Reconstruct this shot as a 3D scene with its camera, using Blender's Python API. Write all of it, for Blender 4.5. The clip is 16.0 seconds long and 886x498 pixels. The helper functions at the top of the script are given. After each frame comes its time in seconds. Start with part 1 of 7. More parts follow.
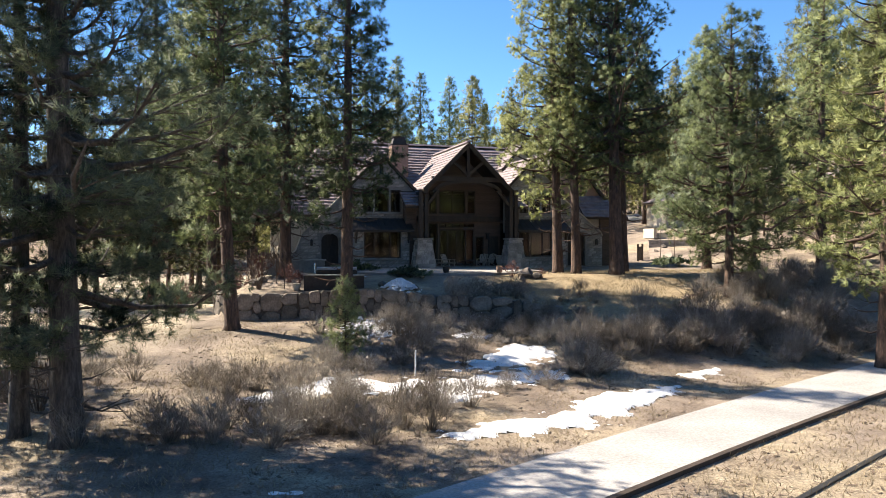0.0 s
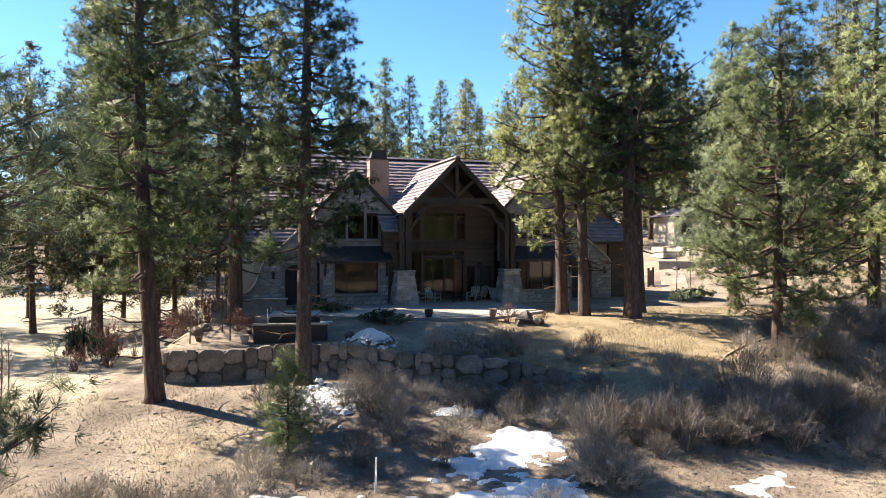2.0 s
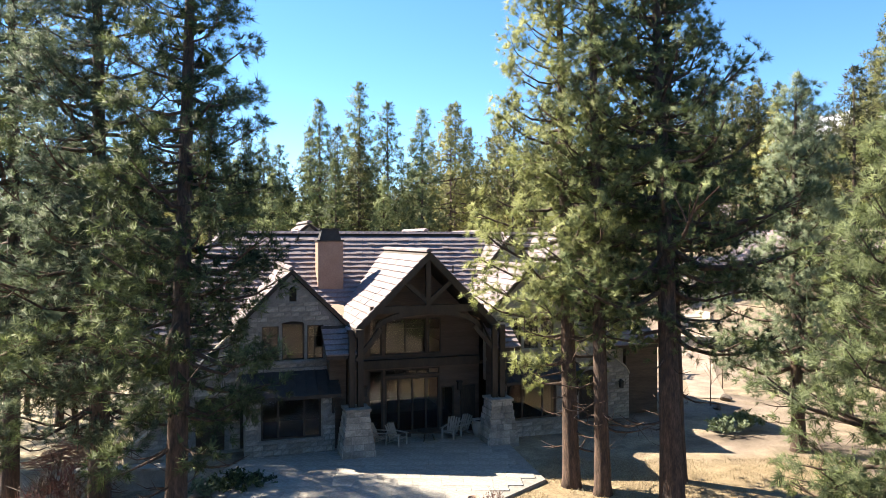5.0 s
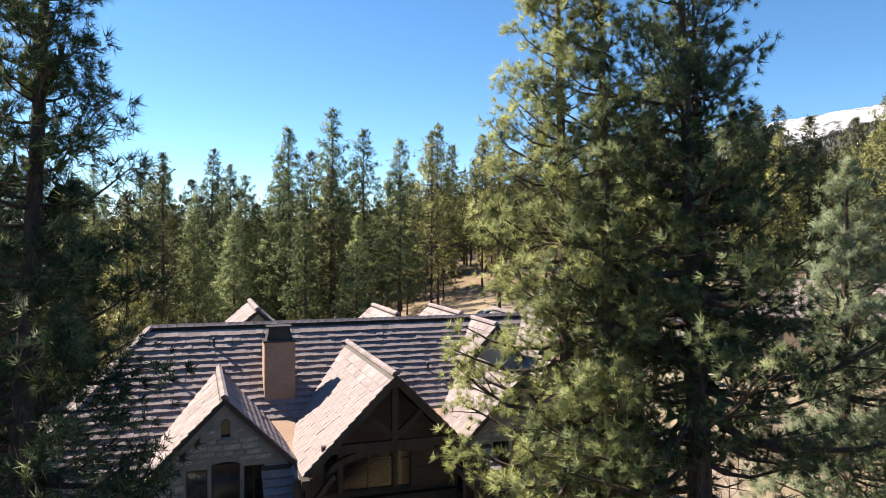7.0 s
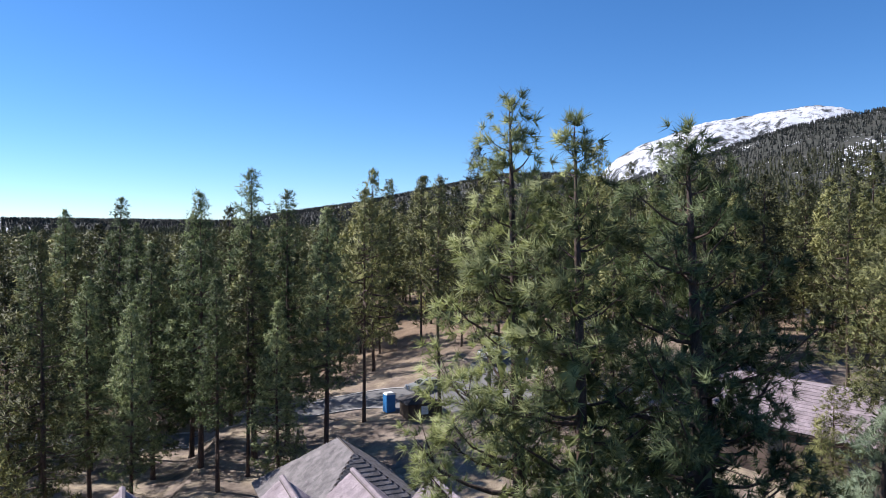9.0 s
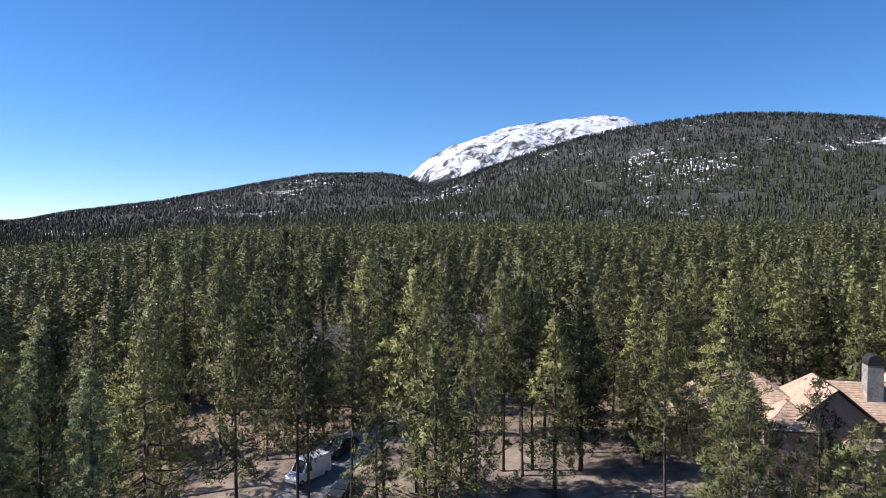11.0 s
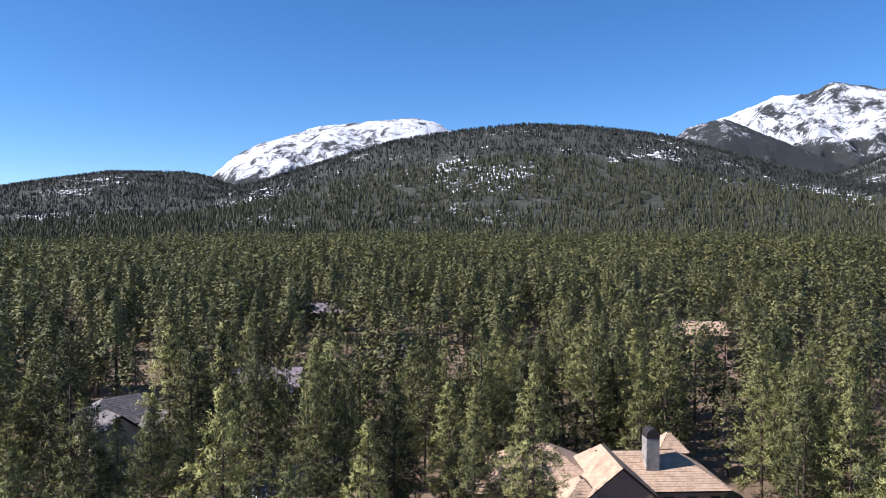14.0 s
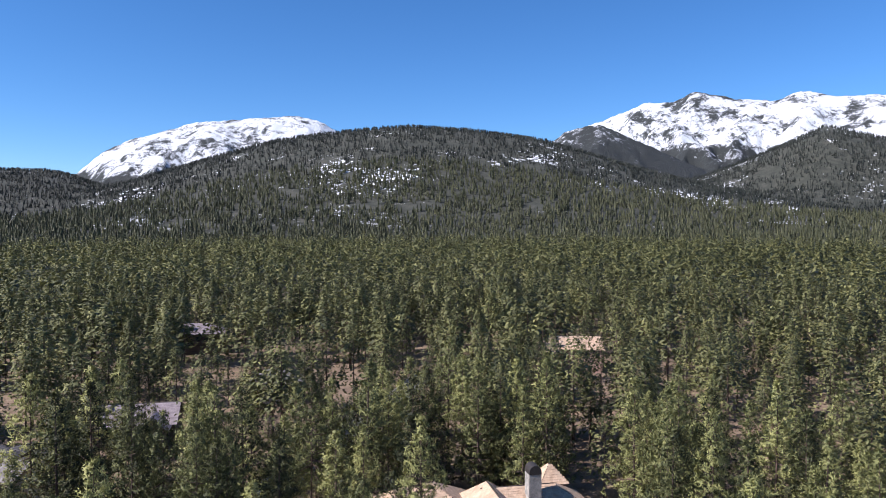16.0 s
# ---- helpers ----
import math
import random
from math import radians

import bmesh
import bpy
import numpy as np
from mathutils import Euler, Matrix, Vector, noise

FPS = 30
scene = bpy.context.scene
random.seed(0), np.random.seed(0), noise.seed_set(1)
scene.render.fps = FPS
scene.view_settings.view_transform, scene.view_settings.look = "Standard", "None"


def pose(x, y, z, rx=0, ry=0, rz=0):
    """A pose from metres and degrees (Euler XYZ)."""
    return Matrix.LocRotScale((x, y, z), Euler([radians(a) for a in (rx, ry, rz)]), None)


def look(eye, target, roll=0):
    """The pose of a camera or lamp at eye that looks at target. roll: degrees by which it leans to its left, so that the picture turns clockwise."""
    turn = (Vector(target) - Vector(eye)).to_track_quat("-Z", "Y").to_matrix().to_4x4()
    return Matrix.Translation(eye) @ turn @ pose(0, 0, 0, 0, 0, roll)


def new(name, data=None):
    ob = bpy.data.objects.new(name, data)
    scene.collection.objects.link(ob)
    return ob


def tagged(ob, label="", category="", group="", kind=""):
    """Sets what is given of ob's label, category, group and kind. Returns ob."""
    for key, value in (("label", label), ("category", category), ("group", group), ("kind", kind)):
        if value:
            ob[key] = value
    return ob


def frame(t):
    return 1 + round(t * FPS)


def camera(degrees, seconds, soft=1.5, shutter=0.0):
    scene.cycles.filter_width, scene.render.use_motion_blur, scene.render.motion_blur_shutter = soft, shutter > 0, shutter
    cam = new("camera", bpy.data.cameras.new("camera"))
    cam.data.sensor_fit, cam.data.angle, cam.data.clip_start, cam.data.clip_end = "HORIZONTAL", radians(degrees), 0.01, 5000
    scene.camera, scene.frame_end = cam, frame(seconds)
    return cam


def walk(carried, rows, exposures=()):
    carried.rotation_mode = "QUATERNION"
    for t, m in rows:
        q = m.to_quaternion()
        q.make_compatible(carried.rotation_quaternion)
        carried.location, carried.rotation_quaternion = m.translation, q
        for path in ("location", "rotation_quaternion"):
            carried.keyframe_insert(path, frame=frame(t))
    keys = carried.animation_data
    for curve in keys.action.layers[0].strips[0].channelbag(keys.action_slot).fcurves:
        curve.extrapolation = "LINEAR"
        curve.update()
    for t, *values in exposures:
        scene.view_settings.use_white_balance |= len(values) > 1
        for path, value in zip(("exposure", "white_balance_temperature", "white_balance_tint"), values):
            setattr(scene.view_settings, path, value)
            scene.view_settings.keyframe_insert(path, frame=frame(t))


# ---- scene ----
cam = camera(63.4, 16.0, soft=0.7)
METRES, EYE, TILT, LEAN, TURN = 74.0, 2.3, -1.0, 0.0, 0.0
ROWS = [
    (0.0, 0.0, 0.0, 0.0, 0.0, 0.0, -0.0),
    (0.5, 0.0025, 0.0252, 0.0025, -0.05, 0.04, -0.01),
    (1.0, 0.0049, 0.0506, 0.0074, -0.14, 0.07, -0.02),
    (1.5, 0.0073, 0.0764, 0.0158, -0.22, 0.12, 0.01),
    (2.0, 0.01, 0.1026, 0.0268, -0.32, 0.17, 0.02),
    (2.5, 0.0129, 0.1284, 0.038, -0.4, 0.22, -0.0),
    (3.0, 0.0154, 0.1545, 0.0511, -0.49, 0.22, -0.01),
    (3.5, 0.0185, 0.1809, 0.0653, -0.54, 0.24, -0.03),
    (4.0, 0.0217, 0.2074, 0.0792, -0.61, 0.28, 0.01),
    (6.5, 0.0345, 0.3296, 0.1553, -1.83, 0.21, -0.16),
    (7.0, 0.0365, 0.3489, 0.1731, -2.17, 0.15, -0.17),
    (7.5, 0.0387, 0.3676, 0.191, -2.54, 0.15, -0.2),
    (8.0, 0.0414, 0.3854, 0.2093, -2.97, 0.05, -0.13),
    (8.5, 0.0443, 0.4062, 0.2327, -3.87, -0.02, -0.1),
    (9.0, 0.0521, 0.4512, 0.2863, -6.8, -0.24, -0.07),
    (9.5, 0.0619, 0.4909, 0.34, -10.44, -0.48, -0.03),
    (10.0, 0.0725, 0.5294, 0.3912, -14.64, -0.58, 0.08),
    (12.5, 0.085, 0.5695, 0.5487, -29.31, -0.62, 0.31),
    (13.0, 0.086, 0.5691, 0.5745, -31.85, -0.7, 0.33),
    (13.5, 0.0861, 0.5691, 0.5999, -34.41, -0.74, 0.37),
    (14.0, 0.086, 0.5692, 0.6214, -36.57, -0.78, 0.41),
    (14.5, 0.0858, 0.5692, 0.6417, -38.92, -0.83, 0.48),
    (15.0, 0.0856, 0.5695, 0.6623, -41.44, -0.87, 0.5),
    (15.5, 0.0854, 0.5694, 0.6826, -43.91, -0.9, 0.54),
    (16.0, 0.0851, 0.5698, 0.7012, -45.72, -0.93, 0.61),
]
walk(cam, [(t, pose(0, 0, EYE, TILT, LEAN, TURN) @ pose(METRES * x, METRES * y, METRES * z, 90 + pitch, roll, yaw)) for t, x, y, z, yaw, pitch, roll in ROWS],
     [(0.0, 1.64, 7650, 9), (4.0, 2.03, 7750, 8), (7.0, 1.40, 7800, 8), (8.0, 1.0, 6800, 11), (10.0, 0.68, 6150, 15), (16.0, 0.8, 6150, 15)])
# ---------------------------------------------------------------- light
SUN_ELEVATION, SUN_AZ = 41.0, -64.0          # degrees; azimuth clockwise from +y
_az, _el = radians(SUN_AZ), radians(SUN_ELEVATION)
SUN_DIR = Vector((math.sin(_az) * math.cos(_el), math.cos(_az) * math.cos(_el), math.sin(_el)))
world = bpy.data.worlds.new("world")
scene.world = world
world.use_nodes = True
_wn = world.node_tree.nodes
_sky = _wn.new("ShaderNodeTexSky")
_sky.sky_type, _sky.sun_disc = "NISHITA", False
_sky.sun_elevation, _sky.sun_rotation = _el, radians(SUN_AZ)
_sky.altitude, _sky.air_density, _sky.dust_density, _sky.ozone_density = 2200, 1.0, 0.15, 6.0
_hue = _wn.new("ShaderNodeHueSaturation")
_hue.inputs["Saturation"].default_value = 1.15
world.node_tree.links.new(_sky.outputs[0], _hue.inputs["Color"])
world.node_tree.links.new(_hue.outputs[0], _wn["Background"].inputs[0])
_wn["Background"].inputs[1].default_value = 0.092
_sun = bpy.data.lights.new("sun", "SUN")
_sun.energy, _sun.angle, _sun.color = 5.0, radians(0.53), (1.0, 0.945, 0.895)
new("sun", _sun).matrix_world = look(SUN_DIR * 100, (0, 0, 0))


# ---------------------------------------------------------------- materials
def node_mat(name):
    m = bpy.data.materials.new(name)
    m.use_nodes = True
    return m, m.node_tree.nodes, m.node_tree.links, m.node_tree.nodes["Principled BSDF"]


def ramp(nodes, stops):
    r = nodes.new("ShaderNodeValToRGB")
    e = r.color_ramp.elements
    while len(e) < len(stops):
        e.new(0.5)
    for el, (p, c) in zip(e, stops):
        el.position, el.color = p, (*c, 1)
    return r


def noise_tex(nodes, links, scale, detail=4.0, rough=0.55, coords="Object", stretch=None):
    co = nodes.new("ShaderNodeTexCoord")
    n = nodes.new("ShaderNodeTexNoise")
    n.inputs["Scale"].default_value, n.inputs["Detail"].default_value, n.inputs["Roughness"].default_value = scale, detail, rough
    if stretch:
        mp = nodes.new("ShaderNodeMapping")
        mp.inputs["Scale"].default_value = stretch
        links.new(co.outputs[coords], mp.inputs[0])
        links.new(mp.outputs[0], n.inputs["Vector"])
    else:
        links.new(co.outputs[coords], n.inputs["Vector"])
    return n


def mixc(nodes, links, fac, a, b, blend="MIX"):
    m = nodes.new("ShaderNodeMix")
    m.data_type, m.blend_type = "RGBA", blend
    for sock, v in ((m.inputs[0], fac), (m.inputs[6], a), (m.inputs[7], b)):
        if hasattr(v, "links"):
            links.new(v, sock)
        elif isinstance(v, tuple):
            sock.default_value = (*v, 1)
        else:
            sock.default_value = v
    return m.outputs[2]


def surface(name, stops, scale, rough=0.8, bump=0.3, fine=6.0, stretch=None, coords="Object", per_object=0.0, per_island=0.0, metal=0.0, depth=0.02):
    """A two-scale noisy surface: ramp over coarse noise, darkened or lightened by finer grain, with bump."""
    m, n, l, p = node_mat(name)
    big = noise_tex(n, l, scale, 5, 0.6, coords, stretch)
    r = ramp(n, stops)
    l.new(big.outputs[0], r.inputs[0])
    small = noise_tex(n, l, scale * fine, 4, 0.65, coords, stretch)
    g = ramp(n, [(0.3, (0.72, 0.72, 0.72)), (0.7, (1.18, 1.18, 1.18))])
    l.new(small.outputs[0], g.inputs[0])
    col = mixc(n, l, 1.0, r.outputs[0], g.outputs[0], "MULTIPLY")
    for amount, kind in ((per_object, "ShaderNodeObjectInfo"), (per_island, "ShaderNodeNewGeometry")):
        if amount:
            oi = n.new(kind)
            v = ramp(n, [(0.0, (1 - amount, 1 - amount, 1 - amount * 1.1)), (1.0, (1 + amount, 1 + amount * 0.9, 1 + amount * 0.75))])
            l.new(oi.outputs["Random" if kind == "ShaderNodeObjectInfo" else "Random Per Island"], v.inputs[0])
            col = mixc(n, l, 1.0, col, v.outputs[0], "MULTIPLY")
    l.new(col, p.inputs["Base Color"])
    p.inputs["Roughness"].default_value, p.inputs["Metallic"].default_value = rough, metal
    if bump:
        b = n.new("ShaderNodeBump")
        b.inputs["Strength"].default_value, b.inputs["Distance"].default_value = bump, depth
        l.new(small.outputs[0], b.inputs["Height"])
        l.new(b.outputs[0], p.inputs["Normal"])
    return m


def foliage(name, dark, mid, light, translucent=0.25, clump=0.9, single=0.2, own=0.3, grain=0.3):
    """Leaves or twigs: colour by clump, by thing and a little by single leaf; light passes through."""
    m, n, l, p = node_mat(name)
    big = noise_tex(n, l, clump, 3, 0.6)
    geo = n.new("ShaderNodeNewGeometry")
    oi = n.new("ShaderNodeObjectInfo")
    fine = noise_tex(n, l, clump * 5, 2, 0.6)
    fm = n.new("ShaderNodeMath")
    fm.operation = "MULTIPLY_ADD"
    l.new(fine.outputs[0], fm.inputs[0])
    fm.inputs[1].default_value = grain
    l.new(big.outputs[0], fm.inputs[2])
    total = fm.outputs[0]
    for out, k in ((geo.outputs["Random Per Island"], single), (oi.outputs["Random"], own)):
        a = n.new("ShaderNodeMath")
        a.operation = "MULTIPLY_ADD"
        l.new(out, a.inputs[0])
        a.inputs[1].default_value = k
        l.new(total, a.inputs[2])
        total = a.outputs[0]
    c = n.new("ShaderNodeMath")
    c.operation = "SUBTRACT"
    l.new(total, c.inputs[0])
    c.inputs[1].default_value = (single + own + grain) / 2
    r = ramp(n, [(0.27, dark), (0.5, mid), (0.75, light)])
    l.new(c.outputs[0], r.inputs[0])
    l.new(r.outputs[0], p.inputs["Base Color"])
    p.inputs["Roughness"].default_value = 0.62
    p.inputs["Specular IOR Level"].default_value = 0.22
    t = n.new("ShaderNodeBsdfTranslucent")
    warm = mixc(n, l, 1.0, r.outputs[0], (1.0, 1.0, 0.82), "MULTIPLY")
    l.new(warm, t.inputs[0])
    mx = n.new("ShaderNodeMixShader")
    mx.inputs[0].default_value = translucent
    l.new(p.outputs[0], mx.inputs[1])
    l.new(t.outputs[0], mx.inputs[2])
    l.new(mx.outputs[0], n["Material Output"].inputs[0])
    return m


PINE = foliage("pine needles", (0.022, 0.034, 0.017), (0.108, 0.144, 0.066), (0.315, 0.362, 0.180), 0.30, 1.4, 0.22)
PINE_DARK = foliage("dark pine needles", (0.022, 0.032, 0.022), (0.085, 0.112, 0.070), (0.230, 0.270, 0.165), 0.25, 1.4, 0.22)
PINE_PALE = foliage("pale green pine needles", (0.055, 0.074, 0.038), (0.200, 0.245, 0.125), (0.410, 0.460, 0.255), 0.42, 1.4, 0.22)
PINE_BLUE = foliage("blue green pine needles", (0.020, 0.033, 0.024), (0.092, 0.128, 0.084), (0.260, 0.315, 0.205), 0.30, 1.4, 0.22)
PINE_YELLOW = foliage("yellow green pine needles", (0.028, 0.038, 0.016), (0.138, 0.165, 0.070), (0.350, 0.378, 0.170), 0.34, 1.4, 0.22)
FOREST = foliage("far forest foliage", (0.034, 0.037, 0.016), (0.116, 0.118, 0.046), (0.240, 0.230, 0.086), 0.12, 0.13, 0.22, 0.0)
MIDWOOD = foliage("forest pine foliage", (0.027, 0.031, 0.014), (0.126, 0.134, 0.052), (0.305, 0.302, 0.115), 0.14, 0.7, 0.14, 0.5)
# Pines far off: the dull, hazy tone of distance is put into these colours
FOREST_FAR = foliage("distance-darkened hill foliage", (0.013, 0.016, 0.014), (0.024, 0.028, 0.023), (0.042, 0.047, 0.036), 0.1, 0.05, 0.3, 0.0)
FOREST_MID = foliage("distance-darkened forest foliage", (0.030, 0.033, 0.018), (0.064, 0.067, 0.034), (0.110, 0.111, 0.053), 0.12, 0.05, 0.2, 0.0)
SAGE = foliage("sage twigs", (0.115, 0.098, 0.084), (0.235, 0.205, 0.182), (0.41, 0.37, 0.33), 0.15, 1.5)
TWIG = foliage("bare twigs", (0.065, 0.044, 0.034), (0.125, 0.090, 0.070), (0.23, 0.175, 0.135), 0.05, 1.5)
RED_TWIG = foliage("red twigs", (0.105, 0.045, 0.040), (0.205, 0.098, 0.082), (0.33, 0.19, 0.155), 0.1, 1.5)
DRY_GRASS = foliage("dry grass", (0.17, 0.13, 0.09), (0.29, 0.235, 0.16), (0.43, 0.365, 0.26), 0.2, 0.8)
BARK = surface("pine bark", [(0.3, (0.036, 0.027, 0.024)), (0.5, (0.082, 0.053, 0.042)), (0.72, (0.165, 0.105, 0.078))], 2.2, 0.9, 0.9, 4, (3, 3, 0.7), depth=0.06, per_object=0.15)
BARK_GREY = surface("grey pine bark", [(0.3, (0.05, 0.044, 0.04)), (0.5, (0.11, 0.095, 0.085)), (0.72, (0.20, 0.175, 0.155))], 2.2, 0.9, 0.9, 4, (3, 3, 0.7), depth=0.06)
STONE = surface("wall stone", [(0.3, (0.178, 0.172, 0.166)), (0.5, (0.330, 0.309, 0.288)), (0.72, (0.482, 0.446, 0.409))], 1.6, 0.88, 0.5, 7, per_object=0.28)
MORTAR = surface("mortar", [(0.3, (0.200, 0.190, 0.177)), (0.7, (0.300, 0.285, 0.268))], 3.0, 0.95, 0.4, 8)
JOINT = surface("dark earth joint", [(0.3, (0.060, 0.050, 0.043)), (0.7, (0.125, 0.104, 0.088))], 3.0, 0.95, 0.5, 8)
CLOD = surface("needle litter clod", [(0.3, (0.06, 0.045, 0.034)), (0.5, (0.13, 0.10, 0.075)), (0.72, (0.22, 0.175, 0.135))], 3.0, 0.95, 0.7, 9, per_island=0.3, depth=0.03)
FIELDSTONE = surface("brown fieldstone", [(0.3, (0.085, 0.074, 0.066)), (0.5, (0.175, 0.150, 0.130)), (0.75, (0.29, 0.25, 0.215))], 1.3, 0.9, 0.7, 7, per_object=0.38, depth=0.03)
BOULDER = surface("boulder", [(0.3, (0.064, 0.056, 0.052)), (0.5, (0.128, 0.109, 0.099)), (0.75, (0.217, 0.188, 0.168))], 1.1, 0.9, 0.8, 7, per_object=0.3, depth=0.05)
STUCCO = surface("tan stucco", [(0.3, (0.305, 0.200, 0.150)), (0.7, (0.375, 0.255, 0.198))], 1.2, 0.92, 0.25, 18)
STUCCO_PALE = surface("pale stucco", [(0.3, (0.46, 0.40, 0.32)), (0.7, (0.56, 0.50, 0.41))], 1.2, 0.92, 0.25, 18)
TIMBER = surface("dark timber", [(0.3, (0.026, 0.019, 0.014)), (0.7, (0.066, 0.046, 0.034))], 2.0, 0.7, 0.35, 6, (1, 1, 0.25))
SIDING = surface("brown siding", [(0.3, (0.080, 0.056, 0.043)), (0.7, (0.140, 0.099, 0.075))], 1.4, 0.8, 0.3, 7, (0.3, 0.3, 3))
TILE = surface("grey brown roof tile", [(0.3, (0.180, 0.145, 0.155)), (0.5, (0.241, 0.200, 0.215)), (0.72, (0.302, 0.254, 0.272))], 0.9, 0.85, 0.35, 12, per_island=0.13, per_object=0.08)
TILE_TAN = surface("tan roof tile", [(0.3, (0.368, 0.251, 0.172)), (0.5, (0.478, 0.339, 0.237)), (0.72, (0.570, 0.418, 0.301))], 0.9, 0.85, 0.35, 12, per_island=0.12)
TILE_SLATE = surface("slate roof tile", [(0.3, (0.096, 0.087, 0.090)), (0.5, (0.152, 0.139, 0.140)), (0.72, (0.216, 0.195, 0.196))], 0.9, 0.85, 0.35, 12, per_island=0.2)
METAL_DARK = surface("dark metal", [(0.3, (0.026, 0.021, 0.019)), (0.7, (0.048, 0.040, 0.036))], 3.0, 0.62, 0.1, 6, metal=0.15)
SNOW = surface("old snow", [(0.24, (0.386, 0.340, 0.294)), (0.36, (0.681, 0.690, 0.699)), (0.7, (0.810, 0.819, 0.828))], 3.2, 0.6, 0.6, 11, depth=0.05)
CONCRETE = surface("concrete path", [(0.3, (0.266, 0.256, 0.247)), (0.5, (0.331, 0.318, 0.308)), (0.72, (0.389, 0.376, 0.365))], 0.5, 0.9, 0.15, 25)
PAVING = surface("terrace paving", [(0.3, (0.26, 0.246, 0.228)), (0.7, (0.36, 0.342, 0.318))], 0.7, 0.88, 0.2, 9, per_object=0.08)
GRAVEL = surface("tan gravel", [(0.3, (0.20, 0.155, 0.122)), (0.5, (0.28, 0.222, 0.180)), (0.72, (0.37, 0.305, 0.252))], 0.8, 0.95, 0.5, 22)
ASPHALT = surface("asphalt", [(0.3, (0.12, 0.118, 0.118)), (0.7, (0.19, 0.186, 0.182))], 0.25, 0.92, 0.3, 60)
WHITE = surface("white paint", [(0.3, (0.72, 0.72, 0.71)), (0.7, (0.80, 0.80, 0.79))], 2.0, 0.5, 0.0, 4)
CLAY = surface("clay pot", [(0.3, (0.30, 0.20, 0.15)), (0.7, (0.42, 0.29, 0.22))], 3.0, 0.85, 0.3, 6)
BLACK = surface("black plastic", [(0.3, (0.02, 0.02, 0.021)), (0.7, (0.035, 0.035, 0.036))], 3.0, 0.5, 0.1, 6)
BLUE = surface("blue plastic", [(0.3, (0.02, 0.16, 0.42)), (0.7, (0.03, 0.20, 0.50))], 2.0, 0.5, 0.05, 6)
CUSHION = surface("pale cushion", [(0.3, (0.320, 0.288, 0.248)), (0.7, (0.416, 0.376, 0.328))], 4.0, 0.95, 0.3, 9)
# Room walls near black: the gloom of the unlit rooms is in the colour
ROOM = surface("darkened room wall", [(0.3, (0.030, 0.025, 0.021)), (0.7, (0.05, 0.042, 0.035))], 1.0, 0.95, 0.1, 8)


def plain(name, color, rough=0.4, metal=0.0):
    m, n, l, p = node_mat(name)
    p.inputs["Base Color"].default_value = (*color, 1)
    p.inputs["Roughness"].default_value, p.inputs["Metallic"].default_value = rough, metal
    return m


GLASS, _n, _l, _p = node_mat("window glass")
_p.inputs["Base Color"].default_value = (0.9, 0.93, 0.92, 1)
_p.inputs["Roughness"].default_value = 0.03
_p.inputs["IOR"].default_value = 1.42
_p.inputs["Transmission Weight"].default_value = 1.0
CAR_WHITE = plain("white car paint", (0.78, 0.78, 0.77), 0.25)
CAR_DARK = plain("dark car paint", (0.03, 0.035, 0.04), 0.25)
CAR_GREY = plain("silver car paint", (0.45, 0.46, 0.47), 0.3, 0.5)
CAR_GLASS = plain("car glass", (0.02, 0.024, 0.028), 0.06)
TYRE = plain("tyre rubber", (0.025, 0.025, 0.026), 0.8)
CHROME = plain("chrome", (0.7, 0.7, 0.7), 0.25, 1.0)
LAMP_RED = plain("red lens", (0.4, 0.02, 0.02), 0.3)
TUB_WATER = plain("hot tub cover", (0.30, 0.31, 0.33), 0.5)


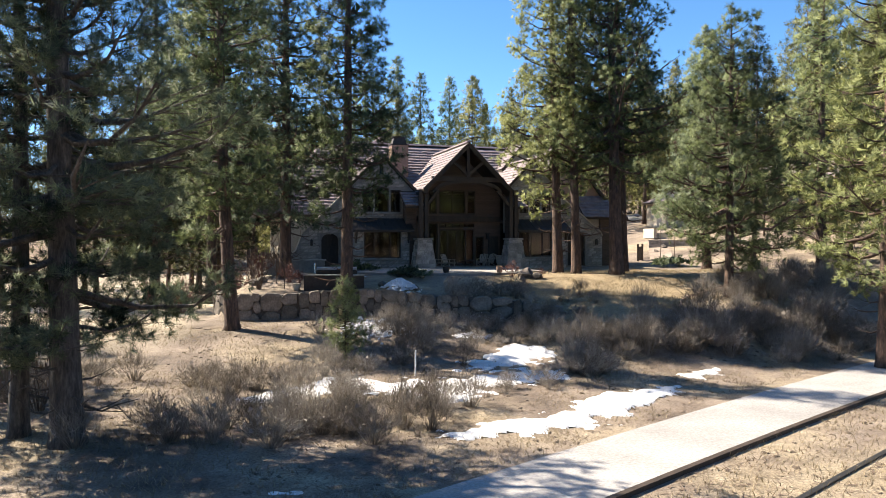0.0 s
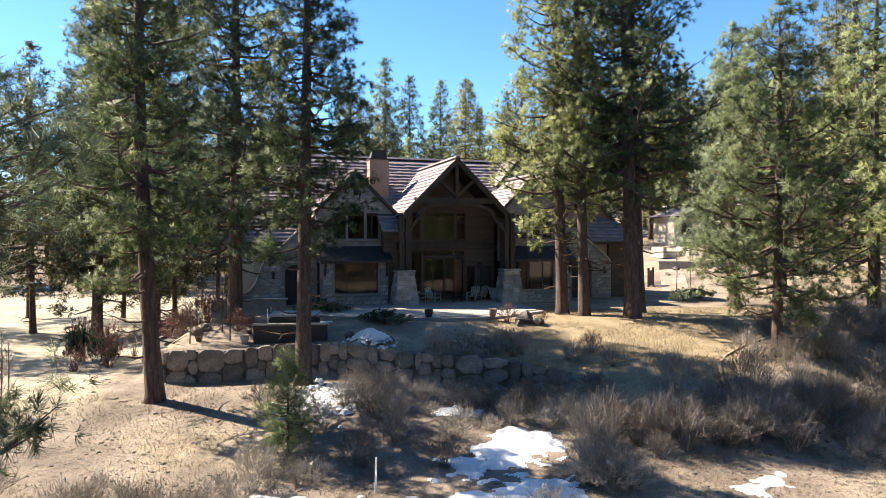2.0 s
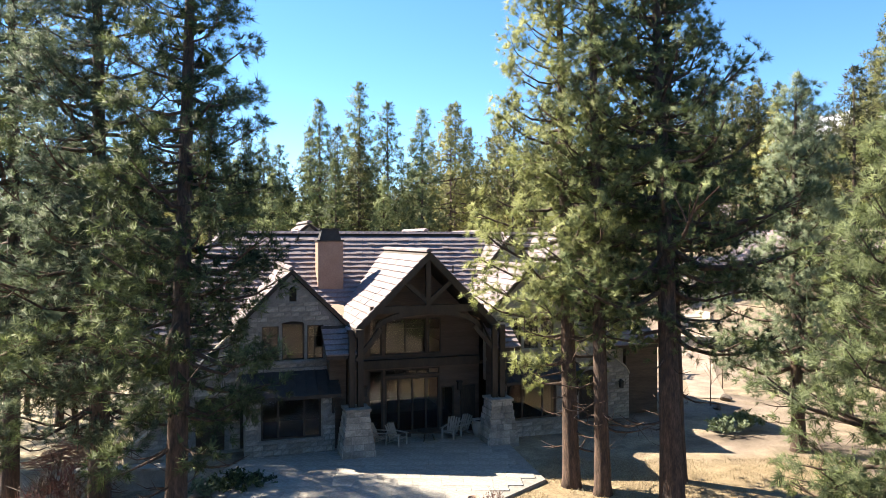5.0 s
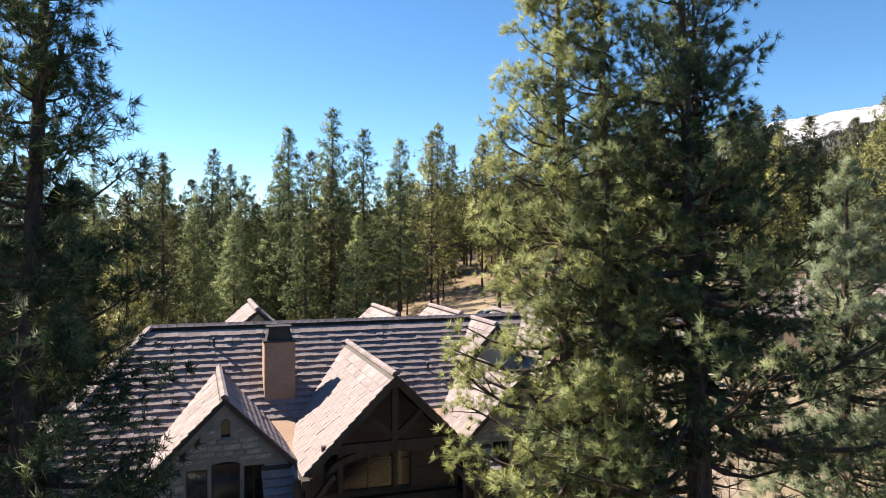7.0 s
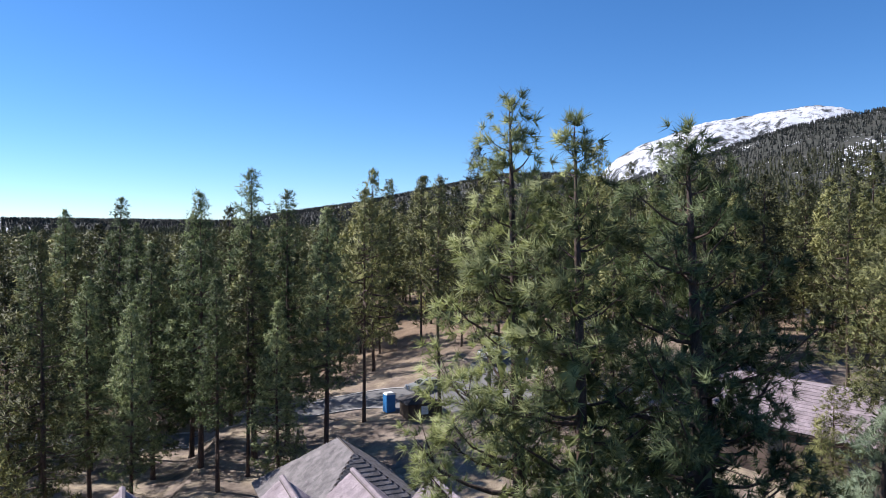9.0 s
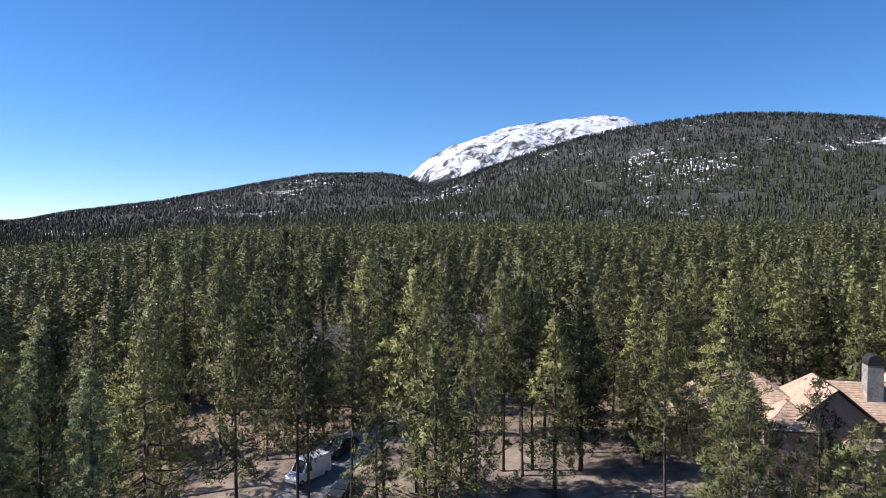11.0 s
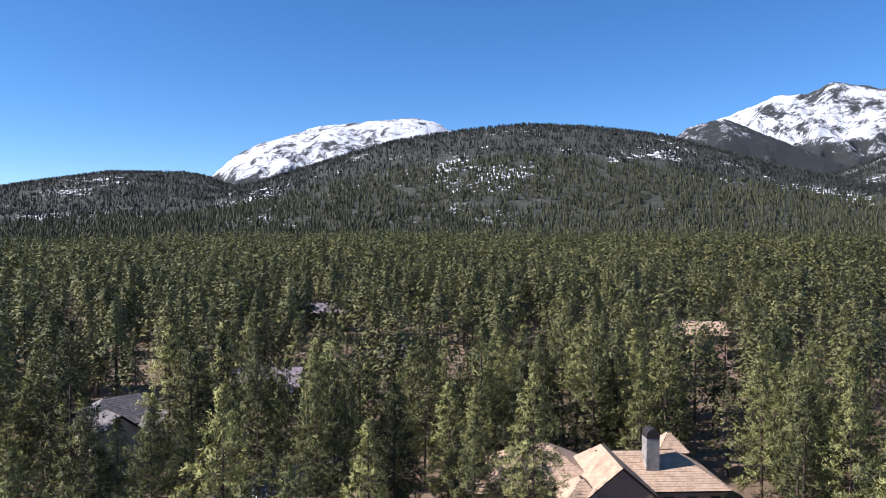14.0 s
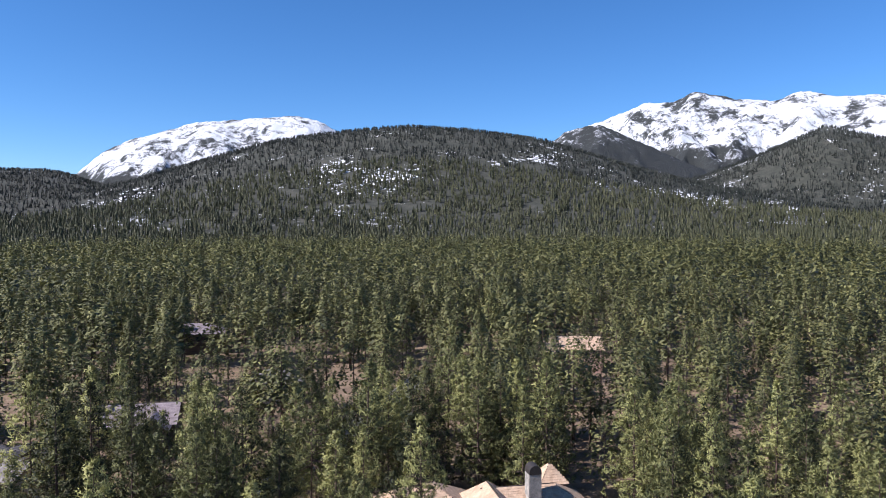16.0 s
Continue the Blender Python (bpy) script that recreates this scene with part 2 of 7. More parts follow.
# ---------------------------------------------------------------- mesh helpers
class Build:
    """Collects vertices and faces for one mesh."""

    def __init__(self):
        self.v, self.f = [], []

    def add(self, verts, faces):
        o = len(self.v)
        self.v += [tuple(p) for p in verts]
        self.f += [tuple(i + o for i in f) for f in faces]
        return self

    def box(self, x0, x1, y0, y1, z0, z1, m=None):
        v = [(x, y, z) for z in (z0, z1) for y in (y0, y1) for x in (x0, x1)]
        if m is not None:
            v = [tuple(m @ Vector(p)) for p in v]
        return self.add(v, [(0, 2, 3, 1), (4, 5, 7, 6), (0, 1, 5, 4), (2, 6, 7, 3), (0, 4, 6, 2), (1, 3, 7, 5)])

    def prism(self, poly, y0, y1):
        """poly of (x, z) counter-clockwise seen from -y, from y0 to y1."""
        n = len(poly)
        v = [(x, y0, z) for x, z in poly] + [(x, y1, z) for x, z in poly]
        f = [tuple(range(n)), tuple(range(2 * n - 1, n - 1, -1))]
        f += [(i, i + n, (i + 1) % n + n, (i + 1) % n) for i in range(n)]
        return self.add(v, f)

    def flat(self, poly, z0, z1):
        """poly of (x, y) counter-clockwise from above, from z0 up to z1."""
        n = len(poly)
        v = [(x, y, z0) for x, y in poly] + [(x, y, z1) for x, y in poly]
        f = [tuple(range(n - 1, -1, -1)), tuple(range(n, 2 * n))]
        f += [(i, (i + 1) % n, (i + 1) % n + n, i + n) for i in range(n)]
        return self.add(v, f)

    def bar(self, a, b, w, d, roll=0.0):
        """A square timber from a to b."""
        a, b = Vector(a), Vector(b)
        q = (b - a).to_track_quat("Z", "Y").to_matrix().to_4x4()
        m = Matrix.Translation(a) @ q @ Matrix.Rotation(roll, 4, "Z")
        return self.box(-w / 2, w / 2, -d / 2, d / 2, 0, (b - a).length, m)

    def tube(self, pts, radii, sides=8, caps=True):
        pts = [Vector(p) for p in pts]
        o = len(self.v)
        ref = Vector((0.13, 0.21, 0.97))
        for i, p in enumerate(pts):
            d = (pts[min(i + 1, len(pts) - 1)] - pts[max(i - 1, 0)]).normalized()
            s = d.cross(ref if abs(d.dot(ref)) < 0.93 else Vector((1, 0, 0))).normalized()
            t = d.cross(s)
            for k in range(sides):
                a = 2 * math.pi * k / sides
                self.v.append(tuple(p + (s * math.cos(a) + t * math.sin(a)) * radii[i]))
        for i in range(len(pts) - 1):
            for k in range(sides):
                a, b = o + i * sides + k, o + i * sides + (k + 1) % sides
                self.f.append((a, a + sides, b + sides, b))
        if caps:
            self.f.append(tuple(o + k for k in range(sides)))
            self.f.append(tuple(o + (len(pts) - 1) * sides + k for k in range(sides - 1, -1, -1)))
        return self

    def lathe(self, profile, sides=20, cx=0, cy=0):
        """profile of (radius, z) from below upwards."""
        o = len(self.v)
        for r, z in profile:
            for k in range(sides):
                a = 2 * math.pi * k / sides
                self.v.append((cx + r * math.cos(a), cy + r * math.sin(a), z))
        for i in range(len(profile) - 1):
            for k in range(sides):
                a, b = o + i * sides + k, o + i * sides + (k + 1) % sides
                self.f.append((a, b, b + sides, a + sides))
        self.f.append(tuple(o + k for k in range(sides - 1, -1, -1)))
        self.f.append(tuple(o + (len(profile) - 1) * sides + k for k in range(sides)))
        return self

    def weld(self):
        """Joins corners that coincide, so that abutting blocks are one body."""
        seen, new_i, verts = {}, [], []
        for p in self.v:
            k = (round(p[0], 4), round(p[1], 4), round(p[2], 4))
            if k not in seen:
                seen[k] = len(verts)
                verts.append(p)
            new_i.append(seen[k])
        self.v = verts
        faces = {}
        for f in self.f:
            g = []
            for i in f:
                j = new_i[i]
                if not g or (g[-1] != j and g[0] != j):
                    g.append(j)
            if len(g) > 2:
                faces.setdefault(tuple(sorted(g)), []).append(tuple(g))
        self.f = [v[0] for v in faces.values() if len(v) == 1]
        return self

    def mesh(self, name, mat, smooth=False):
        me = bpy.data.meshes.new(name)
        me.from_pydata(self.v, [], self.f)
        me.materials.append(mat)
        if smooth:
            me.shade_smooth()
        me.update()
        return me


def fast_mesh(name, co, faces, mat, smooth=False):
    """A mesh from numpy arrays: co (n, 3), faces (m, k)."""
    me = bpy.data.meshes.new(name)
    k = faces.shape[1]
    me.vertices.add(len(co))
    me.vertices.foreach_set("co", np.ascontiguousarray(co, dtype=np.float32).ravel())
    me.loops.add(faces.size)
    me.loops.foreach_set("vertex_index", np.ascontiguousarray(faces, dtype=np.int32).ravel())
    me.polygons.add(len(faces))
    me.polygons.foreach_set("loop_start", np.arange(0, faces.size, k, dtype=np.int32))
    me.materials.append(mat)
    me.update(calc_edges=True)
    me.validate()
    if smooth:
        me.shade_smooth()
    else:
        me.shade_flat()
    return me


def leafy_mesh(name, co, facing, mat):
    """Loose leaf triangles (n * 3, 3) that are shaded as rounded masses: facing (n, 3) is the way each one's mass faces."""
    tri = np.array(co, dtype=np.float64).reshape(-1, 3, 3)
    facing = facing / np.linalg.norm(facing, axis=1)[:, None]
    flip = (np.cross(tri[:, 1] - tri[:, 0], tri[:, 2] - tri[:, 0]) * facing).sum(1) < 0
    tri[flip] = tri[flip][:, [0, 2, 1]]
    me = fast_mesh(name, tri.reshape(-1, 3), np.arange(len(tri) * 3).reshape(-1, 3), mat, True)
    at = me.attributes.new("custom_normal", "FLOAT_VECTOR", "POINT")
    at.data.foreach_set("vector", np.ascontiguousarray(np.repeat(facing, 3, axis=0), dtype=np.float32).ravel())
    me.update()
    return me


def part(name, build, material, parent, label="", smooth=False, at=None):
    """Links a Build or a mesh as one object under parent."""
    me = build.mesh(name, material, smooth) if isinstance(build, Build) else build
    ob = new(name, me)
    ob.parent = parent
    if at is not None:
        ob.matrix_basis = at
    if label:
        ob["label"] = label
    return ob


def thing(name, m, label, category, group="", kind=""):
    ob = new(name)
    ob.matrix_basis = m
    return tagged(ob, label, category, group, kind)


# ---------------------------------------------------------------- the lie of the land
HOUSE_X, HOUSE_Y, HOUSE_YAW = 2.12, 52.93, 17.0
HC, HS = math.cos(radians(HOUSE_YAW)), math.sin(radians(HOUSE_YAW))


def house_xy(u, v):
    return HOUSE_X + HC * u - HS * v, HOUSE_Y + HS * u + HC * v


def smooth01(a, b, x):
    t = np.clip((x - a) / (b - a), 0, 1)
    return t * t * (3 - 2 * t)


def lumps(x, y, size, seed=0.0):
    """Cheap smooth noise in -1..1 that works on arrays."""
    a, b = x / size + seed, y / size - seed * 1.7
    return (np.sin(a * 1.7 + 1.3 * np.sin(b * 1.1 + seed)) + np.sin(b * 1.9 + 1.1 * np.sin(a * 1.3 - seed)) + np.sin((a + b) * 2.6 + seed * 3) * 0.5 + np.sin((a - b) * 3.7) * 0.35) / 2.85


def wall_line(x):
    """y of the boulder retaining wall at x (from -12.5 to 6)."""
    return 40.2 + 0.9 * np.exp(-((x + 5.5) / 3.0) ** 2) - 0.33 * np.clip(x + 2.5, 0, 12)


def path_side(x, y):
    """Signed distance to the right of the concrete path's centre line, and the way along it."""
    px, py, dx, dy = 1.9, 15.7, 0.7475, 0.6643
    return (x - px) * dy - (y - py) * dx, (x - px) * dx + (y - py) * dy


def hills(x, y):
    """Forested hills far off, by bearing from the last stretch of the flight: their ground's height, and how far they have risen (0 to 1)."""
    dx, dy = x - 6.3, y - 42.0
    r = np.hypot(dx, dy) + 1e-6
    az = np.degrees(np.arctan2(dx, dy))
    left = 18 + 2300 * np.interp(az, [-40, -17, -10, -6, 0, 6.4, 11.7, 17.6, 20.5, 27, 34], [-0.004, 0.0042, 0.0121, 0.0274, 0.0424, 0.0654, 0.0825, 0.084, 0.066, 0.03, 0.0])
    mid = 50 + 2000 * np.interp(az, [10, 17, 23.4, 26.3, 32.5, 36.9, 42.3, 48.5, 54, 59, 66, 75], [0.0, 0.03, 0.0654, 0.0833, 0.1161, 0.1287, 0.1398, 0.1337, 0.1183, 0.0896, 0.055, 0.03])
    right = 42 + 2350 * np.interp(az, [56, 62, 65.4, 69.7, 73.6, 77.3, 84, 100], [0.0, 0.05, 0.0708, 0.1011, 0.1303, 0.1111, 0.09, 0.05])
    top, share = np.zeros_like(r), np.zeros_like(r)
    for height, dist, wide in ((left, 2300.0, 1300.0), (mid, 2000.0, 1150.0), (right, 2350.0, 1000.0)):
        rise = np.clip(smooth01(dist - wide, dist, r), 0, 1) ** 1.25
        better = height * rise > top
        top = np.where(better, height * rise, top)
        share = np.maximum(share, rise)
    return top - 120 * smooth01(2450, 3400, r), share


def ground_z(x, y):
    x, y = np.asarray(x, float), np.asarray(y, float)
    s = 0.8 * x + 0.6 * y
    z = 0.19 * np.clip(s - 60, 0, 45) * smooth01(-30, 20, x) + 0.026 * np.clip(s - 105, 0, 2200) * smooth01(-200, 60, x)
    # the rise from the path up to the house
    blend = smooth01(3.0, 9.0, x)
    up_l = smooth01(29.5, 39.0, y) * 0.95
    up_r = smooth01(29.0, 38.5, y) * 2.35
    rise = up_l * (1 - blend) + up_r * blend
    behind = smooth01(0.1, 0.65, y - wall_line(x)) * smooth01(-13.0, -12.2, x)
    rise_l = up_l + behind * 1.35 * (1 - blend)
    rise = np.where(blend > 0.999, rise, rise_l * (1 - blend) + np.maximum(up_r, 0) * blend)
    near = -3.3 + rise
    pad = smooth01(40.0, 47.0, y)
    near = near + (-0.12 - near) * pad * smooth01(-16, -9, x)
    near = near + lumps(x, y, 5.0, 1.0) * 0.10 + lumps(x, y, 1.7, 4.0) * 0.03
    flat = smooth01(41.0, 45.0, y) * smooth01(-12, -8, x) * (1 - smooth01(16, 20, x)) * (1 - smooth01(70, 75, y))
    near = near * (1 - flat) + flat * np.minimum(near, -0.14)
    left_low = smooth01(-12, -26, x) * smooth01(24, 40, y)
    near = near - 0.6 * left_low
    far = smooth01(75, 100, np.hypot(x, y - 50))
    base = z + near * (1 - far) + far * lumps(x, y, 40.0, 3.0) * 1.2
    hill, share = hills(x, y)
    side, along = path_side(x, y)
    by_path = (1 - smooth01(1.9, 6.5, np.abs(side))) * (along < 70) * (along > -60)
    base = base * (1 - by_path) + by_path * -3.36
    rolling = lumps(x, y, 150.0, 2.0) * 8 * share * (1 - share) * 4
    return base * (1 - share) + hill + rolling


def gz(x, y):
    return float(ground_z(np.array([x]), np.array([y]))[0])


def spaced(lo, hi, start, fine, step, grow):
    """Coordinates: even steps between lo and hi, growing ever wider outside, out to start."""
    mid = list(np.arange(lo, hi, fine))
    a, d, out = hi, step, []
    while a < start:
        out.append(a)
        d *= grow
        a += d
    b, d, low = lo, step, []
    while b > -start:
        d *= grow
        b -= d
        low.append(b)
    return np.array(low[::-1] + mid + out + [start])


xs = spaced(-32.0, 42.0, 4700.0, 0.55, 0.55, 1.08)
ys = spaced(8.0, 62.0, 4700.0, 0.55, 0.55, 1.08)
GX, GY = np.meshgrid(xs, ys)
GZ = ground_z(GX, GY)
nx, ny = len(xs), len(ys)


def sheet_z(x, y):
    """Height of the ground sheet itself, between its grid points."""
    i = np.clip(np.searchsorted(xs, x) - 1, 0, nx - 2)
    j = np.clip(np.searchsorted(ys, y) - 1, 0, ny - 2)
    a, b = (x - xs[i]) / (xs[i + 1] - xs[i]), (y - ys[j]) / (ys[j + 1] - ys[j])
    return (GZ[j, i] * (1 - a) + GZ[j, i + 1] * a) * (1 - b) + (GZ[j + 1, i] * (1 - a) + GZ[j + 1, i + 1] * a) * b


co = np.stack([GX.ravel(), GY.ravel(), GZ.ravel()], 1)
idx = np.arange(nx * ny).reshape(ny, nx)
quads = np.stack([idx[:-1, :-1].ravel(), idx[:-1, 1:].ravel(), idx[1:, 1:].ravel(), idx[1:, :-1].ravel()], 1)


def ground_material():
    m, n, l, p = node_mat("forest ground")
    a1 = noise_tex(n, l, 0.35, 6, 0.6)
    dirt = ramp(n, [(0.3, (0.070, 0.054, 0.043)), (0.5, (0.180, 0.142, 0.112)), (0.72, (0.325, 0.270, 0.218))])
    l.new(a1.outputs[0], dirt.inputs[0])
    a2 = noise_tex(n, l, 1.1, 6, 0.7)
    grass = ramp(n, [(0.3, (0.18, 0.142, 0.096)), (0.5, (0.305, 0.250, 0.172)), (0.72, (0.44, 0.376, 0.275))])
    l.new(a2.outputs[0], grass.inputs[0])
    lawn = ramp(n, [(0.3, (0.175, 0.130, 0.075)), (0.5, (0.26, 0.200, 0.120)), (0.72, (0.345, 0.276, 0.175))])
    l.new(a2.outputs[0], lawn.inputs[0])
    att = n.new("ShaderNodeAttribute")
    att.attribute_name = "cover"
    sep = n.new("ShaderNodeSeparateColor")
    l.new(att.outputs["Color"], sep.inputs[0])
    big = noise_tex(n, l, 0.16, 5, 0.65)
    th = ramp(n, [(0.46, (0, 0, 0)), (0.62, (1, 1, 1))])
    l.new(big.outputs[0], th.inputs[0])
    c = mixc(n, l, th.outputs[0], dirt.outputs[0], grass.outputs[0])
    c = mixc(n, l, sep.outputs[0], c, lawn.outputs[0])
    att2 = n.new("ShaderNodeAttribute")
    att2.attribute_name = "meadow"
    pale = ramp(n, [(0.3, (0.25, 0.212, 0.147)), (0.5, (0.37, 0.325, 0.237)), (0.72, (0.50, 0.452, 0.348))])
    l.new(a2.outputs[0], pale.inputs[0])
    c = mixc(n, l, att2.outputs["Fac"], c, pale.outputs[0])
    floor_c = ramp(n, [(0.3, (0.12, 0.08, 0.052)), (0.6, (0.22, 0.155, 0.10)), (0.8, (0.32, 0.245, 0.165))])
    l.new(a1.outputs[0], floor_c.inputs[0])
    c = mixc(n, l, sep.outputs[1], c, floor_c.outputs[0])
    # far ground painted with the dark tone of distant forest, not its floor colour
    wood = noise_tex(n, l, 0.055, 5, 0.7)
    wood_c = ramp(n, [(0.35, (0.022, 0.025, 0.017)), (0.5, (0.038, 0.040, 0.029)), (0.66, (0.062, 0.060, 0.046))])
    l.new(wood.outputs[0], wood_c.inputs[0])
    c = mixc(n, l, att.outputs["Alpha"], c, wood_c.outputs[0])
    fine = noise_tex(n, l, 14, 5, 0.75)
    g = ramp(n, [(0.32, (0.42, 0.39, 0.37)), (0.5, (0.98, 0.97, 0.96)), (0.68, (1.38, 1.38, 1.38))])
    l.new(fine.outputs[0], g.inputs[0])
    c = mixc(n, l, 1.0, c, g.outputs[0], "MULTIPLY")
    # old snow lying in patches high on the hills
    sn = noise_tex(n, l, 0.08, 6, 0.8)
    sn2 = noise_tex(n, l, 0.0045, 4, 0.7)
    sm = n.new("ShaderNodeMath")
    sm.operation = "MULTIPLY"
    l.new(sn.outputs[0], sm.inputs[0])
    l.new(sn2.outputs[0], sm.inputs[1])
    st = ramp(n, [(0.322, (0, 0, 0)), (0.342, (1, 1, 1))])
    l.new(sm.outputs[0], st.inputs[0])
    amount = mixc(n, l, 1.0, st.outputs[0], sep.outputs[2], "MULTIPLY")
    c = mixc(n, l, amount, c, (0.85, 0.87, 0.9))
    l.new(c, p.inputs["Base Color"])
    p.inputs["Roughness"].default_value = 0.95
    b = n.new("ShaderNodeBump")
    b.inputs["Strength"].default_value, b.inputs["Distance"].default_value = 0.7, 0.06
    l.new(fine.outputs[0], b.inputs["Height"])
    l.new(b.outputs[0], p.inputs["Normal"])
    return m


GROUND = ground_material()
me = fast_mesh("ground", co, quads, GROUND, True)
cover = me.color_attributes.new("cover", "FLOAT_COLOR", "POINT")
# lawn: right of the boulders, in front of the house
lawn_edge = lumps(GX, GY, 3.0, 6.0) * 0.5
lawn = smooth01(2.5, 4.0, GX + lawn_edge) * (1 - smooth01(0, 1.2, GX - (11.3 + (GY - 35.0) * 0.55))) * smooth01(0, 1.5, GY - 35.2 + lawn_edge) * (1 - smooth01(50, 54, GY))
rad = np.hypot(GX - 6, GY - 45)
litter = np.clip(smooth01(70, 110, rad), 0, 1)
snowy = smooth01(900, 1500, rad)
# share of that painted forest darkness, growing with distance
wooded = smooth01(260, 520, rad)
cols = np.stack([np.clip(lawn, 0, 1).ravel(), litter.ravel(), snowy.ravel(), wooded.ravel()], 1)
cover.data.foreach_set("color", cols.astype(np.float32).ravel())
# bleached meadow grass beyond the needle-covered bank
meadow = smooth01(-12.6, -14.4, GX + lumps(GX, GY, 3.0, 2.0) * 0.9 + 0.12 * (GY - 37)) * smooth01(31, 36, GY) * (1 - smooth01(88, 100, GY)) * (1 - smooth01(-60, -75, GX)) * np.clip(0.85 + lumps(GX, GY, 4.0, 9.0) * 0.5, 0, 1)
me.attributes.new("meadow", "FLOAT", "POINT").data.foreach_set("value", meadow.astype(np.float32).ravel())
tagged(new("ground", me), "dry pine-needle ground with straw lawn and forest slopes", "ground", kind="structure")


# ---------------------------------------------------------------- mountains behind the forest
def mountain_material(name, tree_line, snow_line, treed):
    m, n, l, p = node_mat(name)
    geo = n.new("ShaderNodeNewGeometry")
    sep = n.new("ShaderNodeSeparateXYZ")
    l.new(geo.outputs["Position"], sep.inputs[0])
    big = noise_tex(n, l, 0.006, 6, 0.65)
    fine = noise_tex(n, l, 0.02, 8, 0.85, stretch=(1.0, 1.0, 0.3))
    ms = n.new("ShaderNodeMapRange")
    ms.inputs[1].default_value, ms.inputs[2].default_value = tree_line, snow_line
    ms.inputs[3].default_value, ms.inputs[4].default_value = 0.55, 0.02
    l.new(sep.outputs[2], ms.inputs[0])
    mul = n.new("ShaderNodeMath")
    mul.operation = "MULTIPLY_ADD"
    l.new(fine.outputs[0], mul.inputs[0])
    mul.inputs[1].default_value = 0.9
    l.new(ms.outputs[0], mul.inputs[2])
    add = n.new("ShaderNodeMath")
    add.operation = "MULTIPLY_ADD"
    l.new(big.outputs[0], add.inputs[0])
    add.inputs[1].default_value = treed
    l.new(mul.outputs[0], add.inputs[2])
    r = ramp(n, [(0.80, (0.74, 0.76, 0.80)), (0.85, (0.32, 0.33, 0.35)), (0.895, (0.028, 0.032, 0.031))])
    l.new(add.outputs[0], r.inputs[0])
    l.new(r.outputs[0], p.inputs["Base Color"])
    p.inputs["Roughness"].default_value = 0.9
    b = n.new("ShaderNodeBump")
    b.inputs["Strength"].default_value, b.inputs["Distance"].default_value = 0.9, 22.0
    l.new(fine.outputs[0], b.inputs["Height"])
    l.new(b.outputs[0], p.inputs["Normal"])
    return m


def mountain(name, label, bearings, rises, dist, depth, mat, seed, rough):
    """A massif: its skyline by bearing and rise (height over distance), fallen away to front and back, with gullies."""
    az = np.linspace(bearings[0] - 4, bearings[-1] + 4, 240)
    h = np.interp(az, [bearings[0] - 4] + bearings + [bearings[-1] + 4], [0.0] + rises + [0.0])
    k = np.array([1, 2, 3, 2, 1.0])
    h = np.convolve(np.pad(h, 2, "edge"), k / k.sum(), "valid")
    rr = np.concatenate([np.linspace(dist - depth, dist, 48), np.linspace(dist + 25, dist + 420, 8)])
    A, RR = np.meshgrid(az, rr)
    t = np.clip((RR - (dist - depth)) / depth, 0, 1)
    back = np.clip((RR - dist) / 420, 0, 1)
    x, y = 6.3 + RR * np.sin(np.radians(A)), 42 + RR * np.cos(np.radians(A))
    a = A * dist * 0.01745
    gully = np.abs(lumps(a, RR * 0.45, 170.0, seed)) * 0.62 + np.abs(lumps(a + RR * 0.3, RR * 0.6, 70.0, seed + 2)) * 0.3 + np.abs(lumps(a, RR, 28.0, seed + 5)) * 0.12
    top = 52 + h[None, :] * dist
    z = top * (t ** 0.85) * (1 - 0.5 * back) - rough * gully * np.sin(np.pi * np.clip(t, 0, 0.96)) - (1 - t) * 30
    z += lumps(a, a * 0.3, 14.0, seed) * 3 * (t > 0.97)
    n0, n1 = A.shape
    i = np.arange(n0 * n1).reshape(n0, n1)
    f = np.stack([i[:-1, :-1].ravel(), i[:-1, 1:].ravel(), i[1:, 1:].ravel(), i[1:, :-1].ravel()], 1)
    ob = new(name, fast_mesh(name, np.stack([x.ravel(), y.ravel(), z.ravel()], 1), f, mat, True))
    return tagged(ob, label, "mountain", kind="structure")


mountain("mountain", "snow-covered mountain shoulder behind the forested hill", [18.3, 20.5, 22.1, 26.3, 30.7, 34.2, 36.0, 37.6, 44],
         [0.062, 0.0985, 0.1122, 0.1397, 0.1481, 0.154, 0.1481, 0.1312, 0.10], 3900.0, 1200.0, mountain_material("snowy rock", 60, 330, 0.70), 1.0, 150.0)
mountain("mountain", "high snowy peaks with rocky ribs", [56, 58.3, 61.3, 63.4, 64.8, 66.9, 70.4, 72.2, 74.0, 77.3, 84, 95],
         [0.135, 0.1495, 0.1702, 0.1684, 0.1819, 0.1736, 0.1623, 0.1739, 0.1664, 0.1611, 0.15, 0.12], 4300.0, 1500.0, mountain_material("snowy peaks rock", 120, 480, 0.69), 3.0, 210.0)
mountain("mountain", "dark forested knoll with patchy snow", [51, 53.6, 55.3, 57.9, 60.5, 63.8, 66.6],
         [0.09, 0.1113, 0.134, 0.1444, 0.1218, 0.0938, 0.07], 2950.0, 800.0, mountain_material("wooded rock", 150, 900, 0.22), 5.0, 70.0)


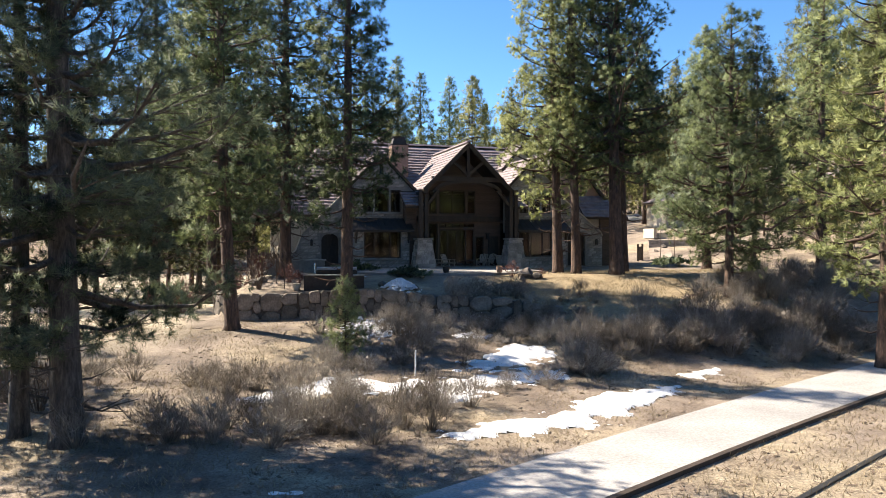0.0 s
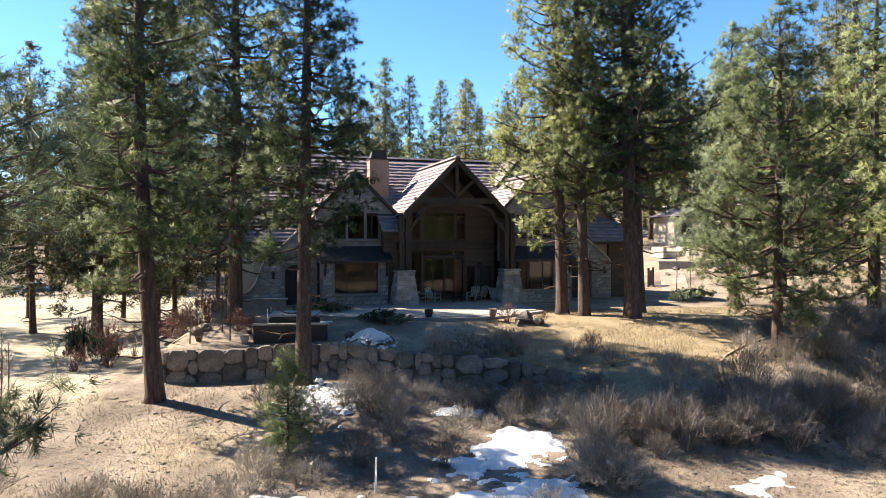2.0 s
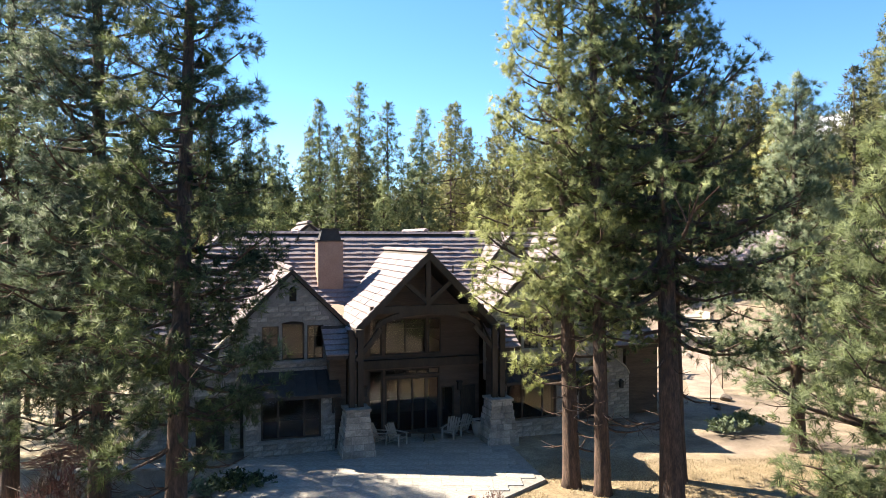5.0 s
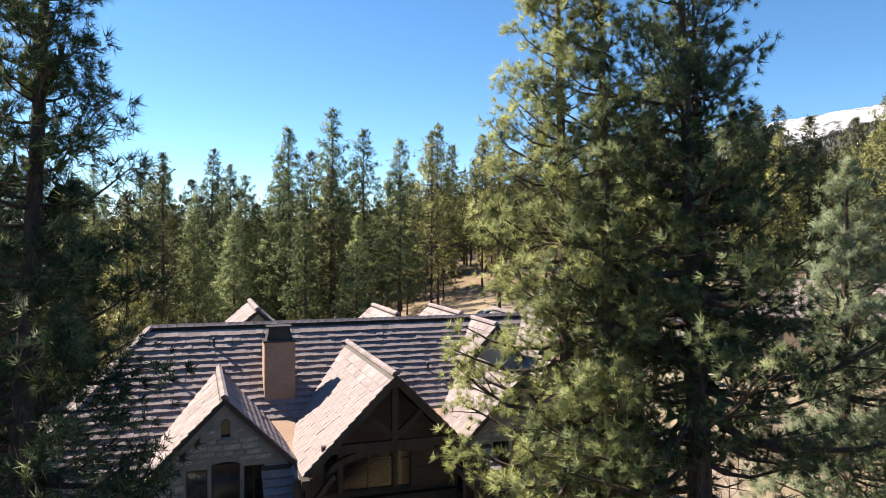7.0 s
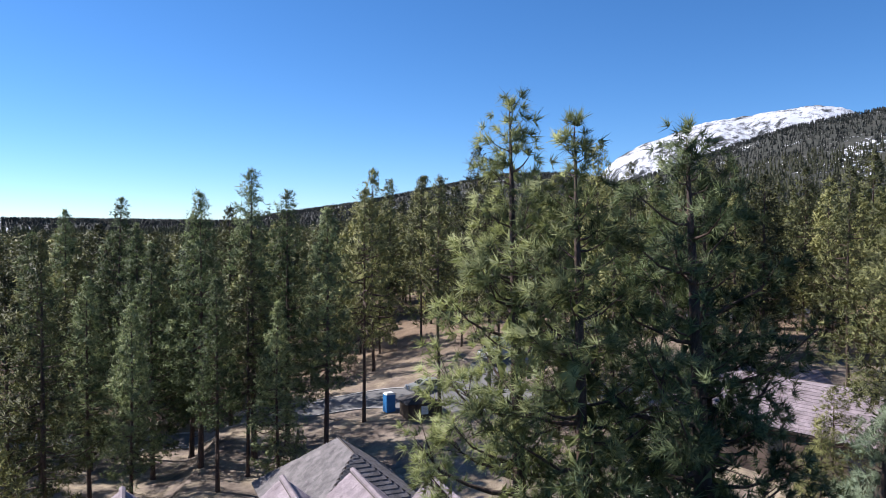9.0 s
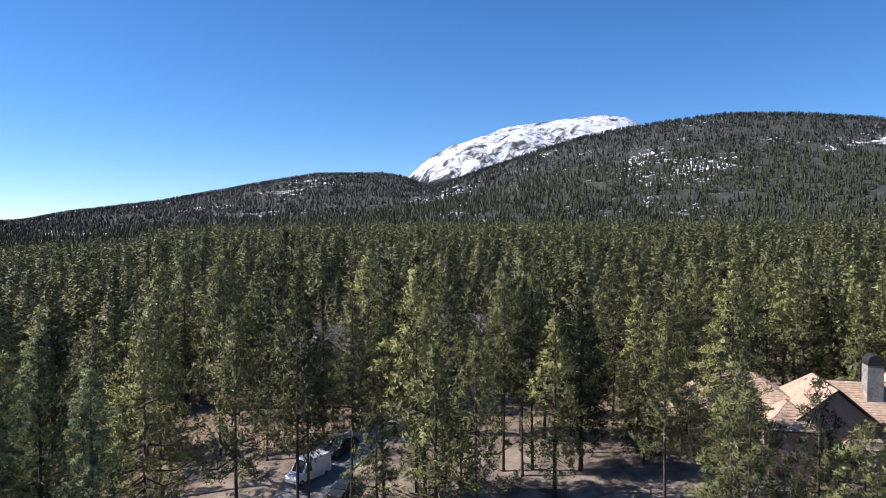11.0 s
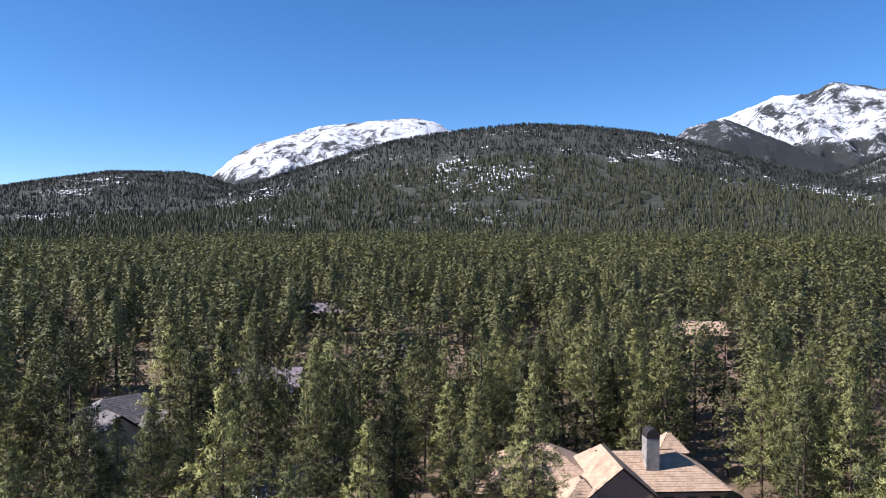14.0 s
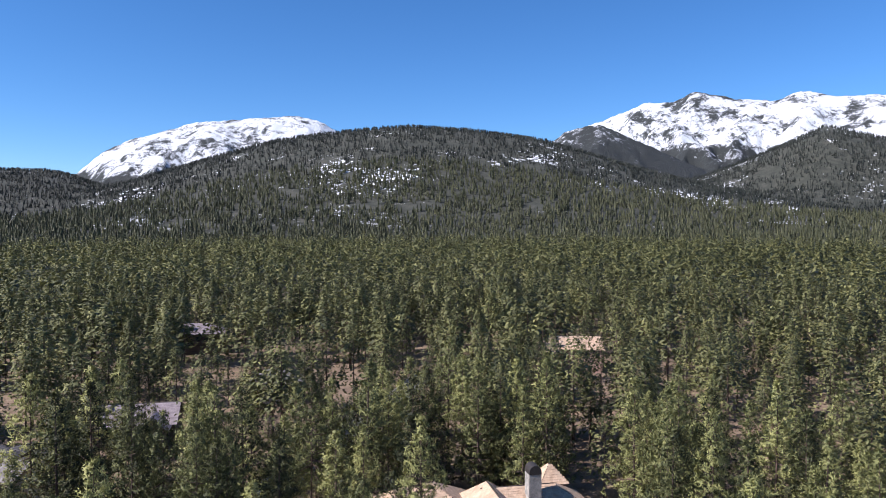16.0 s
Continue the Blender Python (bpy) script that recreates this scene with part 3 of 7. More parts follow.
# ---------------------------------------------------------------- roofs
def tile_slope(origin, along, up, lo, hi, length, course=0.385, width=0.36, rng=None, lift=0.0, proud=1.0):
    """Corner arrays of all the tiles on a slope. lo(b) and hi(b) bound it along the eave at b metres up; returns (n, 8, 3)."""
    rng = rng or np.random.default_rng(3)
    o, A, B = np.array(origin, float), np.array(along, float), np.array(up, float)
    N = np.cross(A, B)
    if N[2] < 0:
        N = -N
    out = []
    for j in range(int(length / course)):
        b = j * course
        a0, a1 = lo(b + course / 2), hi(b + course / 2)
        if a1 - a0 < 0.1:
            continue
        edges = np.arange(a0 - (j % 2) * width / 2, a1, width)
        left, right = np.maximum(edges, a0), np.minimum(edges + width - 0.005, a1)
        ok = right - left > 0.05
        left, right = left[ok], right[ok]
        k = len(left)
        jig = rng.normal(0, 0.008, k)
        h0, h1 = 0.028 + 0.087 * proud + lift + rng.normal(0, 0.012 * proud, k), 0.028 + lift + rng.normal(0, 0.004, k)
        quad = []
        for aa, bb, hh in ((left, b - 0.03 + jig, h0 - 0.085 * proud), (right, b - 0.03 + jig, h0 - 0.085 * proud), (right, b + course + 0.02, h1 - 0.03), (left, b + course + 0.02, h1 - 0.03),
                           (left, b - 0.03 + jig, h0), (right, b - 0.03 + jig, h0), (right, b + course + 0.02, h1), (left, b + course + 0.02, h1)):
            quad.append(o + np.outer(aa, A) + np.outer(np.broadcast_to(bb, k), B) + np.outer(hh, N))
        out.append(np.stack(quad, 1))
    return np.concatenate(out) if out else np.zeros((0, 8, 3))


TILE_FACES = np.array([(4, 5, 6, 7), (0, 1, 5, 4), (3, 0, 4, 7)])


def tiles_mesh(name, tiles, mat):
    f = (np.arange(len(tiles))[:, None, None] * 8 + TILE_FACES[None]).reshape(-1, 4)
    return fast_mesh(name, tiles.reshape(-1, 3), f, mat)


def slab(build, corners, thick):
    """A roof deck: a polygon with thickness downwards."""
    n = len(corners)
    v = [tuple(c) for c in corners] + [(c[0], c[1], c[2] - thick) for c in corners]
    f = [tuple(range(n)), tuple(range(2 * n - 1, n - 1, -1))] + [(i, i + n, (i + 1) % n + n, (i + 1) % n) for i in range(n)]
    build.add(v, f)


def gable_roof(parent, u, z, v0, v1, left, right, tile_mat, rng, single=False, boards=0.36):
    """A gable roof with its ridge along v at u, z. left and right: lists of (du, dz) down to the eaves."""
    deck = Build()
    allt = []
    for sgn, runs in ((-1, left), (1, right)):
        au, az = 0.0, 0.0
        for du, dz in runs:
            top_a, bot_a = (u + sgn * au, z - az), (u + sgn * (au + du), z - az - dz)
            c = [(top_a[0], v0, top_a[1]), (bot_a[0], v0, bot_a[1]), (bot_a[0], v1, bot_a[1]), (top_a[0], v1, top_a[1])]
            slab(deck, c if sgn < 0 else c[::-1], 0.2)
            ln = math.hypot(du, dz)
            up = np.array([-sgn * du / ln, 0, dz / ln])
            allt.append(tile_slope((bot_a[0], v0 - 0.04, bot_a[1]), (0, 1, 0), up, lambda b: 0.0, lambda b: v1 - v0, ln, rng=rng, proud=0.55))
            au, az = au + du, az + dz
    roof = part("roof", deck, TIMBER, parent, "tiled gable roof")
    if single:
        lit = allt[0]
        take = min(300, len(lit))
        for i in range(take):
            mid = lit[i].mean(0)
            me = tiles_mesh("roof_tile", (lit[i] - mid)[None], tile_mat)
            part("roof_tile", me, tile_mat, roof, at=Matrix.Translation(mid))
        allt[0] = lit[take:]
    ob = part("roof_tiles", tiles_mesh("roof_tiles", np.concatenate(allt), tile_mat), tile_mat, roof)
    ob["kind"] = "stuff"
    ridge = Build()
    k = int((v1 - v0) / 0.4)
    for i in range(k):
        a = v0 + i * (v1 - v0) / k
        ridge.prism([(u - 0.15, z + 0.0), (u + 0.15, z + 0.0), (u + 0.13, z + 0.1), (u, z + 0.17), (u - 0.13, z + 0.1)], a, a + (v1 - v0) / k - 0.02)
    part("ridge_tiles", ridge, tile_mat, roof)["kind"] = "stuff"
    if boards:
        for sgn, runs in ((-1, left), (1, right)):
            b = Build()
            au, az = 0.0, 0.0
            for du, dz in runs:
                x0, z0, x1, z1 = u + sgn * au, z - az, u + sgn * (au + du), z - az - dz
                poly = [(x0, z0 + 0.03), (x0, z0 - boards), (x1, z1 - boards), (x1, z1 + 0.03)]
                b.prism(poly if sgn < 0 else poly[::-1], v0 - 0.06, v0 + 0.02)
                au, az = au + du, az + dz
            part("bargeboard", b, TIMBER, roof)
    return roof


# ---------------------------------------------------------------- walls, windows, doors
def pierced_wall(us, top, v0, v1, bottom=-0.6, holes=()):
    """A wall along u with a sloping top and openings (u0, u1, z0, top), where top is a height or a function of u."""
    b = Build()
    cuts = set(us)
    for h in holes:
        n = 12 if callable(h[3]) else 1
        cuts |= {h[0] + (h[1] - h[0]) * i / n for i in range(n + 1)}
    cuts = sorted(c for c in cuts if us[0] <= c <= us[-1])
    for a, c in zip(cuts, cuts[1:]):
        if c - a < 1e-4:
            continue
        spans = [(lambda x: bottom, top)]
        for h in holes:
            if h[0] - 1e-6 <= a and c <= h[1] + 1e-6:
                ht = h[3] if callable(h[3]) else (lambda x, q=h[3]: q)
                last = spans.pop()
                spans += [(last[0], lambda x, q=h[2]: q), (ht, last[1])]
        e = 1e-5
        for lo, hi in spans:
            za, zb, zc, zd = lo(a + e), lo(c - e), hi(c - e), hi(a + e)
            if max(zc - zb, zd - za) > 0.01:
                b.prism([(a, za), (c, zb), (c, zc), (a, zd)], v0, v1)
    return b.weld()


def window(parent, u0, u1, z0, z1, v, splits=(), bars=(), frame_w=0.07, label="", glass=True):
    """A framed window in the wall plane v, with upright and level bars; one pane per light."""
    f = Build()
    o = [(u0, z0), (u1, z0), (u1, z1), (u0, z1)]
    i = [(u0 + frame_w, z0 + frame_w), (u1 - frame_w, z0 + frame_w), (u1 - frame_w, z1 - frame_w), (u0 + frame_w, z1 - frame_w)]
    f.add([(a, y, c) for y in (v - 0.05, v + 0.06) for ring in (o, i) for a, c in ring],
          [q for k in range(4) for n in [(k + 1) % 4] for q in ((k, n, n + 4, k + 4), (k + 8, k + 12, n + 12, n + 8), (k, k + 8, n + 8, n), (k + 4, n + 4, n + 12, k + 12))])
    w = part("window", f, TIMBER, parent, label)
    for s in splits:
        part("mullion", Build().box(s - frame_w / 2, s + frame_w / 2, v - 0.045, v + 0.055, z0 + frame_w, z1 - frame_w), TIMBER, w)
    for a, c, s in bars:
        part("glazing_bar", Build().box(a + frame_w, c - frame_w, v - 0.025, v + 0.035, s - 0.018, s + 0.018), TIMBER, w)
    edges = [u0 + frame_w / 2] + list(splits) + [u1 - frame_w / 2]
    for a, c in zip(edges, edges[1:]):
        g = Build().box(a, c, v, v + 0.02, z0 + frame_w / 2, z1 - frame_w / 2)
        p = part("pane", g, GLASS, w)
        p.visible_shadow = False
    return w


def stones(parent, wall_us, top, v, bottom, holes, rng, limit, size=(0.30, 0.72, 0.17, 0.30), mat=None):
    """Coursed rubble on a wall face: each stone proud of the mortar by its own amount."""
    mat = mat or STONE
    made, z = 0, bottom
    rest = Build()
    a0, a1 = wall_us
    while z < 9.5:
        hgt = rng.uniform(size[2], size[3])
        u = a0
        any_here = False
        while u < a1:
            w = min(rng.uniform(size[0], size[1]), a1 - u)
            mid = u + w / 2
            ok = z + hgt < min(top(u + 0.02), top(u + w - 0.02)) - 0.02 and w > 0.08
            for h in holes:
                ht = h[3] if not callable(h[3]) else max(h[3](min(max(mid, h[0]), h[1])), h[3](min(max(u + w, h[0]), h[1])), h[3](min(max(u, h[0]), h[1])))
                if u + w > h[0] - 0.02 and u < h[1] + 0.02 and z + hgt > h[2] and z < ht + 0.03:
                    ok = False
            if z < top(mid):
                any_here = True
            if ok:
                d = rng.uniform(0.02, 0.055)
                g = 0.012
                bx = [(u + g + rng.uniform(0, .01), z + g), (u + w - g, z + g + rng.uniform(0, .012)), (u + w - g - rng.uniform(0, .012), z + hgt - g), (u + g, z + hgt - g - rng.uniform(0, .012))]
                ins = 0.025
                cx, cz = mid, z + hgt / 2
                inner = [(x + (cx - x) * ins / max(abs(cx - x), .02), q + (cz - q) * ins / max(abs(cz - q), .02)) for x, q in bx]
                vv = [(x, v + 0.002, q) for x, q in bx] + [(x, v - d * 0.6, q) for x, q in bx] + [(x, v - d, q) for x, q in inner]
                ff = [(8, 9, 10, 11)] + [(i, (i + 1) % 4, (i + 1) % 4 + 4, i + 4) for i in range(4)] + [(i + 4, (i + 1) % 4 + 4, (i + 1) % 4 + 8, i + 8) for i in range(4)]
                if made < limit:
                    s = Build().add([(p[0] - cx, p[1] - v, p[2] - cz) for p in vv], ff)
                    part("stone", s, mat, parent, at=Matrix.Translation((cx, v, cz)))
                else:
                    rest.add(vv, ff)
                made += 1
            u += w
        z += hgt
        if not any_here and z > 1:
            break
    if rest.f:
        part("stones", rest, mat, parent)["kind"] = "stuff"


def main_house():
    rng = np.random.default_rng(11)
    house = thing("house", pose(HOUSE_X, HOUSE_Y, 0, 0, 0, HOUSE_YAW), "two-storey stone and timber mountain house with grey-brown tiled roofs", "house")
    # ---- left and right stone wings with their low flanks and arched doors
    for sgn in (-1, 1):
        ua = 6.2 * sgn
        inner, outer = 3.75 * sgn, 8.75 * sgn

        def gtop(u, ua=ua):
            return 8.25 - 1.0 * abs(u - ua)
        lo, hi = min(inner, outer), max(inner, outer)
        w0, w1 = (-7.6, -4.7) if sgn < 0 else (5.0, 7.7)

        def arch(u, a=(w0 + w1) / 2):
            return 5.86 + 0.16 * max(0.0, 1 - ((u - a) / 0.68) ** 2)
        slit_u = ua + 0.05

        def slit_top(u, a=slit_u):
            return 7.5 + 0.18 * math.sqrt(max(0.0, 1 - ((u - a) / 0.18) ** 2))
        holes = [(w0, w0 + 0.78, 4.15, 5.8), (w0 + 0.92, w1 - 0.92, 4.15, arch), (w1 - 0.78, w1, 4.15, 5.8), (slit_u - 0.17, slit_u + 0.17, 6.95, slit_top)]
        wall = part("wall", pierced_wall([lo, ua, hi], gtop, 2.8, 3.2, 2.6, holes), MORTAR, house, "coursed stone gable wall")
        stones(wall, (lo, hi), gtop, 2.8, 3.8, holes, rng, 300)
        for h in holes[:3]:
            ht = h[3] if not callable(h[3]) else 5.9
            ww = h[1] - h[0]
            bars = [(h[0], h[1], 4.15 + 0.55), (h[0], h[1], 4.15 + 1.1)] if ww < 0.9 else []
            window(wall, h[0], h[1], h[2], ht, 2.95, [(h[0] + h[1]) / 2] if ww < 0.9 else [], bars, 0.06)
        part("slit_window", Build().box(slit_u - 0.17, slit_u + 0.17, 3.05, 3.08, 6.95, 7.68), CAR_GLASS, wall)
        sill = Build().box(w0 - 0.12, w1 + 0.12, 2.66, 2.8, 3.98, 4.13)
        part("window_sill", sill, MORTAR, wall, "pale stone sill")
        band = Build().box(lo, hi, 2.62, 2.8, 3.62, 3.8)
        part("band_course", band, MORTAR, wall)
        # ground floor bay with the dark lean-to roof
        b0, b1 = (-8.45, -4.35) if sgn < 0 else (4.35, 8.45)
        g0, g1 = (-7.75, -5.0) if sgn < 0 else (4.5, 7.2)
        bh = [(g0, g1, 0.72, 2.68)]
        bay = part("bay_wall", pierced_wall([b0, b1], lambda u: 2.95, 1.5, 1.85, -0.6, bh), MORTAR, house, "stone ground-floor bay")
        stones(bay, (b0, b1), lambda u: 2.95, 1.5, -0.2, bh, rng, 120)
        for q0, q1 in ((b0, b0 + 0.35), (b1 - 0.35, b1)):
            part("bay_side", Build().box(q0, q1, 1.85, 4.0, -0.6, 2.95), MORTAR, bay)
        window(bay, g0, g1, 0.72, 2.68, 1.62, [g0 + 0.78, g1 - 0.78], [], 0.09, "dark-framed triple window")
        part("window_sill", Build().box(g0 - 0.15, g1 + 0.15, 1.36, 1.5, 0.58, 0.71), MORTAR, bay, "pale stone sill")
        sh = Build()
        slab(sh, [(b0 - 0.2, 1.0, 2.78), (b1 + 0.2, 1.0, 2.78), (b1 + 0.2, 2.62, 3.66), (b0 - 0.2, 2.62, 3.66)], 0.16)
        lean = part("lean_to_roof", sh, METAL_DARK, house, "dark standing-seam lean-to roof")
        seam = Build()
        k = 9
        for i in range(k + 1):
            x = b0 - 0.2 + (b1 - b0 + 0.4) * i / k
            seam.bar((x, 1.0, 2.8), (x, 2.62, 3.68), 0.03, 0.05)
        part("seams", seam, METAL_DARK, lean)
        for x in (b0 + 0.1, b1 - 0.1):
            part("bracket", Build().bar((x, 1.5, 1.9), (x, 1.05, 2.65), 0.12, 0.12).bar((x, 1.45, 1.8), (x, 1.45, 2.7), 0.12, 0.12), TIMBER, lean)
        gable_roof(house, ua, 8.5, 2.62, 9.6, [(2.62, 2.62)], [(2.62, 2.62)], TILE, rng, boards=0.2)
        # small front-facing roof beside the porch
        pr = Build()
        p0, p1 = (-4.85, -3.45) if sgn < 0 else (3.45, 4.85)
        slab(pr, [(p0, 0.85, 4.55), (p1, 0.85, 4.55), (p1, 2.7, 5.75), (p0, 2.7, 5.75)], 0.16)
        pent = part("pent_roof", pr, TIMBER, house)
        tl = tile_slope((p0, 0.85, 4.55), (1, 0, 0), (0, 0.839, 0.544), lambda b: 0.0, lambda b: 1.4, 2.2, rng=rng)
        part("roof_tiles", tiles_mesh("roof_tiles", tl, TILE), TILE, pent)["kind"] = "stuff"
        part("porch_flank", Build().box(min(p0, p1) + 0.3, max(p0, p1) - 0.3, 1.9, 2.8, -0.3, 4.9), SIDING, house)
        # flank with arched door and swept stone wing wall
        f_in = 8.4 * sgn

        def ftop(u, s=sgn):
            x = u * s
            if x < 8.76:
                return 5.6
            if s > 0:
                return 5.6 - (x - 8.76) * 0.78 - 1.6 * max(0.0, x - 12.3) ** 2
            if x < 12.0:
                return 5.6 - (x - 8.76) * 0.95
            if x < 12.4:
                return 2.52 - (x - 12.0) * 2.9
            return 0.45 + 0.91 * max(0.0, 1 - (x - 12.4) / 1.25) ** 2
        d0, d1 = (-10.6, -9.3) if sgn < 0 else (9.5, 11.1)
        spring = 2.05 if sgn < 0 else 2.25

        def dtop(u, a=(d0 + d1) / 2, w=(d1 - d0) / 2, spring=spring):
            return spring + 0.45 * math.sqrt(max(0.0, 1 - ((u - a) / w) ** 2))
        tip = 13.7 if sgn < 0 else 12.66
        ends = sorted([f_in, 8.76 * sgn] + [sgn * q for q in (12.0, 12.2, 12.4, 12.55, 12.66, 12.8, 13.0, 13.2, 13.45, 13.7) if q <= tip])
        fh = [(d0, d1, -0.1, dtop)]
        fl = part("flank_wall", pierced_wall(ends, ftop, 3.3, 3.75, -0.9, fh), MORTAR, house, "swept stone flank wall")
        stones(fl, (ends[0], ends[-1]), ftop, 3.3, -0.3, fh, rng, 160)
        cop = Build()
        steps = 44
        pts = [(sgn * (8.76 + (tip - 8.76) * i / steps)) for i in range(steps + 1)]
        for a, c in zip(pts, pts[1:]):
            a, c = min(a, c), max(a, c)
            cop.prism([(a, ftop(a)), (c, ftop(c)), (c, ftop(c) + 0.1), (a, ftop(a) + 0.1)], 3.22, 3.83)
        part("coping", cop, STUCCO_PALE, fl, "pale swept stone coping")
        door = Build().box(d0, d1, 3.6, 3.68, -0.1, spring + 0.42)
        for i in range(1, 5):
            x = d0 + (d1 - d0) * i / 5
            door.box(x - 0.015, x + 0.015, 3.58, 3.6, -0.05, 2.3)
        dr = part("door", door, TIMBER, house, "dark plank arched door")
        part("door_handle", Build().box(d1 - 0.2, d1 - 0.16, 3.5, 3.6, 0.9, 1.15), METAL_DARK, dr)
        lx = (d0 - 0.75) if sgn < 0 else (d1 + 0.95)
        lamp = part("wall_lantern", Build().box(lx - 0.09, lx + 0.09, 3.02, 3.2, 1.62, 1.95).box(lx - 0.03, lx + 0.03, 3.1, 3.26, 1.95, 2.1), METAL_DARK, house, "black iron wall lantern")
        part("lantern_cap", Build().add([(lx - .13, 2.98, 1.95), (lx + .13, 2.98, 1.95), (lx + .13, 3.24, 1.95), (lx - .13, 3.24, 1.95), (lx, 3.11, 2.12)], [(0, 1, 4), (1, 2, 4), (2, 3, 4), (3, 0, 4), (3, 2, 1, 0)]), METAL_DARK, lamp)
    # ---- body of the house behind
    for x0, x1, y0, y1, z1 in ((-13.4, -3.2, 8.0, 18.0, 3.85), (3.2, 13.0, 8.0, 18.0, 3.85), (-3.2, 3.2, 11.5, 18.0, 6.5), (-13.4, -8.3, 4.3, 8.0, 3.85), (8.3, 13.0, 4.3, 8.0, 3.85)):
        part("body_wall", Build().box(x0, x1, y0, y1, -0.6, z1), STUCCO_PALE, house, "pale stucco rear wall")
    part("interior_floor", Build().box(-8.4, 8.4, 1.9, 8.0, -0.5, -0.02).box(-8.4, -3.6, 3.2, 8.0, 3.4, 3.6).box(3.6, 8.4, 3.2, 8.0, 3.4, 3.6), SIDING, house)
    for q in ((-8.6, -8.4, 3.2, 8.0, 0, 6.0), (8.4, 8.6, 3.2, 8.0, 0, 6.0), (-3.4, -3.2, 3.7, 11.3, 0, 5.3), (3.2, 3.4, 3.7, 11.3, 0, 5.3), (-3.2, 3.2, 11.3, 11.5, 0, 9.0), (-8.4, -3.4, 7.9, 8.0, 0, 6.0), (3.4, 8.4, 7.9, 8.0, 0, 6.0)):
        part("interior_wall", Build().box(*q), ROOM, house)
    # ---- main roof: ridge along the house, hipped at its left end
    RZ, RV, EZ, EV = 10.3, 11.3, 3.9, 4.2
    deck = Build()
    ln = math.hypot(RV - EV, RZ - EZ)
    up = np.array([0, (RV - EV) / ln, (RZ - EZ) / ln])
    slope = (RZ - EZ) / (RV - EV)
    hip_l = 5.9
    slab(deck, [(-15.2, EV, EZ), (-8.6, EV, EZ), (-8.6, RV, RZ), (-9.3, RV, RZ)], 0.22)
    slab(deck, [(8.6, EV, EZ), (11.6, EV, EZ), (11.6, RV, RZ), (8.6, RV, RZ)], 0.22)
    slab(deck, [(-8.6, 6.2, EZ + 2.0 * slope), (8.6, 6.2, EZ + 2.0 * slope), (8.6, RV, RZ), (-8.6, RV, RZ)], 0.22)
    slab(deck, [(-15.2, 2 * RV - EV, EZ), (-15.2, EV, EZ), (-9.3, RV, RZ)], 0.22)
    slab(deck, [(11.6, 2 * RV - EV, EZ), (-15.2, 2 * RV - EV, EZ), (-9.3, RV, RZ), (11.6, RV, RZ)], 0.22)
    roof = part("main_roof", deck, TIMBER, house, "long grey-brown tiled main roof")
    front = tile_slope((0, EV, EZ), (1, 0, 0), up, lambda b: -15.2 + hip_l * b / ln, lambda b: 11.6, ln, rng=rng)
    mid = front.mean(1)
    keep = ~((np.abs(mid[:, 0]) < 8.5) & (mid[:, 1] < 6.3))
    front = front[keep]
    upb = np.array([0, -up[1], up[2]])
    back = tile_slope((0, 2 * RV - EV, EZ), (1, 0, 0), upb, lambda b: -15.2 + hip_l * b / ln, lambda b: 11.6, ln, rng=rng)
    lh = math.hypot(hip_l, RZ - EZ)
    end = tile_slope((-15.2, EV, EZ), (0, 1, 0), (hip_l / lh, 0, (RZ - EZ) / lh), lambda b: (RV - EV) * b / lh, lambda b: 2 * (RV - EV) - (RV - EV) * b / lh, lh, rng=rng)
    near = front[np.argsort(np.abs(front.mean(1)[:, 0] + 1.5) + np.abs(front.mean(1)[:, 1] - 9.5) * 2)]
    for t in near[:300]:
        c = t.mean(0)
        part("roof_tile", tiles_mesh("roof_tile", (t - c)[None], TILE), TILE, roof, at=Matrix.Translation(c))
    part("roof_tiles", tiles_mesh("roof_tiles", np.concatenate([near[300:], back, end]), TILE), TILE, roof)["kind"] = "stuff"
    rt = Build()
    for i in range(52):
        a = -9.3 + i * 0.4
        rt.add([(a, RV - 0.16, RZ), (a, RV, RZ + 0.16), (a, RV + 0.16, RZ), (a + 0.38, RV - 0.16, RZ), (a + 0.38, RV, RZ + 0.14), (a + 0.38, RV + 0.16, RZ)], [(0, 3, 4, 1), (1, 4, 5, 2), (0, 1, 2), (5, 4, 3)])
    for i in range(23):
        for s in (-1, 1):
            q0, q1 = i / 23, (i + 0.93) / 23
            P = [Vector((-9.3 - hip_l * q, RV + s * (RV - EV) * q, RZ - (RZ - EZ) * q + 0.02)) for q in (q0, q1)]
            rt.bar(P[0], P[1], 0.26, 0.14)
    part("ridge_tiles", rt, TILE, roof)["kind"] = "stuff"
    # roof vents
    for u, v in ((-6.4, 10.2), (-8.2, 8.9), (3.9, 8.6), (4.9, 7.9)):
        z = RZ - (RV - v) * slope
        part("roof_vent", Build().lathe([(0.05, z - 0.1), (0.05, z + 0.42), (0.09, z + 0.42), (0.09, z + 0.5), (0.02, z + 0.55)], 10, u, v), METAL_DARK, roof)
    # ---- porch: great gable on timber posts and stone piers
    gable_roof(house, 0.1, 9.35, 0.88, 10.4, [(3.75, 3.75)], [(3.75, 3.75)], TILE, rng, single=True)
    tr = Build()
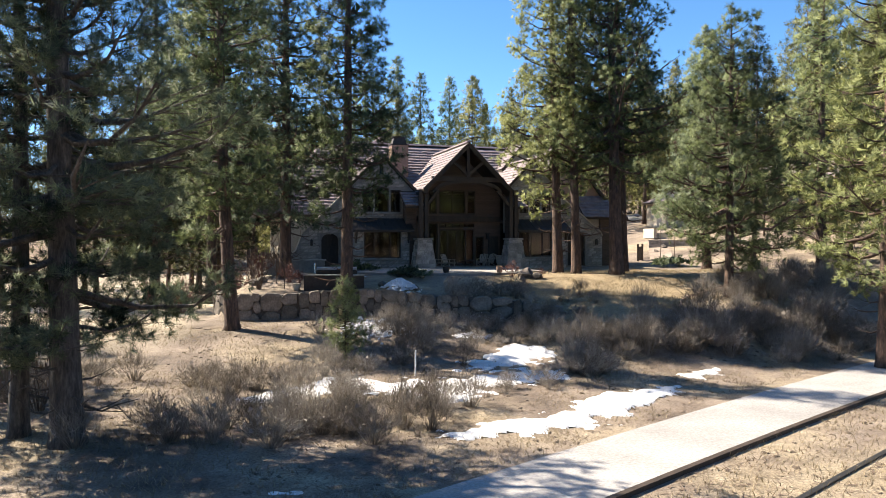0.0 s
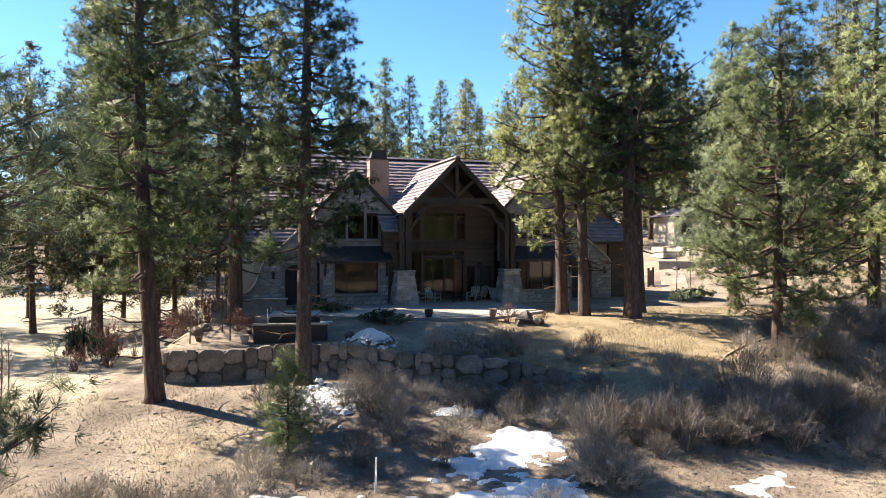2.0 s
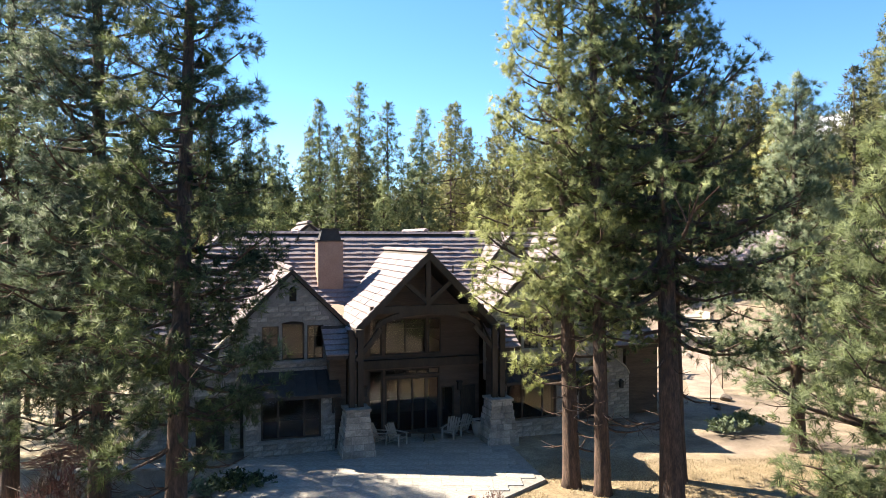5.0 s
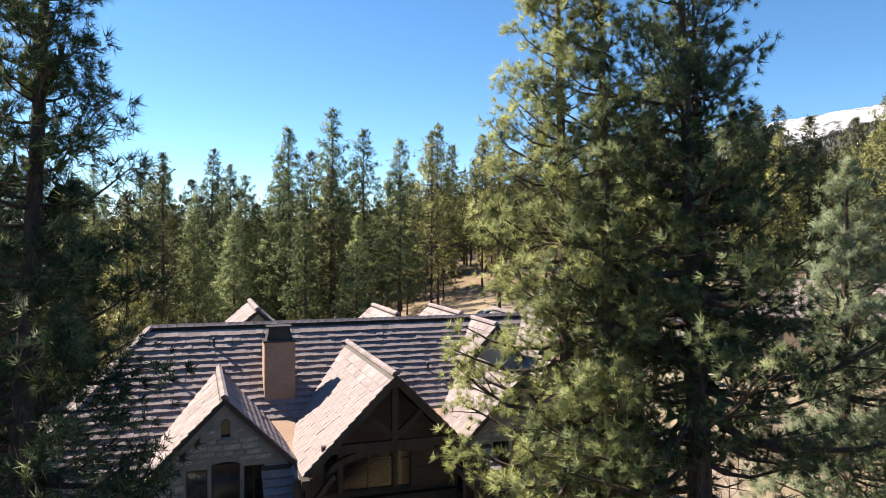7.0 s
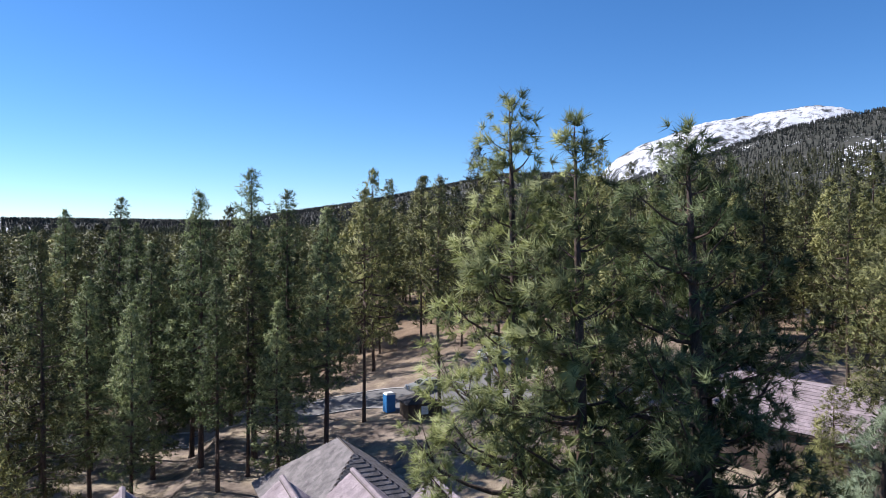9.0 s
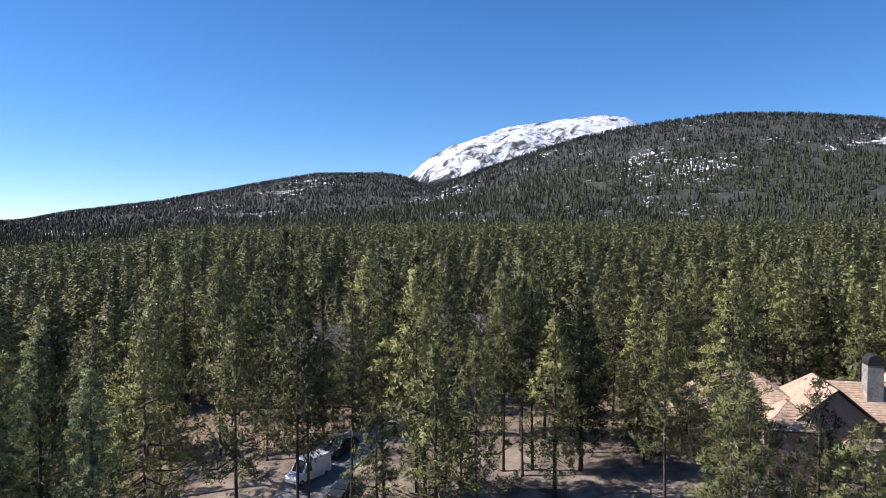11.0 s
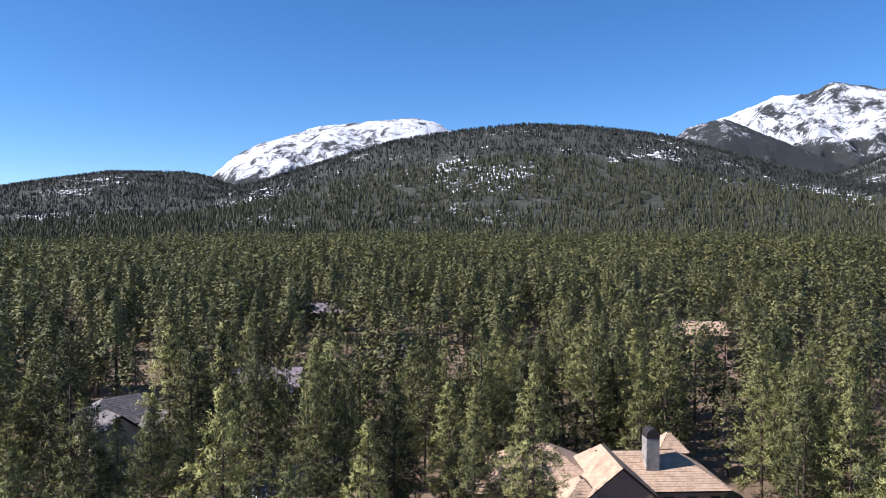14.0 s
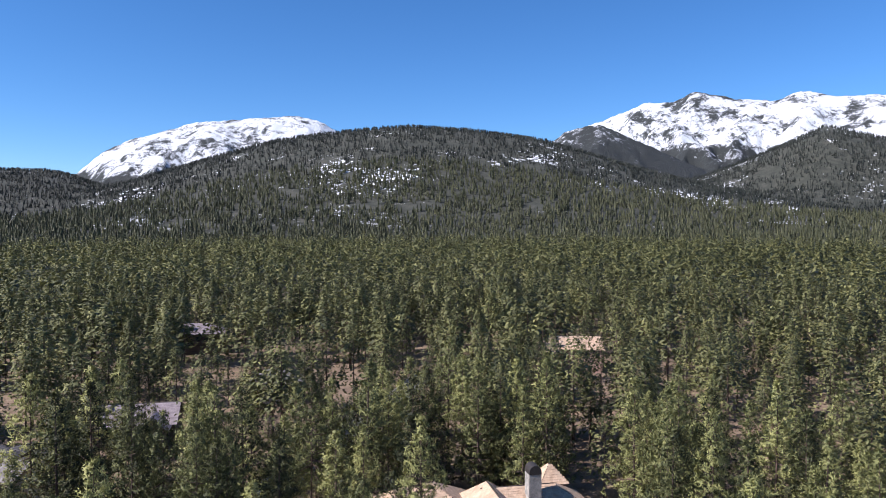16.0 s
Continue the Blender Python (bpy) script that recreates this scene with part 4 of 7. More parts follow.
    for v in (1.12,):
        tr.bar((-2.75, v, 6.6), (2.95, v, 6.6), 0.24, 0.34)
        tr.bar((0.1, v, 6.6), (0.1, v, 9.0), 0.24, 0.24)
        tr.bar((0.1, v, 6.9), (-1.25, v, 8.05), 0.2, 0.2)
        tr.bar((0.1, v, 6.9), (1.45, v, 8.05), 0.2, 0.2)
        tr.bar((-3.5, v, 5.55), (0.1, v, 9.15), 0.22, 0.26)
        tr.bar((3.7, v, 5.55), (0.1, v, 9.15), 0.22, 0.26)
        for s in (-1, 1):
            for i in range(7):
                a0, a1 = math.pi / 2 * i / 7, math.pi / 2 * (i + 1) / 7
                tr.bar((0.1 + s * 2.6 * math.cos(a0), v, 5.6 + 0.85 * math.sin(a0)), (0.1 + s * 2.6 * math.cos(a1), v, 5.6 + 0.85 * math.sin(a1)), 0.18, 0.24)
    part("truss", tr, TIMBER, house, "dark timber king-post truss")
    for s in (-1, 1):
        pu = 3.55 * s + 0.05
        pier = Build()
        for z0, z1, r0, r1 in ((-0.5, 0.0, 0.82, 0.80), (0.0, 2.05, 0.78, 0.50)):
            v = [(pu + x * r, 0.75 + y * r, z) for z, r in ((z0, r0), (z1, r1)) for x, y in ((-1, -1), (1, -1), (1, 1), (-1, 1))]
            pier.add(v, [(3, 2, 1, 0), (4, 5, 6, 7)] + [(i, (i + 1) % 4, (i + 1) % 4 + 4, i + 4) for i in range(4)])
        pr = part("stone_pier", pier, MORTAR, house, "battered stone pier")
        for face in range(3):
            z = 0.0
            while z < 1.95:
                hgt = float(rng.uniform(0.22, 0.36))
                r = 0.78 - 0.28 * min(1, (z + hgt / 2) / 2.05)
                u = -r
                while u < r - 0.05:
                    w = min(float(rng.uniform(0.3, 0.7)), r - u)
                    d = float(rng.uniform(0.015, 0.04))
                    b = Build().box(u + 0.01, u + w - 0.01, -r - d, -r + 0.12, z + 0.01, min(z + hgt, 2.05) - 0.01)
                    part("stone", b, STONE, pr, at=pose(pu, 0.75, 0, 0, 0, (0, 90, -90)[face]))
                    u += w
                z += hgt
        part("pier_cap", Build().box(pu - 0.6, pu + 0.6, 0.15, 1.35, 2.05, 2.17), STONE, pr, "pale stone cap")
        for du in (-0.2, 0.2):
            part("post", Build().bar((pu + du, 0.75, 2.17), (pu + du, 0.75, 5.75), 0.26, 0.26), TIMBER, house, "dark timber post")
        part("eave_beam", Build().bar((3.55 * s + 0.1, 0.3, 5.62), (3.55 * s + 0.1, 4.0, 5.62), 0.3, 0.34), TIMBER, house)
        part("knee_brace", Build().bar((pu, 0.75, 4.3), (pu - s * 1.2, 0.9, 5.7), 0.18, 0.2), TIMBER, house)
    # ---- great-room wall with tall glazing
    wt = lambda u: 9.0 - abs(u - 0.1)
    gh = [(-2.35, -1.6, 0.05, 3.32), (-1.5, 1.42, 0.05, 2.88), (-1.5, 1.42, 2.98, 3.32), (1.5, 2.2, 0.05, 2.3), (-2.3, -1.65, 4.05, 5.9), (-1.5, 0.72, 4.05, 5.92), (0.8, 1.5, 4.05, 5.9)]
    gw = part("great_wall", pierced_wall([-3.4, 0.1, 3.6], wt, 3.4, 3.65, -0.4, gh), SIDING, house, "dark-brown timber great-room wall")
    window(gw, -2.35, -1.6, 0.05, 3.32, 3.5, [], [(-2.35, -1.6, 2.9)], 0.08)
    window(gw, -1.5, 1.42, 0.05, 2.88, 3.5, [-0.77, -0.04, 0.69], [], 0.1, "glazed terrace doors in dark timber")
    window(gw, -1.5, 1.42, 2.98, 3.32, 3.5, [-0.92, -0.33, 0.25, 0.83], [], 0.06, "row of transom lights")
    window(gw, 1.5, 2.2, 0.05, 2.3, 3.5, [], [], 0.08)
    window(gw, -2.3, -1.65, 4.05, 5.9, 3.5, [], [(-2.3, -1.65, 5.3)], 0.07)
    window(gw, -1.5, 0.72, 4.05, 5.92, 3.5, [-0.39], [(-1.5, 0.72, 5.35), (-1.5, 0.72, 5.62)], 0.08, "tall upper great-room window")
    window(gw, 0.8, 1.5, 4.05, 5.9, 3.5, [], [(0.8, 1.5, 5.3)], 0.07)
    part("beam", Build().bar((-3.3, 3.2, 3.66), (3.5, 3.2, 3.66), 0.34, 0.42), TIMBER, house, "dark timber beam over the doors")
    part("door", Build().box(2.55, 3.35, 3.3, 3.39, 0.0, 2.3).box(2.62, 3.28, 3.27, 3.3, 1.2, 2.2), TIMBER, house, "dark timber side door")
    for u in (-2.6, 2.45):
        wl = part("wall_lantern", Build().box(u - 0.1, u + 0.1, 3.08, 3.3, 2.1, 2.5), METAL_DARK, house, "black iron wall lantern")
        part("lantern_cap", Build().box(u - 0.14, u + 0.14, 3.04, 3.34, 2.5, 2.56), METAL_DARK, wl)
    # ---- chimney
    ch = part("chimney", Build().box(-4.25, -2.85, 7.75, 8.85, 5.6, 9.83), STUCCO, house, "tan stucco chimney with dark metal cap")
    part("chimney_ledge", Build().box(-4.3, -2.8, 7.7, 8.9, 9.83, 9.92), METAL_DARK, ch)
    part("chimney_cap", Build().add([(-4.15, 7.85, 9.92), (-2.95, 7.85, 9.92), (-2.95, 8.75, 9.92), (-4.15, 8.75, 9.92), (-4.0, 7.95, 10.5), (-3.1, 7.95, 10.5), (-3.1, 8.65, 10.5), (-4.0, 8.65, 10.5)],
                                    [(0, 1, 5, 4), (1, 2, 6, 5), (2, 3, 7, 6), (3, 0, 4, 7), (4, 5, 6, 7)]).box(-4.12, -2.98, 7.88, 8.72, 10.5, 10.56), METAL_DARK, ch, "dark metal chimney cap")
    for m in (-1, 1):
        vp = Build()
        quad = [(3.30 * m, 5.0, 6.0), (3.70 * m, 5.0, 6.0), (4.25 * m, 7.6, 6.62), (2.85 * m, 7.6, 6.58)]
        slab(vp, quad if m > 0 else quad[::-1], 0.3)
        quad = [(3.34 * m, 2.9, 5.88), (3.60 * m, 2.9, 5.88), (3.66 * m, 5.0, 5.99), (3.32 * m, 5.0, 5.99)]
        slab(vp, quad if m > 0 else quad[::-1], 0.12)
        part("valley_pan", vp, STUCCO, house, "tan metal valley between two roofs")
    # ---- small upper gable over the right wing and rear cross gables
    gable_roof(house, 7.3, 10.25, 7.7, 11.3, [(1.85, 2.15)], [(1.85, 2.15)], TILE, rng, boards=0.3)
    part("gable_wall", Build().prism([(5.7, 7.4), (8.9, 7.4), (8.9, 8.1), (7.3, 10.0), (5.7, 8.1)], 7.95, 8.15), STUCCO_PALE, house)
    for u, z in ((-4.2, 10.95), (3.2, 10.5), (6.9, 10.4)):
        gable_roof(house, u, z, 11.8, 17.5, [(1.6, 1.4)], [(1.6, 1.4)], TILE, rng, boards=0)
        part("gable_wall", Build().prism([(u - 1.5, 8.4), (u + 1.5, 8.4), (u + 1.5, z - 1.35), (u, z - 0.1), (u - 1.5, z - 1.35)], 12.0, 17.3), STUCCO_PALE, house)
    # right rear gable with its lower roof
    gable_roof(house, 10.4, 10.25, 5.2, 15.5, [(1.9, 2.3)], [(1.75, 2.3), (3.3, 4.2)], TILE, rng, boards=0.3)
    part("gable_wall", pierced_wall([8.7, 10.4, 12.1, 14.8], lambda u: min(10.1 - abs(u - 10.4) * 1.25, 10.0), 5.6, 5.9, -0.6, [(10.9, 11.5, 6.3, 8.0)]), STUCCO, house, "tan stucco gable wall")
    window(house, 10.9, 11.5, 6.3, 8.0, 5.7, [], [(10.9, 11.5, 7.2)], 0.07)
    lr = Build()
    slab(lr, [(11.2, 3.6, 3.9), (15.3, 3.6, 3.9), (14.0, 5.6, 5.8), (11.2, 5.6, 5.8)], 0.18)
    low = part("lower_roof", lr, TIMBER, house)
    tl = tile_slope((11.2, 3.6, 3.9), (1, 0, 0), (0, 0.725, 0.689), lambda b: 0.0, lambda b: 4.1 - 0.47 * b, 2.7, rng=rng)
    part("roof_tiles", tiles_mesh("roof_tiles", tl, TILE), TILE, low)["kind"] = "stuff"
    part("flank_wall", Build().box(12.9, 15.0, 4.0, 12.0, -0.6, 3.8), SIDING, house, "brown timber-clad end wall")
    return house


house = main_house()


# ---------------------------------------------------------------- pines
def pine_meshes(h, r0, crown_base, crown_r, seed, limbs_per_m=4.0, tufts_per_m=9.0, needles=14, tuft=0.34, needle_w=0.03, sides=10, dead=0, foliage_mat=None, bark=None, top_power=0.8, limb_sides=4, flat=0.0, cluster=2.3, lean_out=0.95, lean=(0, 0), inner=0, tufted=0.9, whorl=0.0, even=0.62, loose=0.12):
    """Trunk with limbs, and a crown of needle tufts along the limbs. Returns two meshes with their base at the origin."""
    rng = np.random.default_rng(seed)
    trunk = Build()
    n = 12
    bend = rng.normal(0, 0.009 if lean == (0, 0) else 0.002, 2) * h
    pts, rad = [], []
    for i in range(n):
        t = i / (n - 1)
        z = h * t * 0.985 - (0.35 if i == 0 else 0)
        pts.append((bend[0] * math.sin(t * 2.2) + lean[0] * t, bend[1] * math.sin(t * 2.9) + lean[1] * t, z))
        rad.append(r0 * ((1 - t) ** 0.75 * 0.94 + 0.03) * (1.5 if i == 0 else 1.0))
    pts.insert(1, (0, 0, 0.35))
    rad.insert(1, r0 * 1.08)
    trunk.tube(pts, rad, sides)
    P = np.array(pts)

    def axis(z):
        return np.array([np.interp(z, P[:, 2], P[:, 0]), np.interp(z, P[:, 2], P[:, 1]), z])
    pos, dirs, mass = [], [], []
    count = int((h - crown_base) * limbs_per_m)
    ang = rng.uniform(0, 6.28)
    gap_ang = rng.uniform(0, 6.28)
    for i in range(count + dead):
        is_dead = i >= count
        if is_dead:
            z = rng.uniform(crown_base * 0.35, crown_base * 1.15)
            L = rng.uniform(0.6, 2.0)
            t = 0.0
        else:
            t = ((i + rng.uniform(0, 1)) / count) ** 0.92
            z = crown_base + (h - crown_base) * t * 0.985
            if whorl:
                # boughs stand in yearly whorls, closer together towards the top
                step = whorl * (1.15 - 0.6 * t)
                z = min(h * 0.985, round(z / step) * step + rng.normal(0, 0.07))
            prof = (1 - t) ** top_power * (0.55 + 0.45 * min(1, t / 0.18)) + 0.035
            L = crown_r * prof * rng.uniform(even, 1.15)
            if math.cos(ang - gap_ang) > 0.7 and rng.random() < 0.45:
                L *= 0.55
        ang += 2.39996 + rng.normal(0, 0.35)
        rise = -0.24 + 0.80 * t + rng.normal(0, 0.11)
        d = np.array([math.cos(ang), math.sin(ang), 0.0])
        base = axis(z)
        k = 5 if limb_sides > 3 else 3
        lp = []
        for j in range(k):
            q = j / (k - 1)
            lp.append(base + d * L * q + np.array([0, 0, L * (rise * q + 0.22 * (q ** 2.2) - 0.10 * math.sin(q * 3.1))]) + rng.normal(0, 0.02 * L, 3) * (q > 0))
        lp = np.array(lp)
        rl = max(0.012, 0.020 * L + 0.008)
        if k == 5 or rng.random() < 0.45 or is_dead:
            trunk.tube(lp, [rl * 1.3, rl, rl * 0.75, rl * 0.5, rl * 0.2] if k == 5 else [rl * 1.3, rl * 0.75, rl * 0.2], limb_sides, False)
        if is_dead:
            for _ in range(2):
                q = rng.uniform(0.4, 0.9)
                c = lp[int(q * (k - 1))]
                trunk.tube([c, c + d * L * 0.25 + rng.normal(0, 0.2 * L, 3)], [rl * 0.5, rl * 0.15], 3, False)
            continue
        m = max(3, int(L * tufts_per_m * rng.uniform(0.75, 1.2)))
        lat = np.array([-d[1], d[0], 0])
        nc = max(2, int(L * cluster))
        cq = np.clip(1 - rng.random(nc) ** 1.3 * 0.68, 0.2, 1.0)
        cq[0] = 1.0
        cs = L * 0.42 * np.sqrt(np.clip(1.12 - cq, 0.02, 1)) * rng.normal(0, 0.8, nc)
        ch = rng.normal(0.0, 0.07, nc) * min(L, 2.5)
        pick = rng.integers(0, nc, m)
        q, spread = cq[pick], cs[pick]
        along = np.stack([np.interp(q * (k - 1), np.arange(k), lp[:, c]) for c in range(3)], 1)
        puff = rng.normal(0, 1, (m, 3)) * np.array([0.19, 0.19, 0.12]) * (1 + 0.16 * L)
        along = along + np.outer(spread, lat) + np.outer(ch[pick], [0, 0, 1]) + puff
        dd = d[None] * rng.uniform(0.2, 0.9, (m, 1)) + puff * 2.6 + np.outer(np.sign(spread) * rng.uniform(0.0, 0.6, m), lat) + np.array([0, 0, 1.0]) * rng.uniform(0.1, 0.8, (m, 1))
        pos.append(along)
        mass.append(puff / (np.linalg.norm(puff, axis=1)[:, None] + 1e-6) * tufted + d[None] * 0.75 + np.array([0, 0, 0.4]))
        dirs.append(dd)
        if limb_sides > 3 and L > 0.8:
            for j in rng.choice(m, min(m, int(2 + L * 1.2)), replace=False):
                a = np.array([np.interp(q[j] * (k - 1) - 0.7, np.arange(k), lp[:, c]) for c in range(3)])
                trunk.tube([a, along[j]], [rl * 0.35, rl * 0.12], 3, False)
    pos.append(axis(h * 0.99)[None] + rng.normal(0, 0.06, (6, 3)))
    dirs.append(np.tile([0, 0, 1.0], (6, 1)) + rng.normal(0, 0.3, (6, 3)))
    mass.append(np.tile([0, 0, 1.0], (6, 1)) + rng.normal(0, 0.5, (6, 3)))
    pos, dirs = np.concatenate(pos), np.concatenate(dirs)
    dirs /= np.linalg.norm(dirs, axis=1)[:, None]
    m = len(pos)
    r = rng.normal(0, 1, (m, needles, 3))
    r /= np.linalg.norm(r, axis=2)[..., None]
    nd = dirs[:, None] * lean_out + r
    nd /= np.linalg.norm(nd, axis=2)[..., None]
    ln = tuft * rng.uniform(0.6, 1.15, (m, needles, 1)) * rng.uniform(0.8, 1.25, (m, 1, 1))
    wv = np.cross(nd, rng.normal(0, 1, (m, needles, 3)) * (1 - flat) + np.array([0, 0, 1.6]) * flat)
    wv /= np.linalg.norm(wv, axis=2)[..., None]
    b = pos[:, None] + nd * 0.02 + rng.normal(0, tuft * loose, (m, needles, 3))
    tip = b + nd * ln
    co = np.stack([b - wv * needle_w, b + wv * needle_w, tip], 2)
    co = co.reshape(-1, 3)
    mass = np.concatenate(mass)
    mass /= np.linalg.norm(mass, axis=1)[:, None]
    facing = (mass[:, None] + nd * 0.16).reshape(-1, 3)
    if inner:
        # old shaded sprays close to the stem, added to block light through the crown
        ti = rng.random(inner) ** 0.8
        zi = crown_base + (h - crown_base) * 0.8 * ti
        ai = rng.uniform(0, 6.28, inner)
        ri = crown_r * ((1 - ti) ** top_power * (0.55 + 0.45 * np.minimum(1, ti / 0.18)) + 0.02) * rng.uniform(0.02, 0.4, inner)
        ci = np.stack([np.interp(zi, P[:, 2], P[:, 0]) + np.cos(ai) * ri, np.interp(zi, P[:, 2], P[:, 1]) + np.sin(ai) * ri, zi], 1)
        co = np.concatenate([co, (ci[:, None] + rng.normal(0, 0.2, (inner, 3, 3))).reshape(-1, 3)])
        facing = np.concatenate([facing, np.stack([np.cos(ai), np.sin(ai), np.full(inner, 0.2)], 1)])
    crown = leafy_mesh("crown", co, facing, foliage_mat or PINE)
    tm = trunk.mesh("trunk", bark or BARK, True)
    return tm, crown


def plant(name, meshes, x, y, rot, label, group, scale=1.0, z=None, kind_of="tree", slim=1.0):
    t = thing(name, pose(x, y, gz(x, y) - 0.05 if z is None else z, 0, 0, rot) @ Matrix.Diagonal((scale * slim, scale * slim, scale, 1)), label, kind_of, group)
    part("trunk", meshes[0], None, t)
    part("crown", meshes[1], None, t)
    return t


# the tall pines in front of and beside the house: x, y, height, trunk radius, crown base, crown radius, foliage, dead limbs
HEROES = [
    (-10.15, 19.3, 25, 0.42, 2.6, 5.4, PINE_DARK, 16, "massive grey-barked pine with low sweeping branches"),
    (-12.0, 20.2, 22, 0.27, 3.2, 3.4, PINE_DARK, 12, "slender pine beside the larger pine"),
    (-10.9, 37.0, 26.0, 0.37, 5.2, 3.9, PINE, 22, "tall pine with bare reddish lower trunk below the boulder wall"),
    (-5.35, 39.7, 27.0, 0.38, 6.4, 3.5, PINE, 18, "tall pine in front of the stone wing"),
    (-10.02, 45.5, 26.0, 0.40, 3.6, 4.9, PINE_BLUE, 14, "tall dark pine at the house corner"),
    (-16.62, 51.25, 30.0, 0.40, 6.6, 6.0, PINE_BLUE, 10, "tall pine on the needle-covered bank"),
    (7.8, 48.6, 26.3, 0.36, 4.4, 4.4, PINE_YELLOW, 14, "tall yellow-green pine close to the house front"),
    (8.85, 47.6, 25.7, 0.33, 7.8, 3.5, PINE_YELLOW, 14, "tall yellow-green pine with clean reddish trunk"),
    (11.25, 46.5, 25.6, 0.46, 6.2, 6.0, PINE, 12, "big dark-crowned pine on the lawn edge"),
    (12.35, 49.0, 24.4, 0.34, 7.6, 4.0, PINE, 8, "tall pine behind the lawn pine"),
    (15.4, 38.6, 15.6, 0.25, 2.2, 4.6, PINE_PALE, 6, "bushy young pine at the lawn edging"),
    (18.9, 30.6, 23.0, 0.34, 3.6, 4.2, PINE_YELLOW, 10, "large pine beside the concrete path"),
    (25.3, 47.9, 20.0, 0.36, 3.0, 4.0, PINE, 8, "pine in the sage thicket"),
    (19.5, 53.0, 18.0, 0.34, 2.8, 4.2, PINE_BLUE, 8, "dense dark pine beyond the lawn"),
    (-23.5, 58.5, 29.0, 0.40, 4.5, 4.6, PINE_BLUE, 8, "tall dark pine on the meadow side of the house"),
]
LEANING = {3: (-0.3, 3.2), 6: (-0.6, 1.0), 7: (-0.6, 0.5), 8: (-0.4, 2.2), 9: (-0.6, 0.5)}
for i, (x, y, h, r0, cb, cr, fm, dead, label) in enumerate(HEROES):
    fine = 6 <= i <= 9
    mid = 2 <= i <= 5 or i in (10, 13, 14)
    near = i < 2
    limbs = 6.0 if fine else 8.4 if mid else 6.5 if near else 6.4
    tufts = 15 if fine else 16 if mid else 16 if near else 13
    needles = 30 if fine else 24 if mid else 30 if near else 18
    ms = pine_meshes(h, r0, cb, cr, 100 + i, limbs, tufts, needles, 0.26 if fine or mid else 0.28, 0.0108 if fine else 0.0122 if mid else 0.0098 if near else 0.016, 12, dead, fm, BARK_GREY if near else BARK, 0.85, lean_out=0.95 if fine else 0.8, lean=LEANING.get(i, (0, 0)), whorl=0.95, cluster=1.9, even=0.55, inner=0 if near else 150, loose=0.08 if fine else 0.12)
    plant("pine_tree", ms, x, y, 0.0 if i in LEANING else i * 67.0, label, "pines round the house")
# a sapling on the bank
ms = pine_meshes(3.6, 0.05, 0.3, 0.85, 301, 24, 20, 28, 0.2, 0.006, 6, 0, PINE)
plant("pine_sapling", ms, -4.3, 31.5, 0, "small young pine on the snowy bank", "")

def small_tree(seed, clumps, tris, spread, base=0.24):
    """A light tree of unit height: clumps of leaf triangles round a stem, plus the stem."""
    rng = np.random.default_rng(seed)
    stem = np.array([(-0.012, 0, -0.03), (0.012, 0, -0.03), (0, 0, 0.95), (0, -0.012, -0.03), (0, 0.012, -0.03), (0, 0, 0.95)])
    if clumps < 20:
        # far off: overlapping ragged skirts of boughs, each fallen outwards from the stem
        out = []
        for k in range(clumps):
            q = k / max(clumps, 1)
            zr = 0.10 + 0.80 * q
            za = min(1.0, zr + 0.14 + 0.62 / clumps) if k + 1 < clumps else 1.0
            r = spread * ((1 - q) ** 0.75 * 0.95 + 0.05) * rng.uniform(0.85, 1.12)
            a0 = rng.uniform(0, 6.28)
            for i in range(tris):
                a = a0 + 6.283 * i / tris + rng.normal(0, 0.25)
                half = 3.1416 / tris * rng.uniform(0.75, 1.25)
                r1, r2 = r * rng.uniform(0.7, 1.2), r * rng.uniform(0.7, 1.2)
                z1, z2 = zr + rng.uniform(-0.05, 0.05), zr + rng.uniform(-0.05, 0.05)
                out += [(math.cos(a - half) * r1, math.sin(a - half) * r1, z1), (math.cos(a + half) * r2, math.sin(a + half) * r2, z2), (rng.normal(0, 0.008), rng.normal(0, 0.008), za - rng.uniform(0, 0.03))]
        return np.array(out), stem
    t = np.sort(rng.random(clumps) ** 0.85)
    z = base + (0.985 - base) * t
    a = np.arange(clumps) * 2.4 + rng.normal(0, 0.4, clumps)
    prof = (1 - t) ** 0.9 * (0.6 + 0.4 * np.minimum(1, t / 0.15)) + 0.02
    rad = spread * prof * rng.uniform(0.55, 1.05, clumps) * (1 + 0.22 * np.sin(a * 2 + z * 17 + seed) + 0.14 * np.sin(a * 3 - z * 41))
    c = np.stack([np.cos(a) * rad, np.sin(a) * rad, z], 1)
    # each clump is a fan of small sprays that hang outwards round the limb
    size = spread * (0.13 + 0.225 * prof) * min(2.0, math.sqrt(95 / clumps))
    da = rng.normal(0, 0.8, (clumps, tris))
    out = np.stack([np.cos(a[:, None] + da), np.sin(a[:, None] + da), np.zeros((clumps, tris))], 2)
    tang = np.stack([-out[..., 1], out[..., 0], np.zeros((clumps, tris))], 2)
    s = size[:, None, None]
    up = np.array([0, 0, 1.0])
    back = c[:, None] + rng.normal(0, 0.5, (clumps, tris, 3)) * s - out * s * 0.2
    tip = back + out * s * rng.uniform(0.5, 1.1, (clumps, tris, 1)) + up * s * rng.uniform(-0.9, 0.5, (clumps, tris, 1))
    side = tang + up * rng.uniform(-0.5, 0.5, (clumps, tris, 1))
    side *= 0.36 * s / np.linalg.norm(side, axis=2)[..., None]
    tri = np.stack([tip, back - side, back + side], 2).reshape(-1, 3)
    return tri, stem


